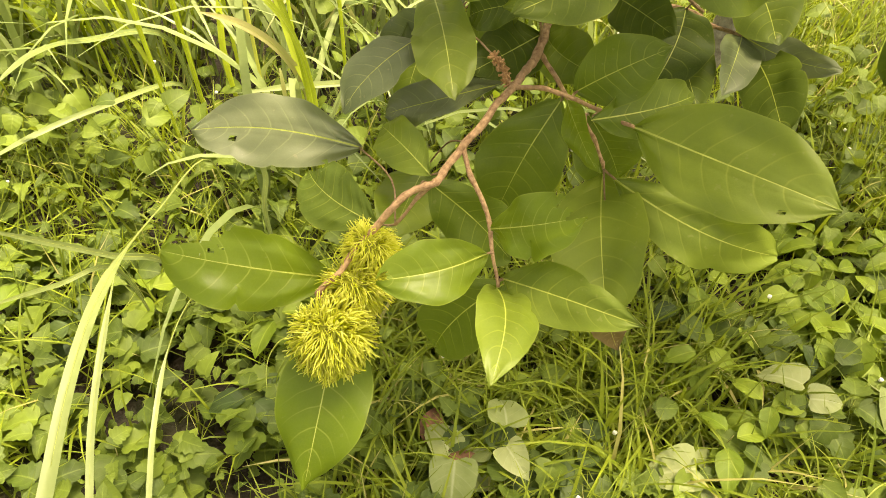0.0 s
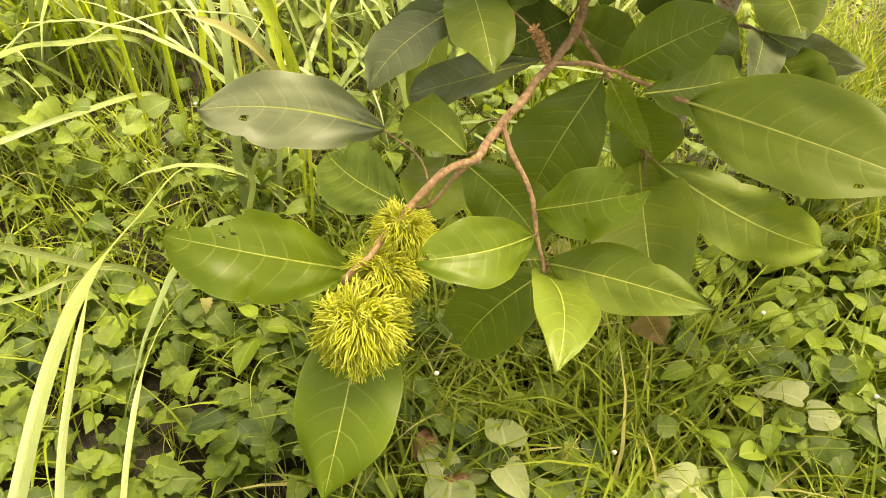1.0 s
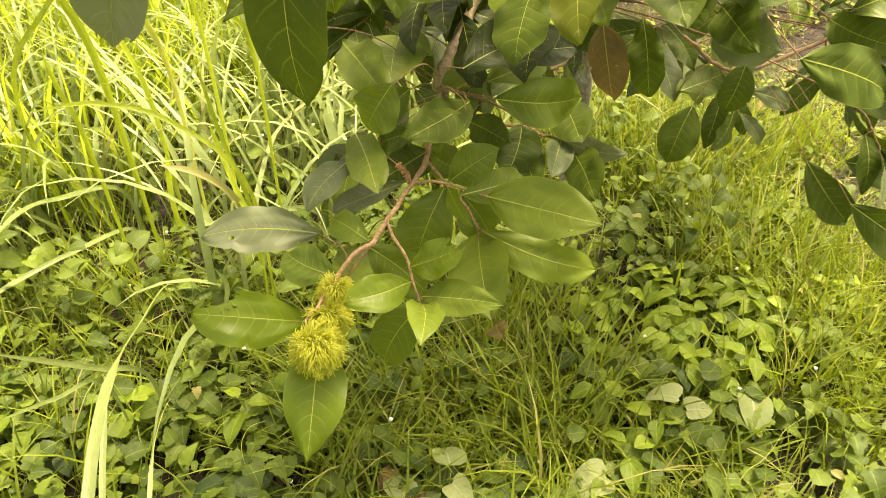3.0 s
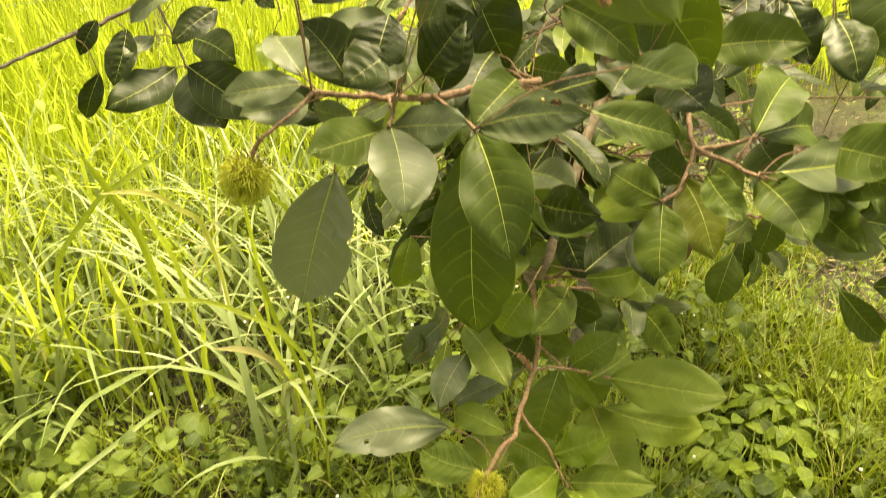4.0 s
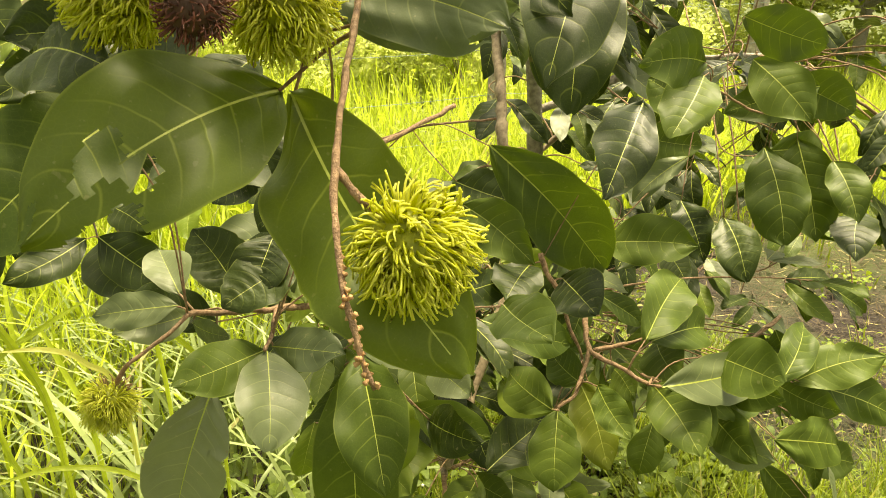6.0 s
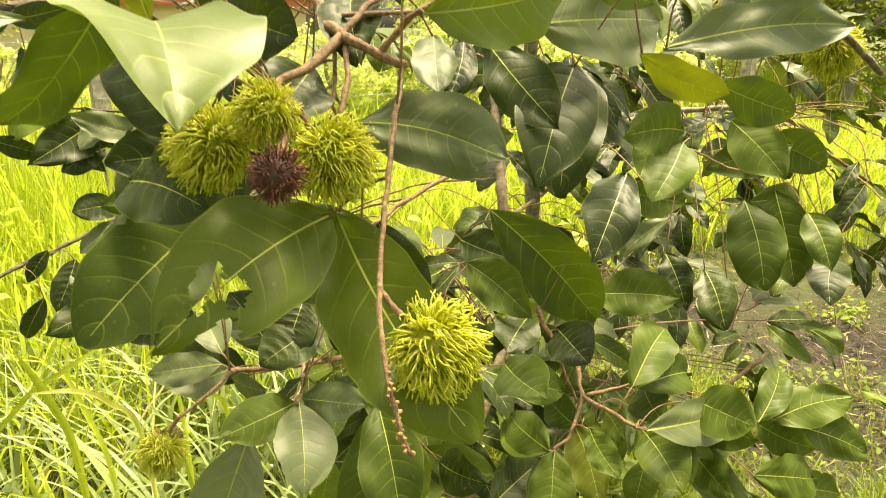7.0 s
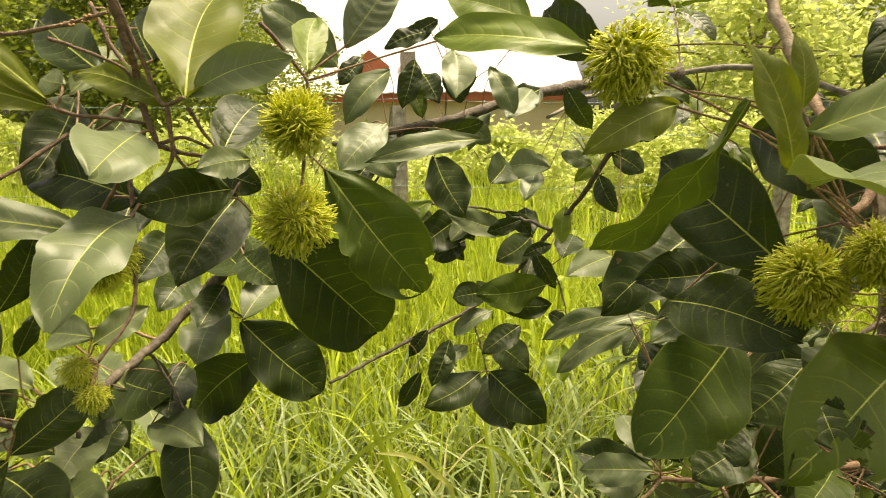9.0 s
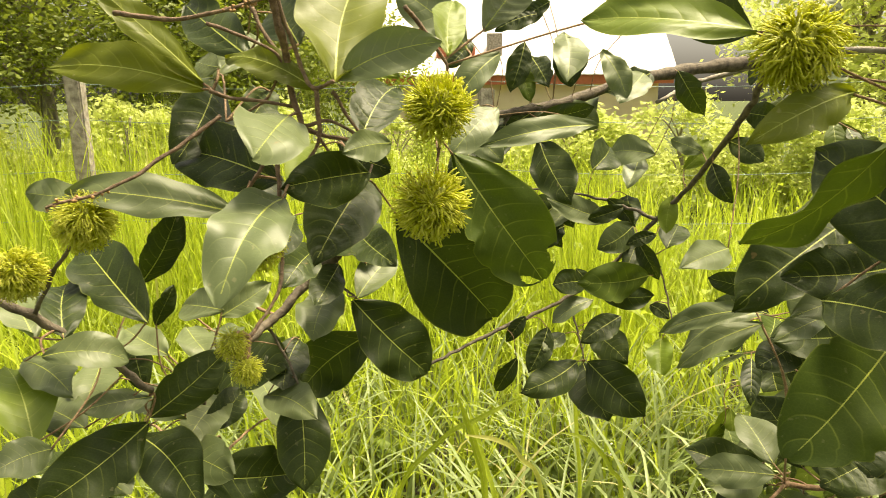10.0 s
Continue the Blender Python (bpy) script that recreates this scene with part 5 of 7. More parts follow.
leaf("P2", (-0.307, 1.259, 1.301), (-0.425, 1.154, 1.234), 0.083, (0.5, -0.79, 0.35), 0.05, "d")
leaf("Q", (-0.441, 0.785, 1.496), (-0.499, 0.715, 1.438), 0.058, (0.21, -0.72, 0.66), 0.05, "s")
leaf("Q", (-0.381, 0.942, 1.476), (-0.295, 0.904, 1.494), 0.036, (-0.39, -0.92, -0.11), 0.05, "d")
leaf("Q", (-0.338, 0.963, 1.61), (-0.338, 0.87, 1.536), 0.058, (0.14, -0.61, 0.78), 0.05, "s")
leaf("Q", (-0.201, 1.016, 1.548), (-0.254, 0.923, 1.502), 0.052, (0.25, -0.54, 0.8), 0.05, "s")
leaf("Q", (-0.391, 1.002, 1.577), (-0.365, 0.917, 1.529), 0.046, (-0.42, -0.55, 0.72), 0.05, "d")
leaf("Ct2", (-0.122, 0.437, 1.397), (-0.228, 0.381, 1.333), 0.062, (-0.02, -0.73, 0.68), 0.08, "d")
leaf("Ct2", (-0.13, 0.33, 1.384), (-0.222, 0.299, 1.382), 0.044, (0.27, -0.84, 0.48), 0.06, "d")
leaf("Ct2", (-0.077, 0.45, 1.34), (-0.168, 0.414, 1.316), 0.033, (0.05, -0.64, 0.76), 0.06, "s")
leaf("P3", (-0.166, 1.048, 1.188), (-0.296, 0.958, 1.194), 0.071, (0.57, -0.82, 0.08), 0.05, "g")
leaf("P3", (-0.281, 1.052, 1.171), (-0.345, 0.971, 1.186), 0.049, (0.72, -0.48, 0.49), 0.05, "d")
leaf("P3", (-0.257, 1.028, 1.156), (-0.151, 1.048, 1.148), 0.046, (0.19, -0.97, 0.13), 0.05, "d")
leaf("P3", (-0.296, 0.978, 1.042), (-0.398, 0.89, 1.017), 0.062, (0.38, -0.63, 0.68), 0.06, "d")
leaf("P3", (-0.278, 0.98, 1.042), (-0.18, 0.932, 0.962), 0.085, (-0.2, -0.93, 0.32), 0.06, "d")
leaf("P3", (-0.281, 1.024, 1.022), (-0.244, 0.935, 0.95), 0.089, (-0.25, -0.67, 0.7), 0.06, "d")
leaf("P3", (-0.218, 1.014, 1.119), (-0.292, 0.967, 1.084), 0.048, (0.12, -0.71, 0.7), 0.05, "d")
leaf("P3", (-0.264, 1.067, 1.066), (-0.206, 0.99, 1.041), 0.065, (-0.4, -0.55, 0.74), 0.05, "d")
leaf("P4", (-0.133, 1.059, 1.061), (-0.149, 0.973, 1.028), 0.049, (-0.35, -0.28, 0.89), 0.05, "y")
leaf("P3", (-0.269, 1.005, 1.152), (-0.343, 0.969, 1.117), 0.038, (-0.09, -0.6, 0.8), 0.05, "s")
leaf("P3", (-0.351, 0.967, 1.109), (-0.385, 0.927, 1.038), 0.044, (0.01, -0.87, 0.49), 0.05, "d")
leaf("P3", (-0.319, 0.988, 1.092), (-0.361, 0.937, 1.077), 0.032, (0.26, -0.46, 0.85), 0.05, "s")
leaf("P4", (-0.185, 0.43, 1.304), (-0.256, 0.442, 1.252), 0.027, (-0.53, -0.63, 0.57), 0.12, "s")
leaf("P4", (-0.176, 0.472, 1.304), (-0.258, 0.516, 1.261), 0.028, (-0.6, -0.59, 0.54), 0.08, "s")
leaf("P4", (-0.153, 1.083, 1.121), (-0.124, 1.042, 1.107), 0.028, (-0.49, -0.58, 0.65), 0.05, "d")
leaf("P4", (-0.128, 1.086, 1.231), (-0.091, 1.166, 1.26), 0.060, (0.07, -0.37, 0.93), 0.05, "d")
leaf("P", (-0.18, 1.16, 1.26), (-0.255, 1.069, 1.233), 0.059, (0.59, -0.64, 0.5), 0.05, "d")
leaf("P4", (-0.117, 0.764, 1.302), (-0.198, 0.678, 1.297), 0.049, (0.45, -0.46, 0.76), 0.05, "s")
leaf("N", (-0.684, 0.45, 1.468), (-0.684, 0.369, 1.434), 0.042, (0.6, -0.3, 0.74), 0.06, "m")
leaf("N", (-0.649, 0.427, 1.443), (-0.636, 0.347, 1.404), 0.041, (0.53, -0.31, 0.79), 0.06, "d")
leaf("N", (-0.601, 0.436, 1.464), (-0.599, 0.357, 1.427), 0.040, (0.54, -0.35, 0.77), 0.06, "m")
leaf("N", (-0.579, 0.433, 1.469), (-0.521, 0.377, 1.449), 0.035, (-0.56, -0.72, 0.4), 0.06, "d")
leaf("N", (-0.64, 0.476, 1.392), (-0.644, 0.401, 1.362), 0.039, (0.7, -0.3, 0.65), 0.06, "d")
leaf("N", (-0.635, 0.532, 1.344), (-0.647, 0.45, 1.321), 0.042, (0.66, -0.3, 0.69), 0.06, "d")
leaf("N", (-0.584, 0.536, 1.357), (-0.534, 0.471, 1.341), 0.043, (-0.4, -0.49, 0.78), 0.06, "d")
leaf("N", (-0.628, 0.397, 1.515), (-0.629, 0.332, 1.484), 0.033, (0.74, -0.31, 0.6), 0.06, "d")
leaf("N", (-0.564, 0.453, 1.551), (-0.517, 0.395, 1.528), 0.036, (-0.52, -0.65, 0.56), 0.06, "m")
leaf("N", (-0.665, 0.448, 1.568), (-0.669, 0.377, 1.529), 0.036, (0.58, -0.41, 0.7), 0.06, "s")
leaf("N", (-0.63, 0.604, 1.307), (-0.637, 0.526, 1.279), 0.040, (0.47, -0.33, 0.82), 0.06, "d")
leaf("N", (-0.79, 0.518, 1.25), (-0.731, 0.46, 1.234), 0.038, (0.02, -0.25, 0.97), 0.06, "s")
leaf("N", (-0.834, 0.422, 1.245), (-0.81, 0.354, 1.229), 0.042, (0.13, -0.19, 0.97), 0.06, "s")
leaf("N", (-0.903, 0.409, 1.217), (-0.83, 0.346, 1.203), 0.040, (0.05, -0.16, 0.99), 0.06, "s")
leaf("N", (-0.806, 0.433, 1.165), (-0.791, 0.355, 1.153), 0.047, (0.35, -0.07, 0.94), 0.06, "s")
leaf("P", (-0.103, 1.105, 1.378), (-0.056, 1.121, 1.431), 0.036, (0.06, -0.96, 0.26), 0.06, "m")
leaf("P", (-0.076, 1.084, 1.411), (-0.135, 1.083, 1.434), 0.032, (0.1, -0.97, 0.21), 0.06, "s")
leaf("P", (-0.119, 1.113, 1.329), (-0.129, 1.095, 1.258), 0.037, (-0.33, -0.91, 0.27), 0.06, "m")
leaf("P", (-0.19, 1.18, 1.297), (-0.267, 1.166, 1.271), 0.034, (0.1, -0.97, 0.22), 0.06, "d")
leaf("P", (-0.286, 1.232, 1.311), (-0.342, 1.158, 1.255), 0.049, (0.04, -0.62, 0.78), 0.06, "s")
leaf("P", (-0.334, 1.222, 1.324), (-0.292, 1.209, 1.245), 0.043, (-0.17, -0.98, 0.08), 0.06, "d")
leaf("P", (-0.38, 1.239, 1.327), (-0.461, 1.218, 1.274), 0.049, (-0.04, -0.91, 0.41), 0.06, "m")
leaf("P", (-0.228, 1.189, 1.31), (-0.175, 1.183, 1.258), 0.035, (0.05, -0.99, 0.16), 0.06, "d")
leaf("P", (-0.427, 0.972, 1.484), (-0.446, 0.889, 1.415), 0.047, (0.33, -0.65, 0.69), 0.06, "d")
leaf("P", (-0.341, 1.004, 1.503), (-0.274, 1.001, 1.459), 0.041, (0.13, -0.96, 0.25), 0.06, "s")
leaf("P", (-0.275, 1.099, 1.517), (-0.314, 1.014, 1.451), 0.050, (-0.11, -0.58, 0.81), 0.06, "s")
leaf("P", (-0.172, 1.118, 1.552), (-0.263, 1.033, 1.517), 0.052, (0.49, -0.73, 0.48), 0.06, "d")
leaf("P", (-0.117, 1.143, 1.557), (-0.067, 1.13, 1.475), 0.049, (-0.41, -0.91, -0.1), 0.06, "d")
leaf("P", (-0.371, 0.968, 1.494), (-0.445, 0.948, 1.441), 0.043, (0.18, -0.98, 0.11), 0.06, "d")
leaf("P", (-0.391, 0.986, 1.123), (-0.425, 0.972, 1.077), 0.027, (0.16, -0.97, 0.17), 0.06, "d")
leaf("P", (-0.201, 1.144, 1.206), (-0.135, 1.095, 1.193), 0.045, (-0.58, -0.8, 0.13), 0.06, "d")
leaf("P", (-0.168, 1.154, 1.233), (-0.202, 1.085, 1.183), 0.040, (0.17, -0.63, 0.76), 0.06, "d")
leaf("P", (-0.473, 0.945, 1.439), (-0.522, 0.885, 1.381), 0.043, (0.32, -0.78, 0.54), 0.06, "d")
leaf("P", (-0.498, 0.899, 1.473), (-0.434, 0.85, 1.416), 0.046, (-0.1, -0.8, 0.59), 0.06, "s")
leaf("P", (-0.307, 1.241, 1.243), (-0.376, 1.16, 1.217), 0.047, (0.58, -0.66, 0.48), 0.06, "d")
leaf("P", (-0.074, 0.946, 1.439), (-0.044, 0.882, 1.414), 0.039, (-0.67, -0.52, 0.52), 0.06, "d")
leaf("P", (-0.089, 0.976, 1.4), (-0.068, 0.927, 1.343), 0.038, (-0.64, -0.69, 0.34), 0.06, "d")
leaf("P", (-0.063, 0.911, 1.484), (-0.031, 0.841, 1.476), 0.042, (-0.9, -0.42, 0.11), 0.06, "d")
leaf("P2", (-0.415, 1.228, 1.314), (-0.371, 1.226, 1.273), 0.026, (0.26, -0.91, 0.32), 0.08, "s")
leaf("P", (-0.15, 1.08, 1.259), (-0.206, 1.07, 1.24), 0.027, (0.05, -0.93, 0.37), 0.08, "d")
leaf("P2", (-0.26, 1.207, 1.306), (-0.284, 1.194, 1.256), 0.026, (0.14, -0.97, 0.17), 0.08, "d")
leaf("P", (-0.186, 1.071, 1.25), (-0.144, 1.061, 1.177), 0.036, (-0.29, -0.96, -0.03), 0.08, "d")
leaf("P2", (-0.367, 1.229, 1.275), (-0.313, 1.217, 1.2), 0.035, (-0.21, -0.98, 0.01), 0.08, "d")
leaf("P", (-0.405, 0.968, 1.049), (-0.443, 0.969, 0.982), 0.033, (0.02, -1, -0.02), 0.08, "d")
leaf("P2", (-0.493, 1.227, 1.271), (-0.41, 1.23, 1.237), 0.042, (0, -1, -0.08), 0.08, "d")
leaf("P", (-0.294, 1.095, 1.186), (-0.261, 1.074, 1.155), 0.023, (-0.18, -0.89, 0.43), 0.08, "d")
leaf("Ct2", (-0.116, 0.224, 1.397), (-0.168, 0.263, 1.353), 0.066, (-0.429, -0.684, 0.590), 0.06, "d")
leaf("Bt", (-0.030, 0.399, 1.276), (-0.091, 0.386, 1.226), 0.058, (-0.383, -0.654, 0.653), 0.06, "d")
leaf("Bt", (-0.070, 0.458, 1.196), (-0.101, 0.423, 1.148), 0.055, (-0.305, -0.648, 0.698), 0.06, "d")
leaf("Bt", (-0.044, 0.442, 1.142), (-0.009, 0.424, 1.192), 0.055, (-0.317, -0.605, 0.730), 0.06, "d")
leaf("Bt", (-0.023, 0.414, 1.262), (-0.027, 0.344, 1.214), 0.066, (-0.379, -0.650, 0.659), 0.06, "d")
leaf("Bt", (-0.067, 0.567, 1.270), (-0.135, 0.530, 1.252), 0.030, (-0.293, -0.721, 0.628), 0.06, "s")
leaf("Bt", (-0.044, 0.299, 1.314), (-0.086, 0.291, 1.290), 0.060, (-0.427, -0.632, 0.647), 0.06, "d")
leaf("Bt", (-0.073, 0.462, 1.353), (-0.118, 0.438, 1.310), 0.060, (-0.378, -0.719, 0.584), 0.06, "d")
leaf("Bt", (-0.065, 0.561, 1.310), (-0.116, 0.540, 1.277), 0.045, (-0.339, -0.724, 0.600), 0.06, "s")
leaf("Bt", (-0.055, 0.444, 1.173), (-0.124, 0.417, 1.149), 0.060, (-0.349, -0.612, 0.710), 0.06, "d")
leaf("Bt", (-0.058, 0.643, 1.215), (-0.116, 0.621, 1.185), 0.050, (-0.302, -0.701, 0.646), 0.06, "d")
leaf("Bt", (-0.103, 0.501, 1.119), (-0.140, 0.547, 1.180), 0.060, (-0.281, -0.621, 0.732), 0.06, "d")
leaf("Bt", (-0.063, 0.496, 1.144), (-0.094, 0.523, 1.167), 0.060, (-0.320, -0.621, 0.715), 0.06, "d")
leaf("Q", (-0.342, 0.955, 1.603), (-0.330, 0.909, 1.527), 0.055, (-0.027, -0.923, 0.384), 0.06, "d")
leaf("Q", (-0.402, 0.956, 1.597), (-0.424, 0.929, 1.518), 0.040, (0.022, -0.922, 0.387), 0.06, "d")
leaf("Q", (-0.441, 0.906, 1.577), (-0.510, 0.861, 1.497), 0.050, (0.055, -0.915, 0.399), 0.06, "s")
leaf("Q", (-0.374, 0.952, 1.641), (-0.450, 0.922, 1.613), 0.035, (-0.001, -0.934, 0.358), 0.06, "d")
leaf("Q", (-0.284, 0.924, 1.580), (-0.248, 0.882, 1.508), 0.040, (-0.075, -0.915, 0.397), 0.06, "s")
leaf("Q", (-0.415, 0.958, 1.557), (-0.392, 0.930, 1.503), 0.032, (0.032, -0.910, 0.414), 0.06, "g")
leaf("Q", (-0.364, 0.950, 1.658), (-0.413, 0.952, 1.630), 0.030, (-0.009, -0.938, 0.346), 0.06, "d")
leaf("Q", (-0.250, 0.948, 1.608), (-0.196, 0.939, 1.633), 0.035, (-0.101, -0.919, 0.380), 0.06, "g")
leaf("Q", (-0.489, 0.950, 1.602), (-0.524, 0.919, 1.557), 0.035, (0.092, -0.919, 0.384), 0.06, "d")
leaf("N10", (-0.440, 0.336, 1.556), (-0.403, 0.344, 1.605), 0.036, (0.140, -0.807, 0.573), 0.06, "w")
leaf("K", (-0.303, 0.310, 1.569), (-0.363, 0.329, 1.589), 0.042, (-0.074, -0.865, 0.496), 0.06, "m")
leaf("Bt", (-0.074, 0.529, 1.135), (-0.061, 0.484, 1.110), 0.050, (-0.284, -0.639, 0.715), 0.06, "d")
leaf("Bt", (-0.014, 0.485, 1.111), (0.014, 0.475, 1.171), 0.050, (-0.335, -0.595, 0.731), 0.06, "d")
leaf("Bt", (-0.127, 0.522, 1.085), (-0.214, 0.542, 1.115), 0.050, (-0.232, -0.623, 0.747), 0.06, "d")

# ---- fruits ----
fruit((-0.007, 0.372, 0.634), 0.0218, (-0.27, -0.6, -0.76), "g", dense=1.35)
fruit((-0.018, 0.354, 0.612), 0.0259, (0.51, -0.37, -0.78), "g", dense=1.35)
fruit((-0.034, 0.314, 0.603), 0.0302, (0.21, -0.92, -0.33), "g", (-0.75, 0.1, 0.65), 0.9, 0.4, dense=1.35)
fruit((-0.221, 0.402, 1.083), 0.0221, (-0.34, -0.63, -0.69), "gb")
fruit((-0.062, 0.086, 1.314), 0.0244, (0.52, -0.78, -0.33), "g", dense=0.8)
fruit((-0.157, 0.194, 1.405), 0.0240, (-0.89, -0.05, -0.45), "g")
fruit((-0.128, 0.173, 1.425), 0.0176, (-0.41, -0.87, -0.29), "g")
fruit((-0.13, 0.134, 1.399), 0.0151, (-0.18, -0.85, -0.5), "r")
fruit((-0.093, 0.17, 1.399), 0.0234, (0.47, -0.58, -0.66), "g")
fruit((-0.467, 0.274, 1.501), 0.0217, (0.1, -0.75, 0.65), "g", None, 0.3, 0.6, dense=0.75)
fruit((-0.474, 0.289, 1.433), 0.0253, (0.1, -0.55, -0.8), "g", (0.1, -0.98, 0.15), 0.25, 0.2, dense=0.6)
fruit((-0.263, 0.21, 1.533), 0.0228, (-0.03, -0.85, -0.53), "g", dense=0.75)
fruit((-0.707, 0.237, 1.426), 0.0191, (0.06, -0.59, -0.8), "g")
fruit((-0.759, 0.233, 1.389), 0.0178, (0.92, -0.38, -0.12), "g")
fruit((-0.58, 0.175, 1.365), 0.0097, (0.07, -0.67, -0.74), "g")
fruit((-0.571, 0.173, 1.35), 0.0091, (0.28, -0.59, -0.76), "g")
fruit((-0.566, 0.189, 1.42), 0.0139, (0.28, 0.13, -0.95), "g")
fruit((-0.576, 0.229, 1.419), 0.0146, (0.52, 0.14, -0.84), "g")
fruit((0.949, 0.799, 0.654), 0.0214, (-0.16, -0.74, -0.65), "g")
fruit((0.365, 0.238, 1.452), 0.0234, (0.21, -0.57, -0.79), "g")


def spray(at, heading, count, size, onto, kinds):
    """A side twig with leaves in uneven pairs, grown from the nearest branch."""
    at, heading = Vector(at), Vector(heading).normalized()
    q = min((p for k, line in LINES.items() if k in onto for p in line), key=lambda p: (p - at).length)
    key = "spray_%d" % len(BR)
    end = at + heading * 0.10
    branch(key, 0.0022, 0.0014, q, (q + at) / 2 + Vector((0, 0, 0.02)), at, end)
    for i in range(count):
        f = 1 - (i // 2) * 2 / max(2, count)
        foot = at.lerp(end, max(0.05, f))
        flat = heading.cross(Vector((0, 0, 1))).normalized() * (1 if i % 2 else -1)
        d = (heading * rnd.uniform(0.3, 1.0) + flat * rnd.uniform(0.3, 1.0) + Vector((0, 0, rnd.uniform(-0.9, 0.15)))).normalized()
        ln = size * rnd.uniform(0.75, 1.2)
        nrm = Vector((rnd.uniform(-0.5, 0.5), rnd.uniform(-0.9, 0.2), rnd.uniform(0.4, 1.0)))
        kind = rnd.choice(kinds)
        leaf(key, foot + d * 0.012, foot + d * (0.012 + ln), ln * rnd.uniform(0.34, 0.46), nrm, rnd.uniform(0.03, 0.09), kind, (), False)


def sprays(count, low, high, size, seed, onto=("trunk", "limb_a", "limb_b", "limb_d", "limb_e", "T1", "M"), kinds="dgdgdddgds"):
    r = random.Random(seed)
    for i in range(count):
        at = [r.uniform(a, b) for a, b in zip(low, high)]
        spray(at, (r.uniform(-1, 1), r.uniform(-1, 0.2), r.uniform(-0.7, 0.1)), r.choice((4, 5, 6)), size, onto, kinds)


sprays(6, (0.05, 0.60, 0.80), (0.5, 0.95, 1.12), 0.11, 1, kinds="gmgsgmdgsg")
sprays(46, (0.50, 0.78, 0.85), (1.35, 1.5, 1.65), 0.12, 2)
sprays(12, (0.62, 0.75, 0.62), (1.35, 1.25, 0.95), 0.115, 22, kinds="gmgsgmdgsg")
sprays(15, (0.05, 0.85, 0.70), (0.45, 1.2, 0.98), 0.11, 23, kinds="gmgsgmdgsg")
sprays(14, (1.0, 1.2, 0.6), (1.9, 2.2, 1.3), 0.125, 12)
sprays(7, (0.30, 0.60, 1.32), (0.75, 1.1, 1.75), 0.12, 3)
sprays(14, (0.15, 1.1, 0.5), (0.8, 1.6, 0.88), 0.11, 24, kinds="gmgsgmdgsg")
sprays(4, (-0.95, 0.55, 0.95), (-0.72, 0.8, 1.3), 0.11, 4, ("O", "O6"))
sprays(5, (0.7, 0.6, 0.6), (1.1, 0.95, 0.95), 0.11, 5, kinds="gmgsgmdgsg")
sprays(4, (-0.2, 1.2, 1.45), (0.3, 1.6, 1.8), 0.10, 6)
sprays(22, (0.0, 0.62, 0.86), (0.32, 1.12, 1.12), 0.105, 41, ("Bt", "Bu", "W2", "T1", "limb_a"))
sprays(6, (0.85, 0.90, 1.10), (1.45, 1.40, 1.55), 0.10, 52, kinds="dgdgdg")
sprays(10, (0.98, 0.62, 1.08), (1.40, 1.0, 1.34), 0.10, 53, kinds="dgdggd")
# unseen foliage overhead, added to keep the sun off the leaves below
sprays(14, (0.2, 0.85, 1.85), (1.1, 1.5, 2.5), 0.13, 7, ("limb_f", "trunk", "limb_b"))
sprays(13, (-0.1, 0.25, 1.95), (0.5, 0.8, 2.3), 0.13, 31, ("limb_f", "limb_b"))

# ---- grasses and weeds ----
def blades(name, material, bases, heights, widths, leans, azimuths, curls, label, rows=6, fold=0.25):
    """One mesh of many arching grass blades."""
    n = len(bases)
    f = np.linspace(0, 1, rows)
    az = azimuths[:, None]
    # angle from the upright grows along the blade
    ang = leans[:, None] + curls[:, None] * f[None, :] ** 1.5
    step = heights[:, None] / (rows - 1)
    out = np.concatenate([np.zeros((n, 1)), np.cumsum(np.sin(ang[:, :-1]) * step, 1)], 1)
    upw = np.concatenate([np.zeros((n, 1)), np.cumsum(np.cos(ang[:, :-1]) * step, 1)], 1)
    cx, cy = bases[:, 0:1] + out * np.cos(az), bases[:, 1:2] + out * np.sin(az)
    cz = np.maximum(bases[:, 2:3] + upw, bases[:, 2:3] + 0.004)
    prof = np.clip(np.where(f < 0.25, 0.55 + 1.8 * f, 1.0) * (1 - f ** 2.6), 0.03, 1)
    hw = widths[:, None] / 2 * prof[None, :]
    turn = np.random.uniform(-0.6, 0.6, (n, 1)) * f[None, :]
    sx, sy = -np.sin(az + turn), np.cos(az + turn)
    drop = fold * hw
    rows3 = np.empty((n, rows, 3, 3))
    for k, s in enumerate((-1, 0, 1)):
        rows3[:, :, k, 0] = cx + s * hw * sx
        rows3[:, :, k, 1] = cy + s * hw * sy
        rows3[:, :, k, 2] = cz + (0 if s else -1) * drop
    verts = rows3.reshape(-1, 3)
    quad = []
    for i in range(rows - 1):
        for k in range(2):
            quad.append((i * 3 + k, i * 3 + k + 1, i * 3 + k + 4, i * 3 + k + 3))
    faces = (np.arange(n)[:, None, None] * rows * 3 + np.array(quad)[None]).reshape(-1, 4)
    me = bpy.data.meshes.new(name)
    me.vertices.add(len(verts))
    me.vertices.foreach_set("co", verts.astype(np.float32).ravel())
    me.loops.add(faces.size)
    me.loops.foreach_set("vertex_index", faces.astype(np.int32).ravel())
    me.polygons.add(len(faces))
    me.polygons.foreach_set("loop_start", np.arange(0, faces.size, 4, dtype=np.int32))
    me.polygons.foreach_set("use_smooth", np.ones(len(faces), dtype=bool))
    me.materials.append(material)
    me.update(calc_edges=True)
    me.validate()
    tagged(new(name, me), label, "grass", kind="stuff")


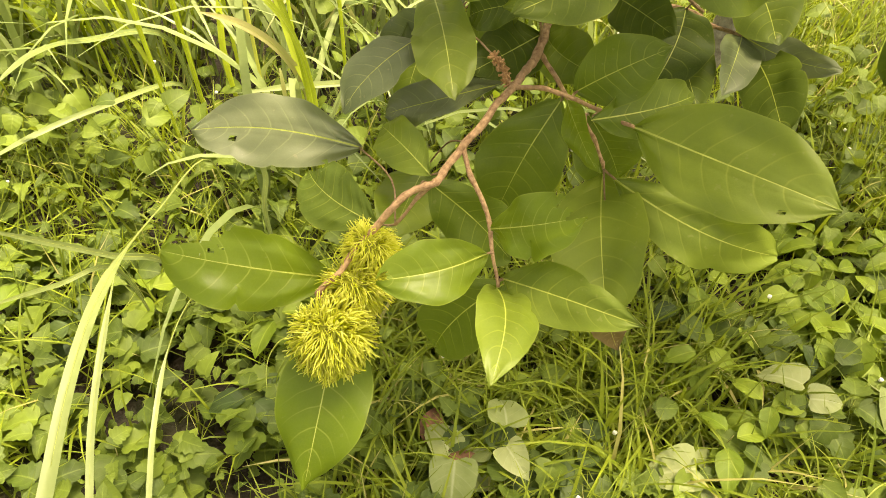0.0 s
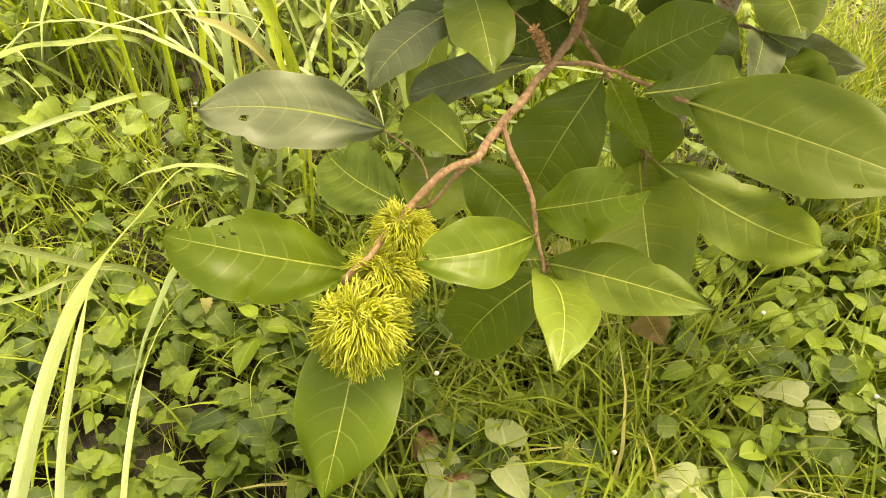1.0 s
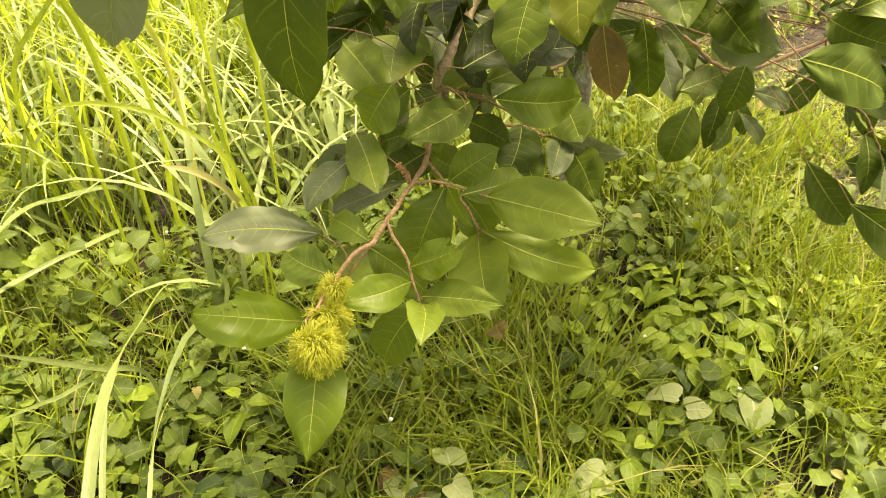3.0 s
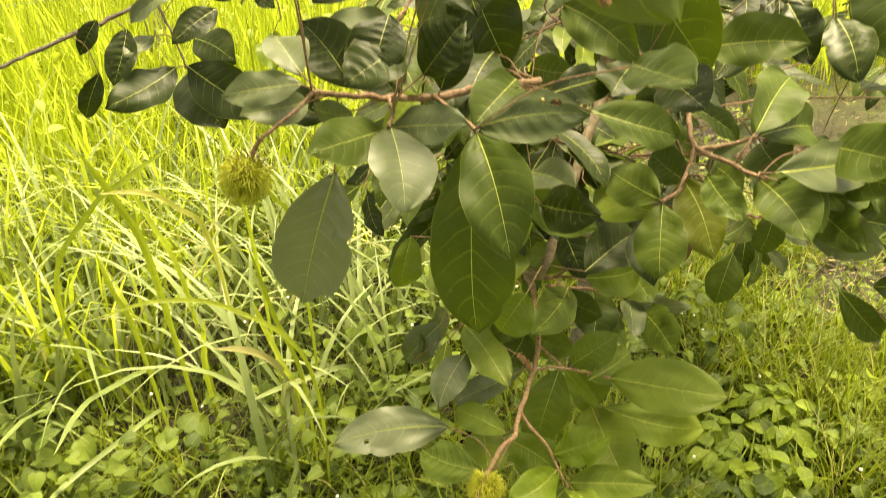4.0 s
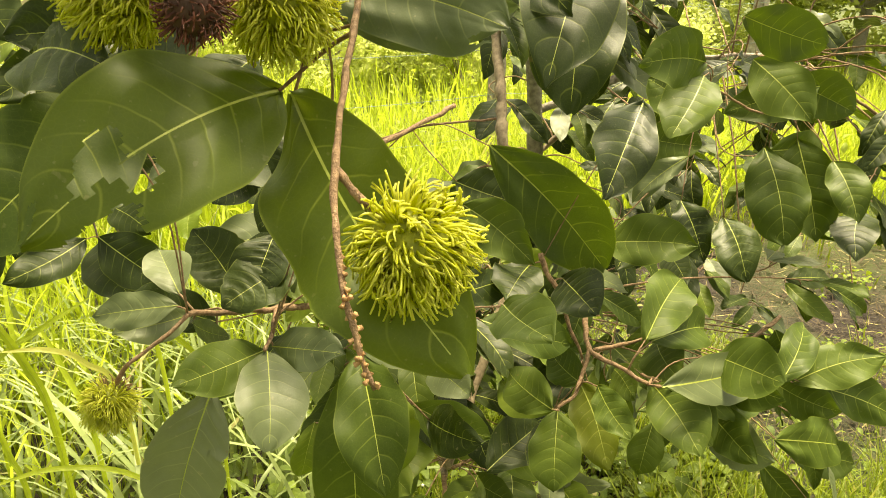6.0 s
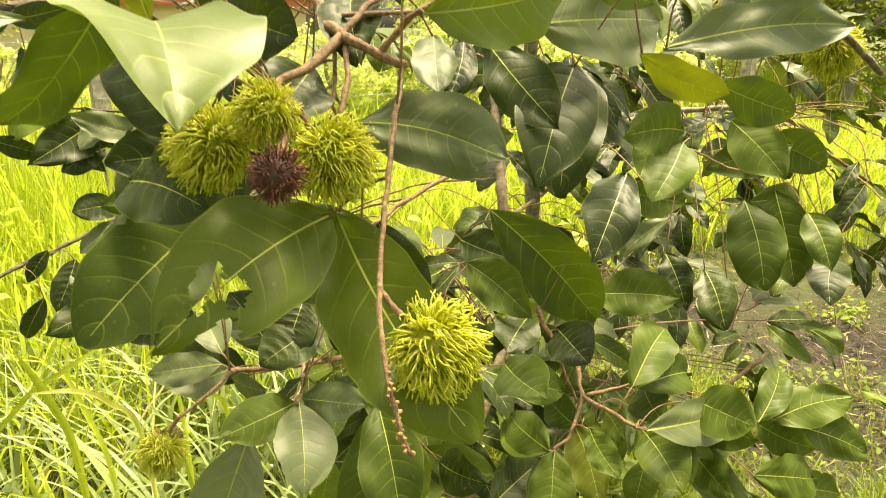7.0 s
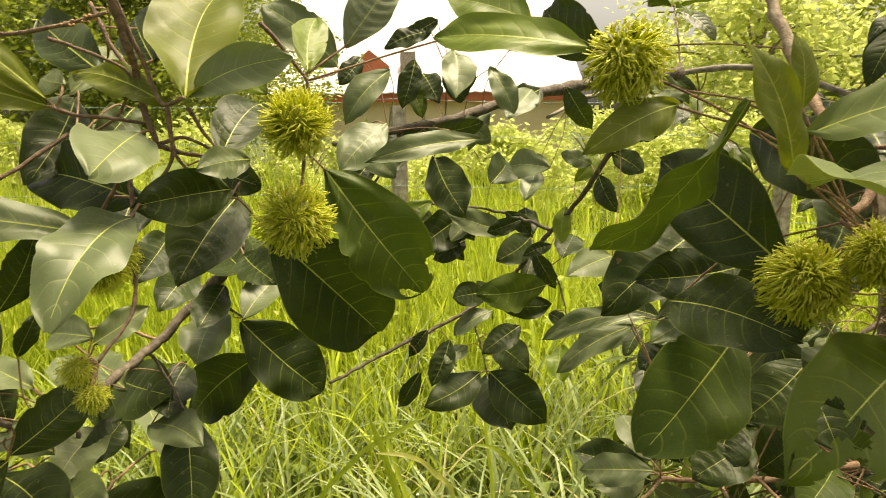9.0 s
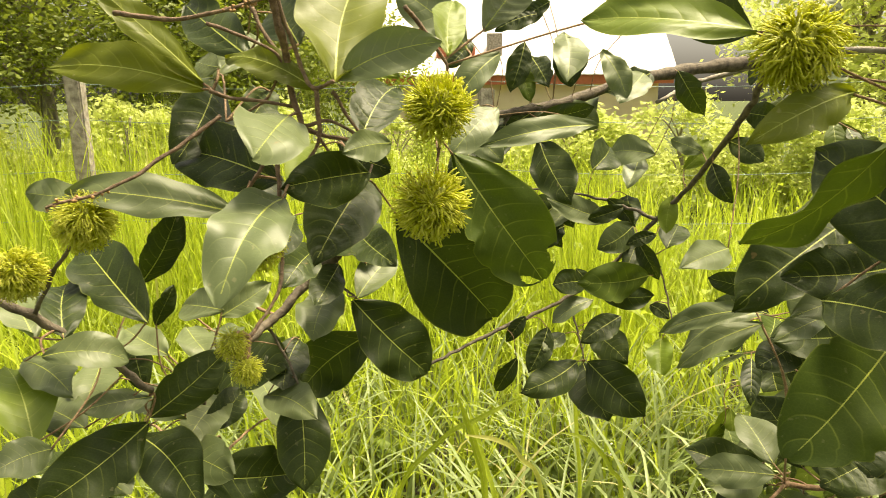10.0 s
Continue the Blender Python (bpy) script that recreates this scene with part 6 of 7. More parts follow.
def scatter(n, x0, x1, y0, y1, keep):
    out = np.empty((0, 2))
    while len(out) < n:
        p = np.random.uniform((x0, y0), (x1, y1), (n * 2, 2))
        out = np.concatenate([out, p[keep(p[:, 0], p[:, 1])]])
    p = out[:n]
    return np.concatenate([p, np.full((n, 1), GROUND)], 1)


def bare(x, y):
    """The bare patch of soil to the east."""
    return ((x - 3.3) / 1.15) ** 2 + ((y - 2.45) / 0.62) ** 2 < 1 + 0.25 * np.sin(7 * x) * np.cos(9 * y)


R = np.random.uniform
np.random.seed(11)


def tall_zone(x, y):
    edge = 2.15 + 0.2 * np.sin(x * 3.1) + np.clip((x - 0.1) * 0.6, 0, 0.95) - np.where(x < -0.6, 0.4, 0)
    clump = np.sin(9 * x + 3 * np.cos(5 * y)) + np.cos(8 * y + 2 * x)
    return (y > edge) & ((clump > -0.25) | (y > 4.2)) & ~bare(x, y) & ~((x > 1.2) & (x < 4.0) & (y < 3.6))


def grass_fields():
    n = 19000
    b = scatter(n, -4.5, 11.0, 1.5, 6.5, tall_zone)
    blades("tall_grass", MAT["tall"], b, R(0.45, 1.0, n), np.where(R(0, 1, n) < 0.3, R(0.012, 0.021, n), R(0.006, 0.013, n)), R(0.0, 0.5, n), R(0, 6.28, n), R(0.3, 2.3, n), "tall bright yellow-green grass growing thickly behind the tree", rows=5)
    n = 15000
    b = scatter(n, -14, 22, 6.0, 15.0, lambda x, y: y > 6)
    blades("distant_grass", MAT["tall"], b, R(0.5, 1.0, n), R(0.014, 0.028, n), R(0.0, 0.35, n), R(0, 6.28, n), R(0.2, 1.4, n), "tall sunlit grass beyond the wire fence", rows=4)
    n = 3600
    b = scatter(n, -6.0, 0.6, 3.4, 7.5, lambda x, y: np.sin(4 * x) + np.cos(5 * y) > -0.9)
    blades("reed_grass", MAT["tall"], b, R(0.95, 1.5, n) * np.where((b[:, 0] < -1.6) & (R(0, 1, n) < 0.35), 1.3, 1.0), R(0.008, 0.017, n), R(0.0, 0.22, n), R(0, 6.28, n), R(0.1, 0.9, n), "very tall upright yellow-green grass along the fence", rows=7)
    n = 9500
    b = scatter(n, -9, 11, -7, 4.5, lambda x, y: ((x < -1.5) | (x > 3.6) | (y < 0.15)) & ~((np.abs(x + 0.1) < 0.5) & (y > -0.5) & (y < 0.2)))
    blades("meadow_grass", MAT["short"], b, R(0.10, 0.30, n), R(0.006, 0.014, n), R(0.0, 0.7, n), R(0, 6.28, n), R(0.3, 1.5, n), "short meadow grass all round the tree", rows=4)
    n = 780
    b = scatter(n, -1.9, 1.3, 1.1, 2.9, lambda x, y: (y > 1.2 + 0.15 * np.sin(5 * x)) & (x < 0.25 + 0.55 * (y - 1)) & (np.sin(6 * x + 2) + np.cos(7 * y) > -0.7))
    blades("broad_grass", MAT["pale"], b, R(0.45, 1.0, n), R(0.010, 0.023, n), R(0.0, 0.5, n), R(0, 6.28, n), R(0.7, 2.3, n), "broad arching grass blades at the edge of the weeds", rows=9)
    n = 15000
    b = scatter(n, -1.9, 4.8, 0.0, 4.2, lambda x, y: (y > 0.12 + 0.1 * np.sin(3 * x)) & ~bare(x, y) & ((x < 1.7) | (y < 1.2) | (np.sin(17 * x) * np.cos(19 * y) > 0.35)))
    blades("short_grass", MAT["short"], b, R(0.06, 0.26, n), R(0.0022, 0.006, n), R(0.0, 0.8, n), R(0, 6.28, n), R(0.3, 1.8, n), "short grass growing between low weeds", rows=4)
    n = 3200
    b = scatter(n, -0.35, 1.2, 0.1, 0.95, lambda x, y: (np.sin(4 * x + 1) + np.cos(5 * y) > 0.0) | ((x > -0.1) & (x < 0.85) & (y < 0.8)))
    blades("turf_grass", MAT["short"], b, R(0.12, 0.28, n), R(0.004, 0.010, n), R(0.3, 1.2, n), R(0, 6.28, n), R(0.3, 1.4, n), "leaning turf grass under the tree", rows=5)
    n = 4200
    b = scatter(n, 0.35, 2.0, 0.45, 2.2, lambda x, y: (np.sin(6 * x) + np.cos(7 * y) > -0.5) & (((x - 0.9) / 0.3) ** 2 + ((y - 0.9) / 0.2) ** 2 > 0.9))
    blades("verge_grass", MAT["short"], b, R(0.15, 0.42, n), R(0.003, 0.008, n), R(0.0, 0.7, n), R(0, 6.28, n), R(0.3, 1.6, n), "loose green grass round the tree foot", rows=5)
    n = 2600
    b = scatter(n, -1.6, 0.4, 0.1, 1.5, lambda x, y: np.sin(7 * x + 1) + np.cos(6 * y) > -0.8)
    blades("thin_grass", MAT["short"], b, R(0.14, 0.34, n), R(0.003, 0.008, n), R(0.1, 0.9, n), R(0, 6.28, n), R(0.3, 1.8, n), "thin grass blades growing through the ivy-like weeds", rows=6)
    n = 15000
    b = scatter(n, 1.1, 4.8, 1.2, 4.2, lambda x, y: x > 1.1)
    b[:, 2] += R(0.0, 0.05, n)
    blades("dry_litter", MAT["litter"], b, R(0.02, 0.11, n), R(0.002, 0.012, n), R(0.9, 1.7, n), R(0, 6.28, n), R(-0.3, 0.8, n), "dry brown litter of leaves and stalks on bare soil", rows=3)


grass_fields()


def weed_leaf_shape(length, width, kind, ribs=(-1, -0.5, 0, 0.5, 1)):
    """Vertices, faces and uvs of a small folded leaf, from its foot along +x: oval, heart-shaped or lobed."""
    if kind == "oval":
        rows = (0, 0.06, 0.16, 0.28, 0.42, 0.56, 0.70, 0.83, 0.93, 1.0)
        prof = (0.06, 0.38, 0.74, 0.95, 1.0, 0.92, 0.74, 0.48, 0.20, 0.01)
        back = 0.0
    elif kind == "heart":
        rows = (0, 0.07, 0.17, 0.29, 0.42, 0.56, 0.70, 0.82, 0.92, 1.0)
        prof = (0.45, 0.84, 0.99, 1.0, 0.94, 0.82, 0.63, 0.40, 0.18, 0.02)
        back = -0.18
    else:
        rows = (0, 0.08, 0.20, 0.26, 0.38, 0.46, 0.60, 0.66, 0.82, 1.0)
        prof = (0.40, 0.82, 1.05, 0.80, 0.96, 0.70, 0.72, 0.46, 0.34, 0.02)
        back = -0.14
    if len(ribs) == 3 and kind != "lobed":
        rows, prof = rows[::2] + rows[-1:], prof[::2] + prof[-1:]
    verts, uvs = [], []
    for f, p in zip(rows, prof):
        z = 0.10 * length * (1 - (2 * f - 0.8) ** 2) - 0.10 * length * f * f
        for s in ribs:
            ruffle = 0.02 * length * math.sin(13 * f + 2 * s) * abs(s)
            verts.append((f * length + back * length * p * abs(s) * (1 - f) ** 2, s * width / 2 * p, z + abs(s) * 0.16 * width * p + ruffle))
            uvs.append((s, f))
    m = len(ribs)
    faces = [(i * m + k, i * m + k + 1, i * m + k + m + 1, i * m + k + m) for i in range(len(rows) - 1) for k in range(m - 1)]
    return verts, faces, uvs


def weed_carpet(name, n, x0, x1, y0, y1, keep, size, heights, mat, label, shape):
    """Many small leaves of low weeds, at mixed heights over the soil."""
    base = scatter(n, x0, x1, y0, y1, keep)
    V, Fc, uvs = weed_leaf_shape(1.0, {"oval": 0.56, "heart": 0.86, "lobed": 0.84}[shape], shape, (-1, 0, 1))
    V = np.array(V)
    Fc = np.array(Fc)
    L = size[0] + (size[1] - size[0]) * R(0, 1, n) ** 1.6
    yaw, pitch, roll = R(0, 6.28, n), R(-0.5, 0.9, n), R(-0.6, 0.6, n)
    z = base[:, 2] + R(heights[0], heights[1], n)
    P = V[None] * L[:, None, None]
    cr, sr = np.cos(roll)[:, None], np.sin(roll)[:, None]
    y1_, z1_ = P[:, :, 1] * cr - P[:, :, 2] * sr, P[:, :, 1] * sr + P[:, :, 2] * cr
    cp, sp = np.cos(pitch)[:, None], np.sin(pitch)[:, None]
    x2, z2 = P[:, :, 0] * cp + z1_ * sp, -P[:, :, 0] * sp + z1_ * cp
    cy_, sy_ = np.cos(yaw)[:, None], np.sin(yaw)[:, None]
    out = np.stack([x2 * cy_ - y1_ * sy_ + base[:, 0:1], x2 * sy_ + y1_ * cy_ + base[:, 1:2], z2 + z[:, None]], 2)
    faces = (np.arange(n)[:, None, None] * len(V) + Fc[None]).reshape(-1, 4)
    ob = mesh_object(name, out.reshape(-1, 3).tolist(), faces.tolist(), [mat], uv=np.tile(np.array(uvs), (n, 1)))
    tagged(ob, label, "weeds", kind="stuff")


def creepers():
    """Thin wandering stalks and runners over the low weeds."""
    r = random.Random(77)
    verts, faces = [], []
    for i in range(190):
        x, y = r.uniform(-1.3, 1.7), r.uniform(0.15, 1.7)
        a, z = r.uniform(0, 6.28), GROUND + r.uniform(0.02, 0.10)
        line = [Vector((x, y, z))]
        turn = r.uniform(-0.5, 0.5)
        for k in range(r.choice((4, 5, 6, 7))):
            a += turn + r.uniform(-0.35, 0.35)
            z = min(GROUND + 0.22, max(GROUND + 0.015, z + r.uniform(-0.022, 0.034)))
            line.append(Vector((line[-1].x + 0.045 * math.cos(a), line[-1].y + 0.045 * math.sin(a), z)))
        tv, tf = tube(smooth_line(line, 4), r.uniform(0.0010, 0.0019), 0.0006, 4)
        o = len(verts)
        verts += tv
        faces += [tuple(o + k for k in f) for f in tf]
    tagged(mesh_object("creeper_stems", verts, faces, [MAT["stem"]]), "thin yellow-green runners winding through the weeds", "weeds", kind="stuff")


creepers()


def turf(x, y):
    return (x > -0.1) & (x < 0.85) & (y > 0.2) & (y < 0.8)


def not_grass(x, y):
    return ~bare(x, y) & ~((x < 0.0) & (y > 1.9))


weed_carpet("low_weeds", 8500, -1.6, 3.4, 0.0, 3.0, lambda x, y: ((x > 0.1) | (y > 1.4) | (np.sin(31 * x) * np.sin(29 * y) > 0.35)) & not_grass(x, y) & ~(turf(x, y) & (np.sin(37 * x) * np.sin(41 * y) < 0.3)), (0.016, 0.046), (0.01, 0.12), MAT["weed"], "dense low weeds with small oval green leaves", "oval")
weed_carpet("ivy_weeds", 1500, -1.6, 0.15, 0.3, 1.5, lambda x, y: not_grass(x, y) & ~(turf(x, y) & (np.sin(37 * x) * np.sin(41 * y) < 0.3)), (0.016, 0.058), (0.01, 0.17), MAT["weed_dark_shaded"], "low ivy-like weeds with small lobed green leaves, darkened in colour for shade", "lobed")
weed_carpet("creeping_weeds", 1100, -1.4, 1.8, 0.0, 1.9, not_grass, (0.03, 0.065), (0.03, 0.16), MAT["weed_dark_shaded"], "creeping weeds with heart-shaped green leaves", "heart")
weed_carpet("field_weeds", 2400, -4.5, 5.0, 2.6, 7.5, lambda x, y: ~bare(x, y) & (np.sin(3 * x) + np.cos(4 * y + x) > -0.4), (0.04, 0.10), (0.15, 0.85), MAT["weed_bright"], "bright leafy weeds standing in the tall grass", "oval")
weed_carpet("soil_weeds", 700, 1.7, 4.6, 1.3, 3.3, lambda x, y: np.sin(4.1 * x + 2.7 * y) + np.sin(7.3 * y - 3.2 * x + 1) + 0.6 * np.sin(17 * x + 11 * y) > 1.25, (0.025, 0.06), (0.01, 0.09), MAT["weed_light_sunlit"], "small yellow-green weeds sprouting in tufts on bare soil", "oval")
weed_carpet("meadow_weeds", 2300, -2.0, 1.2, 1.1, 2.7, lambda x, y: np.sin(5 * x + 1) + np.cos(6 * y) > -0.9, (0.03, 0.065), (0.03, 0.34), MAT["weed_dark_shaded"], "leafy weeds between the tall grass stems", "heart")


def weed_plant(kind, r):
    """One standing weed: a thin stem with pairs of leaves."""
    ob = new("weed_plant")
    height = r.uniform(0.11, 0.17) if kind == "oval" else r.uniform(0.13, 0.19) if kind == "pale" else r.uniform(0.10, 0.18)
    top = Vector((r.uniform(-0.03, 0.03), r.uniform(-0.03, 0.03), height))
    sv, sf = tube(smooth_line((Vector((0, 0, 0)), top * 0.5 + Vector((0.01, 0, 0)), top), 3), 0.0016, 0.001, 5)
    mesh_object("stem", sv, sf, [MAT["stem"]], ob)
    shape = {"oval": "oval", "heart": "lobed", "pale": "heart", "round": "oval"}[kind]
    length = {"oval": 0.074, "heart": 0.066, "pale": 0.084, "round": 0.07}[kind]
    V, Fc, uvs = weed_leaf_shape(length, length * {"oval": 0.58, "round": 0.74}.get(kind, 0.86), shape)
    mats = {"oval": "weed_light_sunlit", "heart": "weed_dark_shaded", "pale": "weed_pale", "round": "weed_deep"}
    count = 7 if kind != "pale" else 4
    for i in range(count):
        f = 0.45 + 0.55 * i / (count - 1)
        m = Matrix.Translation(top * f) @ pose(0, 0, 0, r.uniform(-15, 15), r.uniform(-5, 30), 137 * i + r.uniform(-20, 20)) @ Matrix.Translation((0.012, 0, 0)) @ Matrix.Scale(r.uniform(0.75, 1.15), 4)
        mesh_object("leaf", [m @ Vector(v) for v in V], Fc, [MAT[mats[kind]]], ob, uv=uvs)
    return ob


WEED_LABEL = {"oval": "low weed with oval yellow-green leaves in the grass, lightened in colour as if sunlit", "heart": "creeping weed with heart-shaped green leaves", "pale": "weed with pale insect-mined heart-shaped leaves", "round": "low weed with rounded dark green leaves"}


def weeds():
    r = random.Random(21)
    protos = {k: [weed_plant(k, r) for i in range(3)] for k in ("oval", "heart", "pale", "round")}
    spots = []
    for i in range(30):
        a, d = r.uniform(0, 6.28), math.sqrt(r.random())
        spots.append(("oval", 0.90 + 0.30 * d * math.cos(a), 0.90 + 0.20 * d * math.sin(a)))
    for i in range(9):
        spots.append(("oval", r.uniform(0.45, 1.5), r.uniform(0.5, 1.35)))
    for i in range(26):
        spots.append(("heart", r.uniform(0.5, 1.7), r.uniform(0.55, 1.5)))
    for i in range(46):
        spots.append(("heart", r.uniform(-1.0, 0.1), r.uniform(0.35, 1.15)))
    for i in range(8):
        spots.append(("oval", r.uniform(-0.9, 0.1), r.uniform(0.4, 1.0)))
    for i in range(20):
        spots.append(("heart", r.uniform(-0.2, 1.3), r.uniform(0.3, 0.9)))
    for x, y in ((0.74, 0.58), (0.53, 0.47), (0.10, 0.51), (0.16, 0.52), (0.95, 0.62)):
        spots.append(("pale", x, y))
    for x, y in ((0.10, 0.64), (0.13, 0.57), (0.30, 0.48), (0.25, 0.50), (0.57, 0.81), (-0.64, 0.78), (0.36, 0.53), (-0.25, 0.62), (0.80, 0.72)):
        spots.append(("round", x, y))
    used, turn = set(), {k: 0 for k in protos}
    for kind, x, y in spots:
        p = protos[kind][turn[kind] % 3]
        turn[kind] += 1
        m = pose(x, y, GROUND, 0, 0, r.uniform(0, 360)) @ Matrix.Scale(1.0, 4)
        if p.name in used:
            copy_thing(p, m)
        else:
            used.add(p.name)
            p.matrix_basis = m
            tagged(p, WEED_LABEL[kind], "weed", "low weeds")


weeds()


def dead_leaf(x, y, z, turn, length):
    """A curled fallen leaf lying among the weeds."""
    V, Fc, uvs = weed_leaf_shape(length, length * 0.6, "oval")
    curled = [(vx, vy, vz + 9 * vy * vy + 2.2 * (vx - length / 2) ** 2) for vx, vy, vz in V]
    ob = mesh_object("fallen_leaf", curled, Fc, [MAT["dead"]], uv=uvs)
    ob.matrix_world = pose(x, y, z, 8, -12, turn)
    tagged(ob, "curled red-brown dead leaf lying in the weeds", "leaf", "fallen leaves")


for spot in ((0.05, 0.55, -0.135, 70, 0.075), (0.075, 0.50, -0.13, 20, 0.07), (-0.20, 0.80, -0.13, 130, 0.07), (1.9, 2.1, -0.19, 40, 0.09), (2.3, 2.4, -0.19, 160, 0.10), (2.0, 2.5, -0.19, 260, 0.09)):
    dead_leaf(*spot)


def grass_blade(points, width, mat="broad", flare=False):
    """One broad grass blade with a keel, along a line from its root."""
    line = smooth_line(points, 6)
    n = len(line)
    verts, faces = [], []
    for i, q in enumerate(line):
        f = i / (n - 1)
        d = (line[min(i + 1, n - 1)] - line[max(i - 1, 0)]).normalized()
        s = d.cross(Vector((0.1, -0.7, 0.75)))
        s.normalize()
        up = s.cross(d)
        w = width / 2 * min(1, 0.45 + 1.6 * f) * (1 - max(0, (f - 0.7) / 0.3) ** 2 * 0.9)
        if flare:
            e = min(1.0, max(0.0, (f - 0.50) / 0.14))
            w = width / 2 * (0.14 + 0.10 * f + 0.76 * e * e * (3 - 2 * e))
        for k in (-1, -0.5, 0, 0.5, 1):
            verts.append(q + s * (k * w) + up * (abs(k) * 0.22 * w))
        if i:
            o = (i - 1) * 5
            faces += [(o + k, o + k + 1, o + k + 6, o + k + 5) for k in range(4)]
    root = line[0].copy()
    ob = mesh_object("grass_blade", [v - root for v in verts], faces, [MAT[mat]])
    ob.location = root
    rib = [q - root + Vector((0.0, -0.0007, 0.0007)) for q in line[:-2]]
    rv, rf = tube(rib, width * 0.035, width * 0.012, 4)
    mesh_object("midrib", rv, rf, [MAT["rib"]], ob, label="pale midrib")
    tagged(ob, "long broad pale-green grass blade arching over the weeds", "grass blade", "broad grass blades")


grass_blade(((-0.387, 1.107, -0.22), (-0.387, 1.077, 0.07), (-0.426, 0.876, 0.135), (-0.413, 0.654, 0.238), (-0.407, 0.489, 0.257), (-0.395, 0.3, 0.232)), 0.0190, "broad", True)
grass_blade(((-0.513, 0.864, -0.22), (-0.513, 0.834, 0.03), (-0.462, 0.718, 0.132), (-0.438, 0.506, 0.113), (-0.406, 0.346, 0.087)), 0.0115, "broad", True)
grass_blade(((-0.387, 0.849, -0.22), (-0.387, 0.819, -0.04), (-0.399, 0.68, 0), (-0.396, 0.531, -0.019), (-0.386, 0.401, -0.062)), 0.0095, "broad", True)
grass_blade(((-0.424, 0.861, -0.22), (-0.424, 0.831, 0.033), (-0.485, 0.784, 0.12), (-0.553, 0.757, 0.185), (-0.619, 0.724, 0.257)), 0.0113, "broad")
grass_blade(((-0.497, 0.826, -0.22), (-0.497, 0.796, 0.064), (-0.555, 0.717, 0.125), (-0.611, 0.633, 0.182)), 0.0083, "broad")
grass_blade(((-0.202, 1.3, -0.22), (-0.202, 1.27, 0.086), (-0.222, 1.286, 0.163), (-0.255, 1.344, 0.274), (-0.268, 1.351, 0.344)), 0.0144, "tall")
grass_blade(((-0.213, 1.341, -0.22), (-0.213, 1.311, 0.054), (-0.243, 1.258, 0.203), (-0.3, 1.215, 0.294), (-0.372, 1.193, 0.336)), 0.0173, "pale")
grass_blade(((-0.55, 1.495, -0.22), (-0.55, 1.465, 0.096), (-0.654, 1.291, 0.205), (-0.676, 1.141, 0.275), (-0.697, 1.008, 0.293)), 0.0136, "pale")
grass_blade(((-0.557, 1.496, -0.22), (-0.557, 1.466, -0.034), (-0.665, 1.265, 0.053), (-0.76, 1.142, 0.075), (-0.802, 1.025, 0.105)), 0.0124, "pale")
grass_blade(((-0.026, 1.387, -0.22), (-0.026, 1.357, 0.038), (-0.187, 1.289, 0.102), (-0.337, 1.197, 0.147)), 0.0151, "pale")
grass_blade(((-0.443, 1.536, -0.22), (-0.443, 1.506, 0.007), (-0.429, 1.493, 0.126), (-0.407, 1.47, 0.239)), 0.0161, "tall")
grass_blade(((-0.267, 0.997, -0.22), (-0.267, 0.967, 0.025), (-0.235, 0.918, 0.182), (-0.248, 0.912, 0.241)), 0.0104, "broad")
grass_blade(((-0.449, 1.633, -0.22), (-0.449, 1.603, 0.282), (-0.496, 1.645, 0.468), (-0.544, 1.674, 0.624)), 0.0140, "tall")
grass_blade(((-0.165, 1.104, -0.22), (-0.165, 1.074, 0.312), (-0.301, 1.131, 0.47), (-0.442, 1.141, 0.524), (-0.569, 1.122, 0.524)), 0.0108, "tall")
grass_blade(((-0.547, 1.342, -0.22), (-0.547, 1.312, 0.331), (-0.567, 1.32, 0.459), (-0.576, 1.316, 0.569)), 0.0117, "tall")
grass_blade(((-0.183, 1.18, -0.22), (-0.183, 1.15, 0.217), (-0.221, 1.187, 0.396), (-0.249, 1.222, 0.578)), 0.0104, "tall")
grass_blade(((-0.733, 1.515, -0.22), (-0.733, 1.485, 0.381), (-0.604, 1.494, 0.592), (-0.495, 1.473, 0.675), (-0.376, 1.498, 0.734)), 0.0139, "tall")
grass_blade(((-0.472, 1.36, -0.22), (-0.472, 1.33, 0.485), (-0.501, 1.318, 0.677), (-0.541, 1.294, 0.82)), 0.0166, "tall")
grass_blade(((-0.33, 1.378, -0.22), (-0.33, 1.348, 0.498), (-0.39, 1.324, 0.65), (-0.445, 1.281, 0.715), (-0.525, 1.275, 0.729)), 0.0124, "tall")
grass_blade(((-0.132, 1.396, -0.22), (-0.132, 1.366, 0.483), (-0.169, 1.341, 0.621), (-0.231, 1.303, 0.714), (-0.299, 1.301, 0.734)), 0.0124, "tall")
grass_blade(((-0.238, 1.388, -0.22), (-0.238, 1.358, 0.497), (-0.254, 1.353, 0.716), (-0.268, 1.338, 0.885)), 0.0097, "tall")


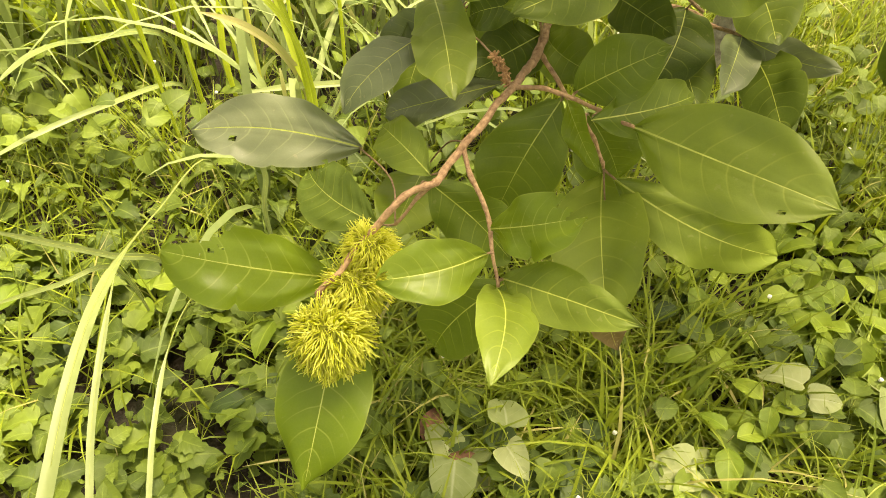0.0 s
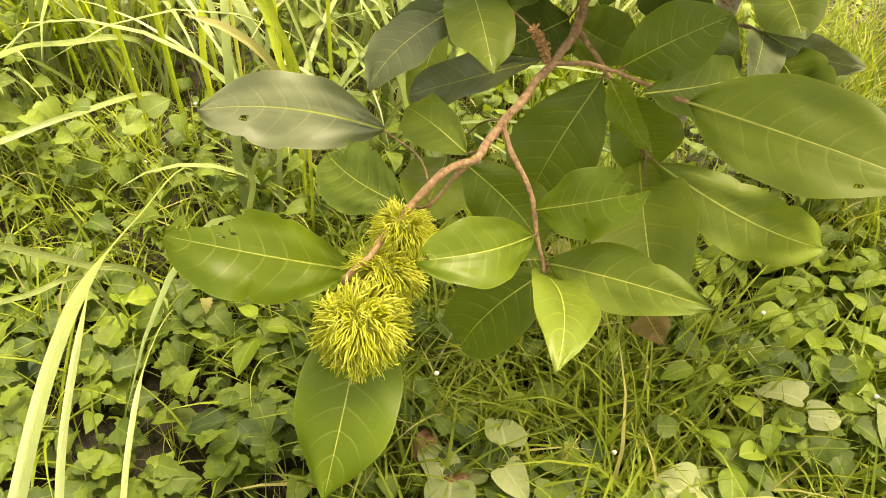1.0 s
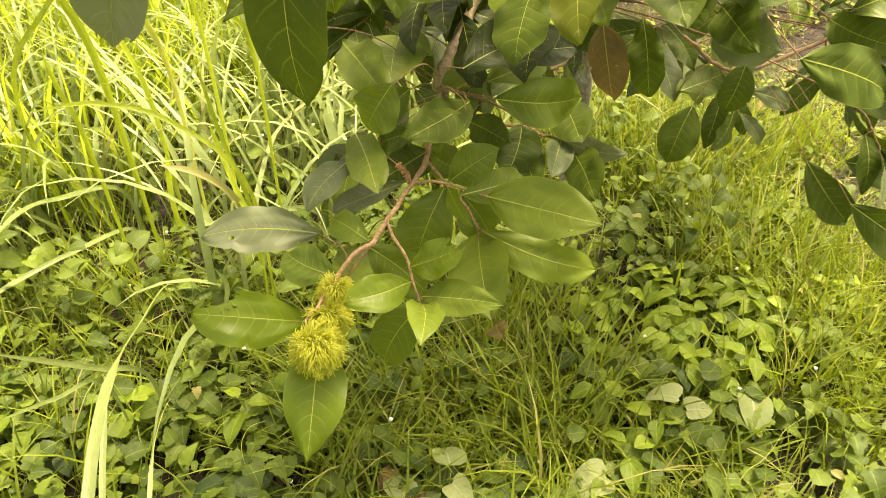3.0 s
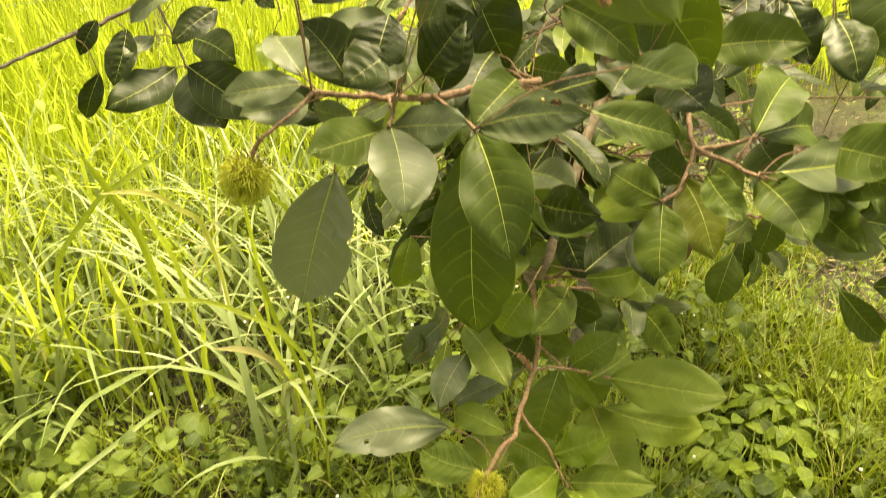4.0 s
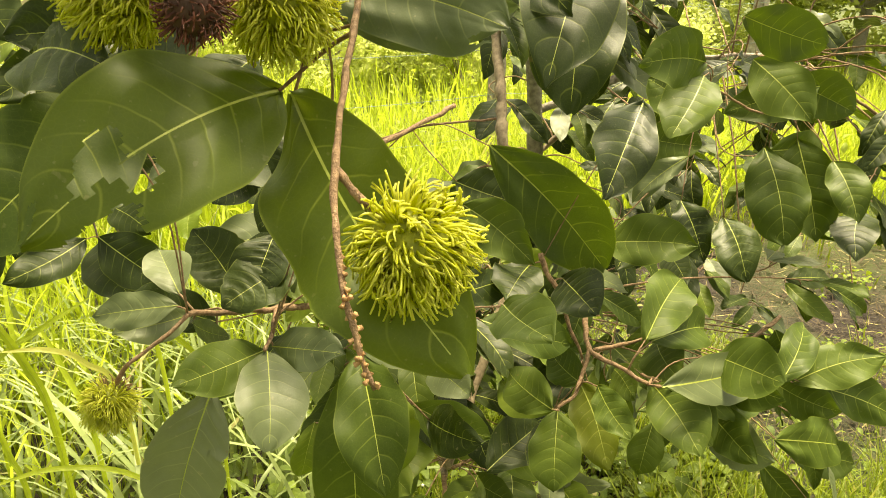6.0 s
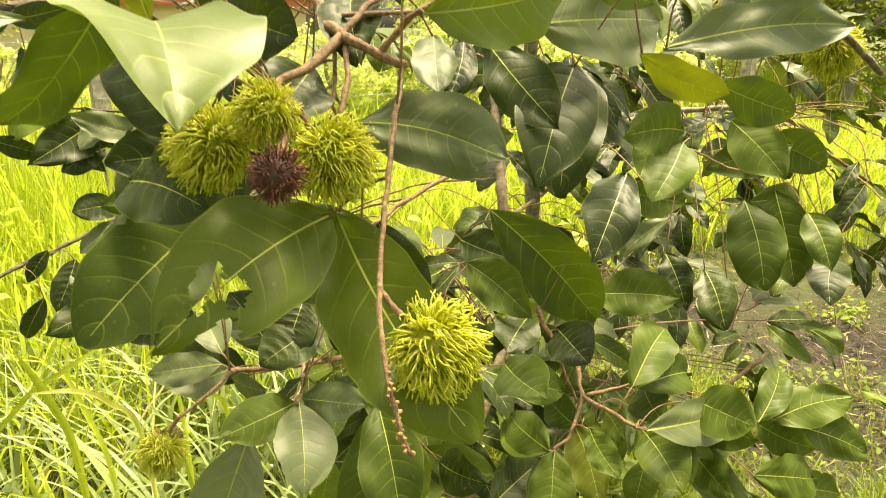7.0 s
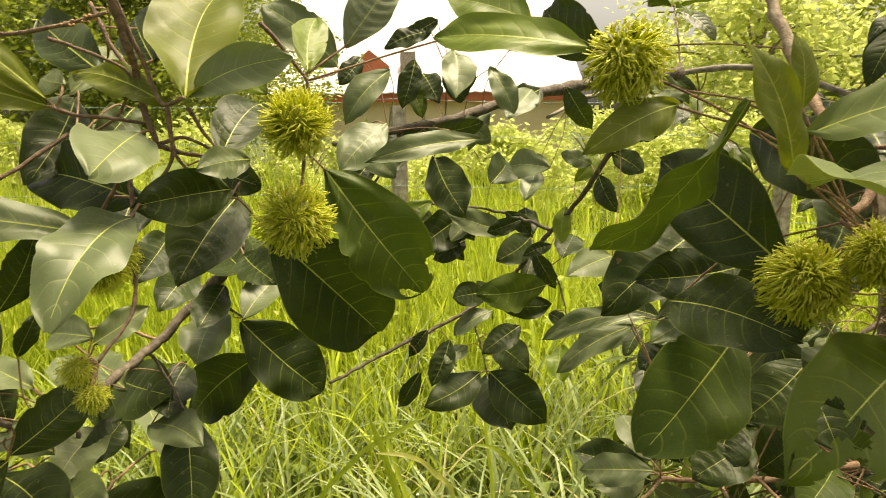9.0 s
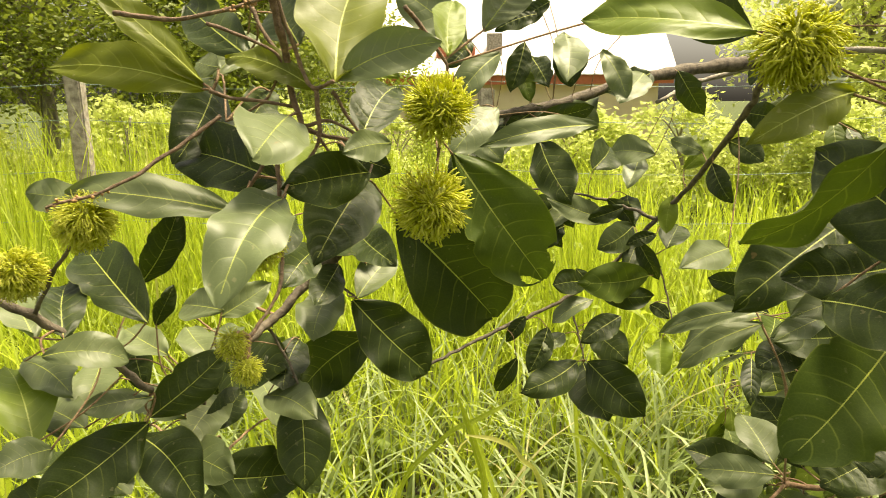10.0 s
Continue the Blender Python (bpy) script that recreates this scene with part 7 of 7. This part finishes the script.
def small_flowers():
    r = random.Random(5)
    for i in range(70):
        x, y, h = r.uniform(-0.9, 1.2), r.uniform(0.4, 1.5), r.uniform(0.10, 0.2)
        if i > 25:
            x, y, h = r.uniform(-0.9, 0.9), r.uniform(1.3, 2.5), r.uniform(0.25, 0.5)
        ob = new("wild_flower")
        ob.location = (x, y, GROUND)
        sv, sf = tube(smooth_line((Vector((0, 0, 0)), Vector((0.01, 0.01, h * 0.6)), Vector((0.0, 0.02, h))), 3), 0.0008, 0.0006, 5)
        mesh_object("stem", sv, sf, [MAT["short"]], ob)
        bm = bmesh.new()
        bmesh.ops.create_icosphere(bm, subdivisions=2, radius=0.0045)
        for v in bm.verts:
            v.co *= 1 + 0.3 * noise.noise(v.co * 900)
            v.co += Vector((0, 0.02, h + 0.002))
        me = bpy.data.meshes.new("flower_head")
        bm.to_mesh(me)
        bm.free()
        me.materials.append(MAT["floret"])
        head = new("flower_head", me)
        head.parent = ob
        head["label"] = "small round white flower head"
        tagged(ob, "tiny white flower on a thin stem in the grass", "flower", "wild flowers")


small_flowers()


# ---- fence ----
POSTS = [(-6.75, 4.43), (-3.69, 4.68), (-0.63, 4.93), (2.42, 5.18), (5.48, 5.43)]


def fence_post(x, y, height, lean):
    bm = bmesh.new()
    bmesh.ops.create_cube(bm, size=1)
    bmesh.ops.scale(bm, vec=(0.115, 0.115, height), verts=bm.verts)
    bmesh.ops.translate(bm, vec=(0, 0, height / 2 - 0.05), verts=bm.verts)
    bmesh.ops.bevel(bm, geom=bm.edges[:], offset=0.012, segments=2, affect="EDGES")
    bmesh.ops.subdivide_edges(bm, edges=[e for e in bm.edges if abs(e.verts[0].co.z - e.verts[1].co.z) > 0.5], cuts=14)
    for v in bm.verts:
        v.co += Vector((noise.noise(v.co * 9), noise.noise(v.co * 9 + Vector((5, 0, 0))), noise.noise(v.co * 7) * 0.6)) * 0.006
    me = bpy.data.meshes.new("fence_post")
    bm.to_mesh(me)
    bm.free()
    me.materials.append(MAT["concrete"])
    ob = new("fence_post", me)
    ob.matrix_world = pose(x, y, GROUND, lean, 0, 12)
    tagged(ob, "weathered square concrete fence post standing in tall grass", "fence post", "fence posts")


for i, (px, py) in enumerate(POSTS):
    fence_post(px, py, (2.0, 2.02, 1.86, 1.9, 2.0)[i], (0, 1.0, -1.5, 1, 0)[i])


def barbed_wire(height):
    pts = []
    for (x0, y0), (x1, y1) in zip(POSTS, POSTS[1:]):
        for k in range(8):
            f = k / 8
            pts.append(Vector((x0 + (x1 - x0) * f, y0 + (y1 - y0) * f - 0.066, GROUND + height - 0.05 * 4 * f * (1 - f))))
    pts.append(Vector((POSTS[-1][0], POSTS[-1][1] - 0.066, GROUND + height)))
    verts, faces = tube(pts, 0.0022, 0.0022, 5)
    for i in range(0, len(pts) - 1):
        for g in range(3):
            q = pts[i].lerp(pts[i + 1], g / 3)
            bv, bf = tube([q + Vector((0, -0.012, -0.012)), q, q + Vector((0.008, 0.012, 0.012))], 0.0012, 0.0008, 4)
            o = len(verts)
            verts += bv
            faces += [tuple(o + k for k in f) for f in bf]
    ob = mesh_object("barbed_wire", verts, faces, [MAT["wire"]])
    tagged(ob, "grey barbed wire strung between concrete posts", "wire", "fence wires")


for h in (0.5, 0.85, 1.22, 1.6, 1.86):
    barbed_wire(h)


# ---- the house beyond the fence ----
def box(bm, x0, x1, y0, y1, z0, z1):
    m = Matrix.Translation(((x0 + x1) / 2, (y0 + y1) / 2, (z0 + z1) / 2)) @ Matrix.Diagonal((x1 - x0, y1 - y0, z1 - z0, 1))
    bmesh.ops.create_cube(bm, size=1, matrix=m)


def box_part(name, parent, mat, *boxes, label=""):
    bm = bmesh.new()
    for b in boxes:
        box(bm, *b)
    me = bpy.data.meshes.new(name)
    bm.to_mesh(me)
    bm.free()
    me.materials.append(MAT[mat])
    ob = new(name, me)
    ob.parent = parent
    if label:
        ob["label"] = label
    return ob


def house():
    ob = new("house")
    ob.location = (0, 17.5, GROUND)
    tagged(ob, "low ochre house with red fascia and pale sheet roof", "house")
    box_part("wall", ob, "wall", (-4.5, 3.1, 0, 14, 0, 2.15), label="ochre plastered wall")
    box_part("fascia", ob, "fascia", (-4.9, 3.4, -0.26, -0.21, 2.1, 2.32), label="red-brown fascia board")
    me = bpy.data.meshes.new("roof")
    n = 64
    verts = []
    for k in range(n + 1):
        x = -5.0 + 8.5 * k / n
        z = 0.02 * (k % 2)
        verts += [(x, -0.32, 2.33 + z), (x, 7.4, 7.0 + z), (x, -0.32, 2.30 + z), (x, 7.4, 6.97 + z), (x, 15.0, 2.33 + z)]
    faces = []
    for k in range(n):
        o, q = k * 5, k * 5 + 5
        faces += [(o, q, q + 1, o + 1), (o + 2, o + 3, q + 3, q + 2), (o, o + 2, q + 2, q), (o + 1, q + 1, q + 4, o + 4)]
    me.from_pydata(verts, [], faces)
    me.materials.append(MAT["roof"])
    roof = new("roof", me)
    roof.parent = ob
    roof["label"] = "pale corrugated sheet roof"
    me = bpy.data.meshes.new("gable")
    me.from_pydata([(-2.5, 0.4, 2.8), (-1.5, 0.4, 2.8), (-1.5, 0.4, 3.05), (-2.0, 0.4, 3.45), (-2.5, 0.4, 3.05), (-2.5, 2.2, 2.8), (-1.5, 2.2, 2.8), (-1.5, 2.2, 3.05), (-2.0, 2.2, 3.45), (-2.5, 2.2, 3.05)], [],
                   [(0, 1, 2, 3, 4), (9, 8, 7, 6, 5), (1, 6, 7, 2), (2, 7, 8, 3), (3, 8, 9, 4), (4, 9, 5, 0)])
    me.materials.append(MAT["fascia"])
    gable = new("gable", me)
    gable.parent = ob
    gable["label"] = "small dark red gable on the roof"
    box_part("chimney", ob, "concrete", (-1.2, -0.8, 0.5, 0.9, 2.8, 3.4), label="grey block chimney")


house()


def leaf_cloud(clumps, per, size, r):
    """Small two-sided leaves gathered in uneven clumps: verts and faces."""
    verts, faces = [], []
    for c, rad in clumps:
        for i in range(per):
            d = Vector((r.gauss(0, 1), r.gauss(0, 1), r.gauss(0, 0.8)))
            p = c + d * rad * 0.5
            e1 = Vector((r.uniform(-1, 1), r.uniform(-1, 1), r.uniform(-0.7, 0.5))).normalized()
            e2 = e1.cross(Vector((r.uniform(-1, 1), r.uniform(-1, 1), r.uniform(-1, 1)))).normalized()
            s = size * r.uniform(0.6, 1.3)
            o = len(verts)
            verts += [p, p + e1 * s * 0.5 + e2 * s * 0.24, p + e1 * s, p + e1 * s * 0.5 - e2 * s * 0.24]
            faces += [(o, o + 1, o + 2), (o, o + 2, o + 3)]
    return verts, faces


def far_tree(x, y, height, spread, clumps, per, size, mat, seed, label, name="tree", low=0.34):
    r = random.Random(seed)
    ob = new(name)
    ob.location = (x, y, GROUND)
    tagged(ob, label, name.replace("_", " "))
    trunk = [Vector((0, 0, 0)), Vector((0.1, 0.05, height * 0.3)), Vector((-0.05, 0, height * 0.6)), Vector((0.05, 0, height * 0.9))]
    rv, rf = tube(smooth_line(trunk, 5), height * 0.03, height * 0.008, 8, 0.2, r)
    cl = []
    for i in range(clumps):
        a, f = r.uniform(0, 6.28), r.random()
        z = height * (low + (1.03 - low) * r.random())
        w = spread * (0.35 + 0.65 * math.sin(math.pi * min(1, max(0.08, z / height * 0.9)))) * math.sqrt(r.random())
        c = Vector((w * math.cos(a), w * math.sin(a), z))
        cl.append((c, spread * r.uniform(0.16, 0.34)))
        if i % 3 == 0:
            s = Vector((0, 0, z * 0.7))
            lv_, lf_ = tube(smooth_line((s, (s + c) / 2 + Vector((0, 0, 0.1 * height)), c), 3), height * 0.009, height * 0.003, 5, 0.2, r)
            o = len(rv)
            rv = rv + lv_
            rf = rf + [tuple(o + k for k in f2) for f2 in lf_]
    mesh_object("trunk", rv, rf, [MAT["grey"]], ob)
    verts, faces = leaf_cloud(cl, per, size, r)
    tagged(mesh_object("crown", verts, faces, [MAT[mat]], ob, smooth=False), kind="stuff")


far_tree(-9.0, 11.5, 5.6, 3.4, 160, 330, 0.102, "far_leaf", 3, "dark leafy tree beyond the wire fence")
far_tree(-5.4, 12.5, 4.6, 2.8, 150, 320, 0.102, "far_leaf", 4, "dark leafy tree beyond the wire fence")
far_tree(-13.5, 13.0, 5.5, 3.6, 130, 290, 0.102, "far_leaf", 6, "dark leafy tree beyond the wire fence")
far_tree(6.5, 14.5, 4.6, 2.6, 90, 150, 0.165, "shrub_leaf", 8, "bright leafy tree beside the house")
far_tree(11.0, 15.5, 5.2, 3.0, 90, 150, 0.165, "far_leaf", 9, "dark leafy tree beside the house")
far_tree(11.0, 8.6, 4.4, 2.4, 90, 150, 0.15, "far_leaf", 12, "dark leafy tree at the edge of the meadow")
far_tree(15.0, 10.4, 5.4, 3.0, 90, 150, 0.175, "far_leaf", 13, "dark leafy tree at the edge of the meadow")
far_tree(14.5, 6.4, 4.6, 2.6, 90, 150, 0.165, "far_leaf", 14, "dark leafy tree at the edge of the meadow")
shrub_rng = random.Random(31)
for i in range(25):
    sx = -9.0 + 0.92 * i + shrub_rng.uniform(-0.3, 0.3)
    far_tree(sx, shrub_rng.uniform(8.4, 11.0), shrub_rng.uniform(1.2, 1.75), shrub_rng.uniform(0.7, 1.0), 28, 130, 0.102, "shrub_leaf", 40 + i, "bright green leafy shrub beyond the fence", "shrub", 0.15)
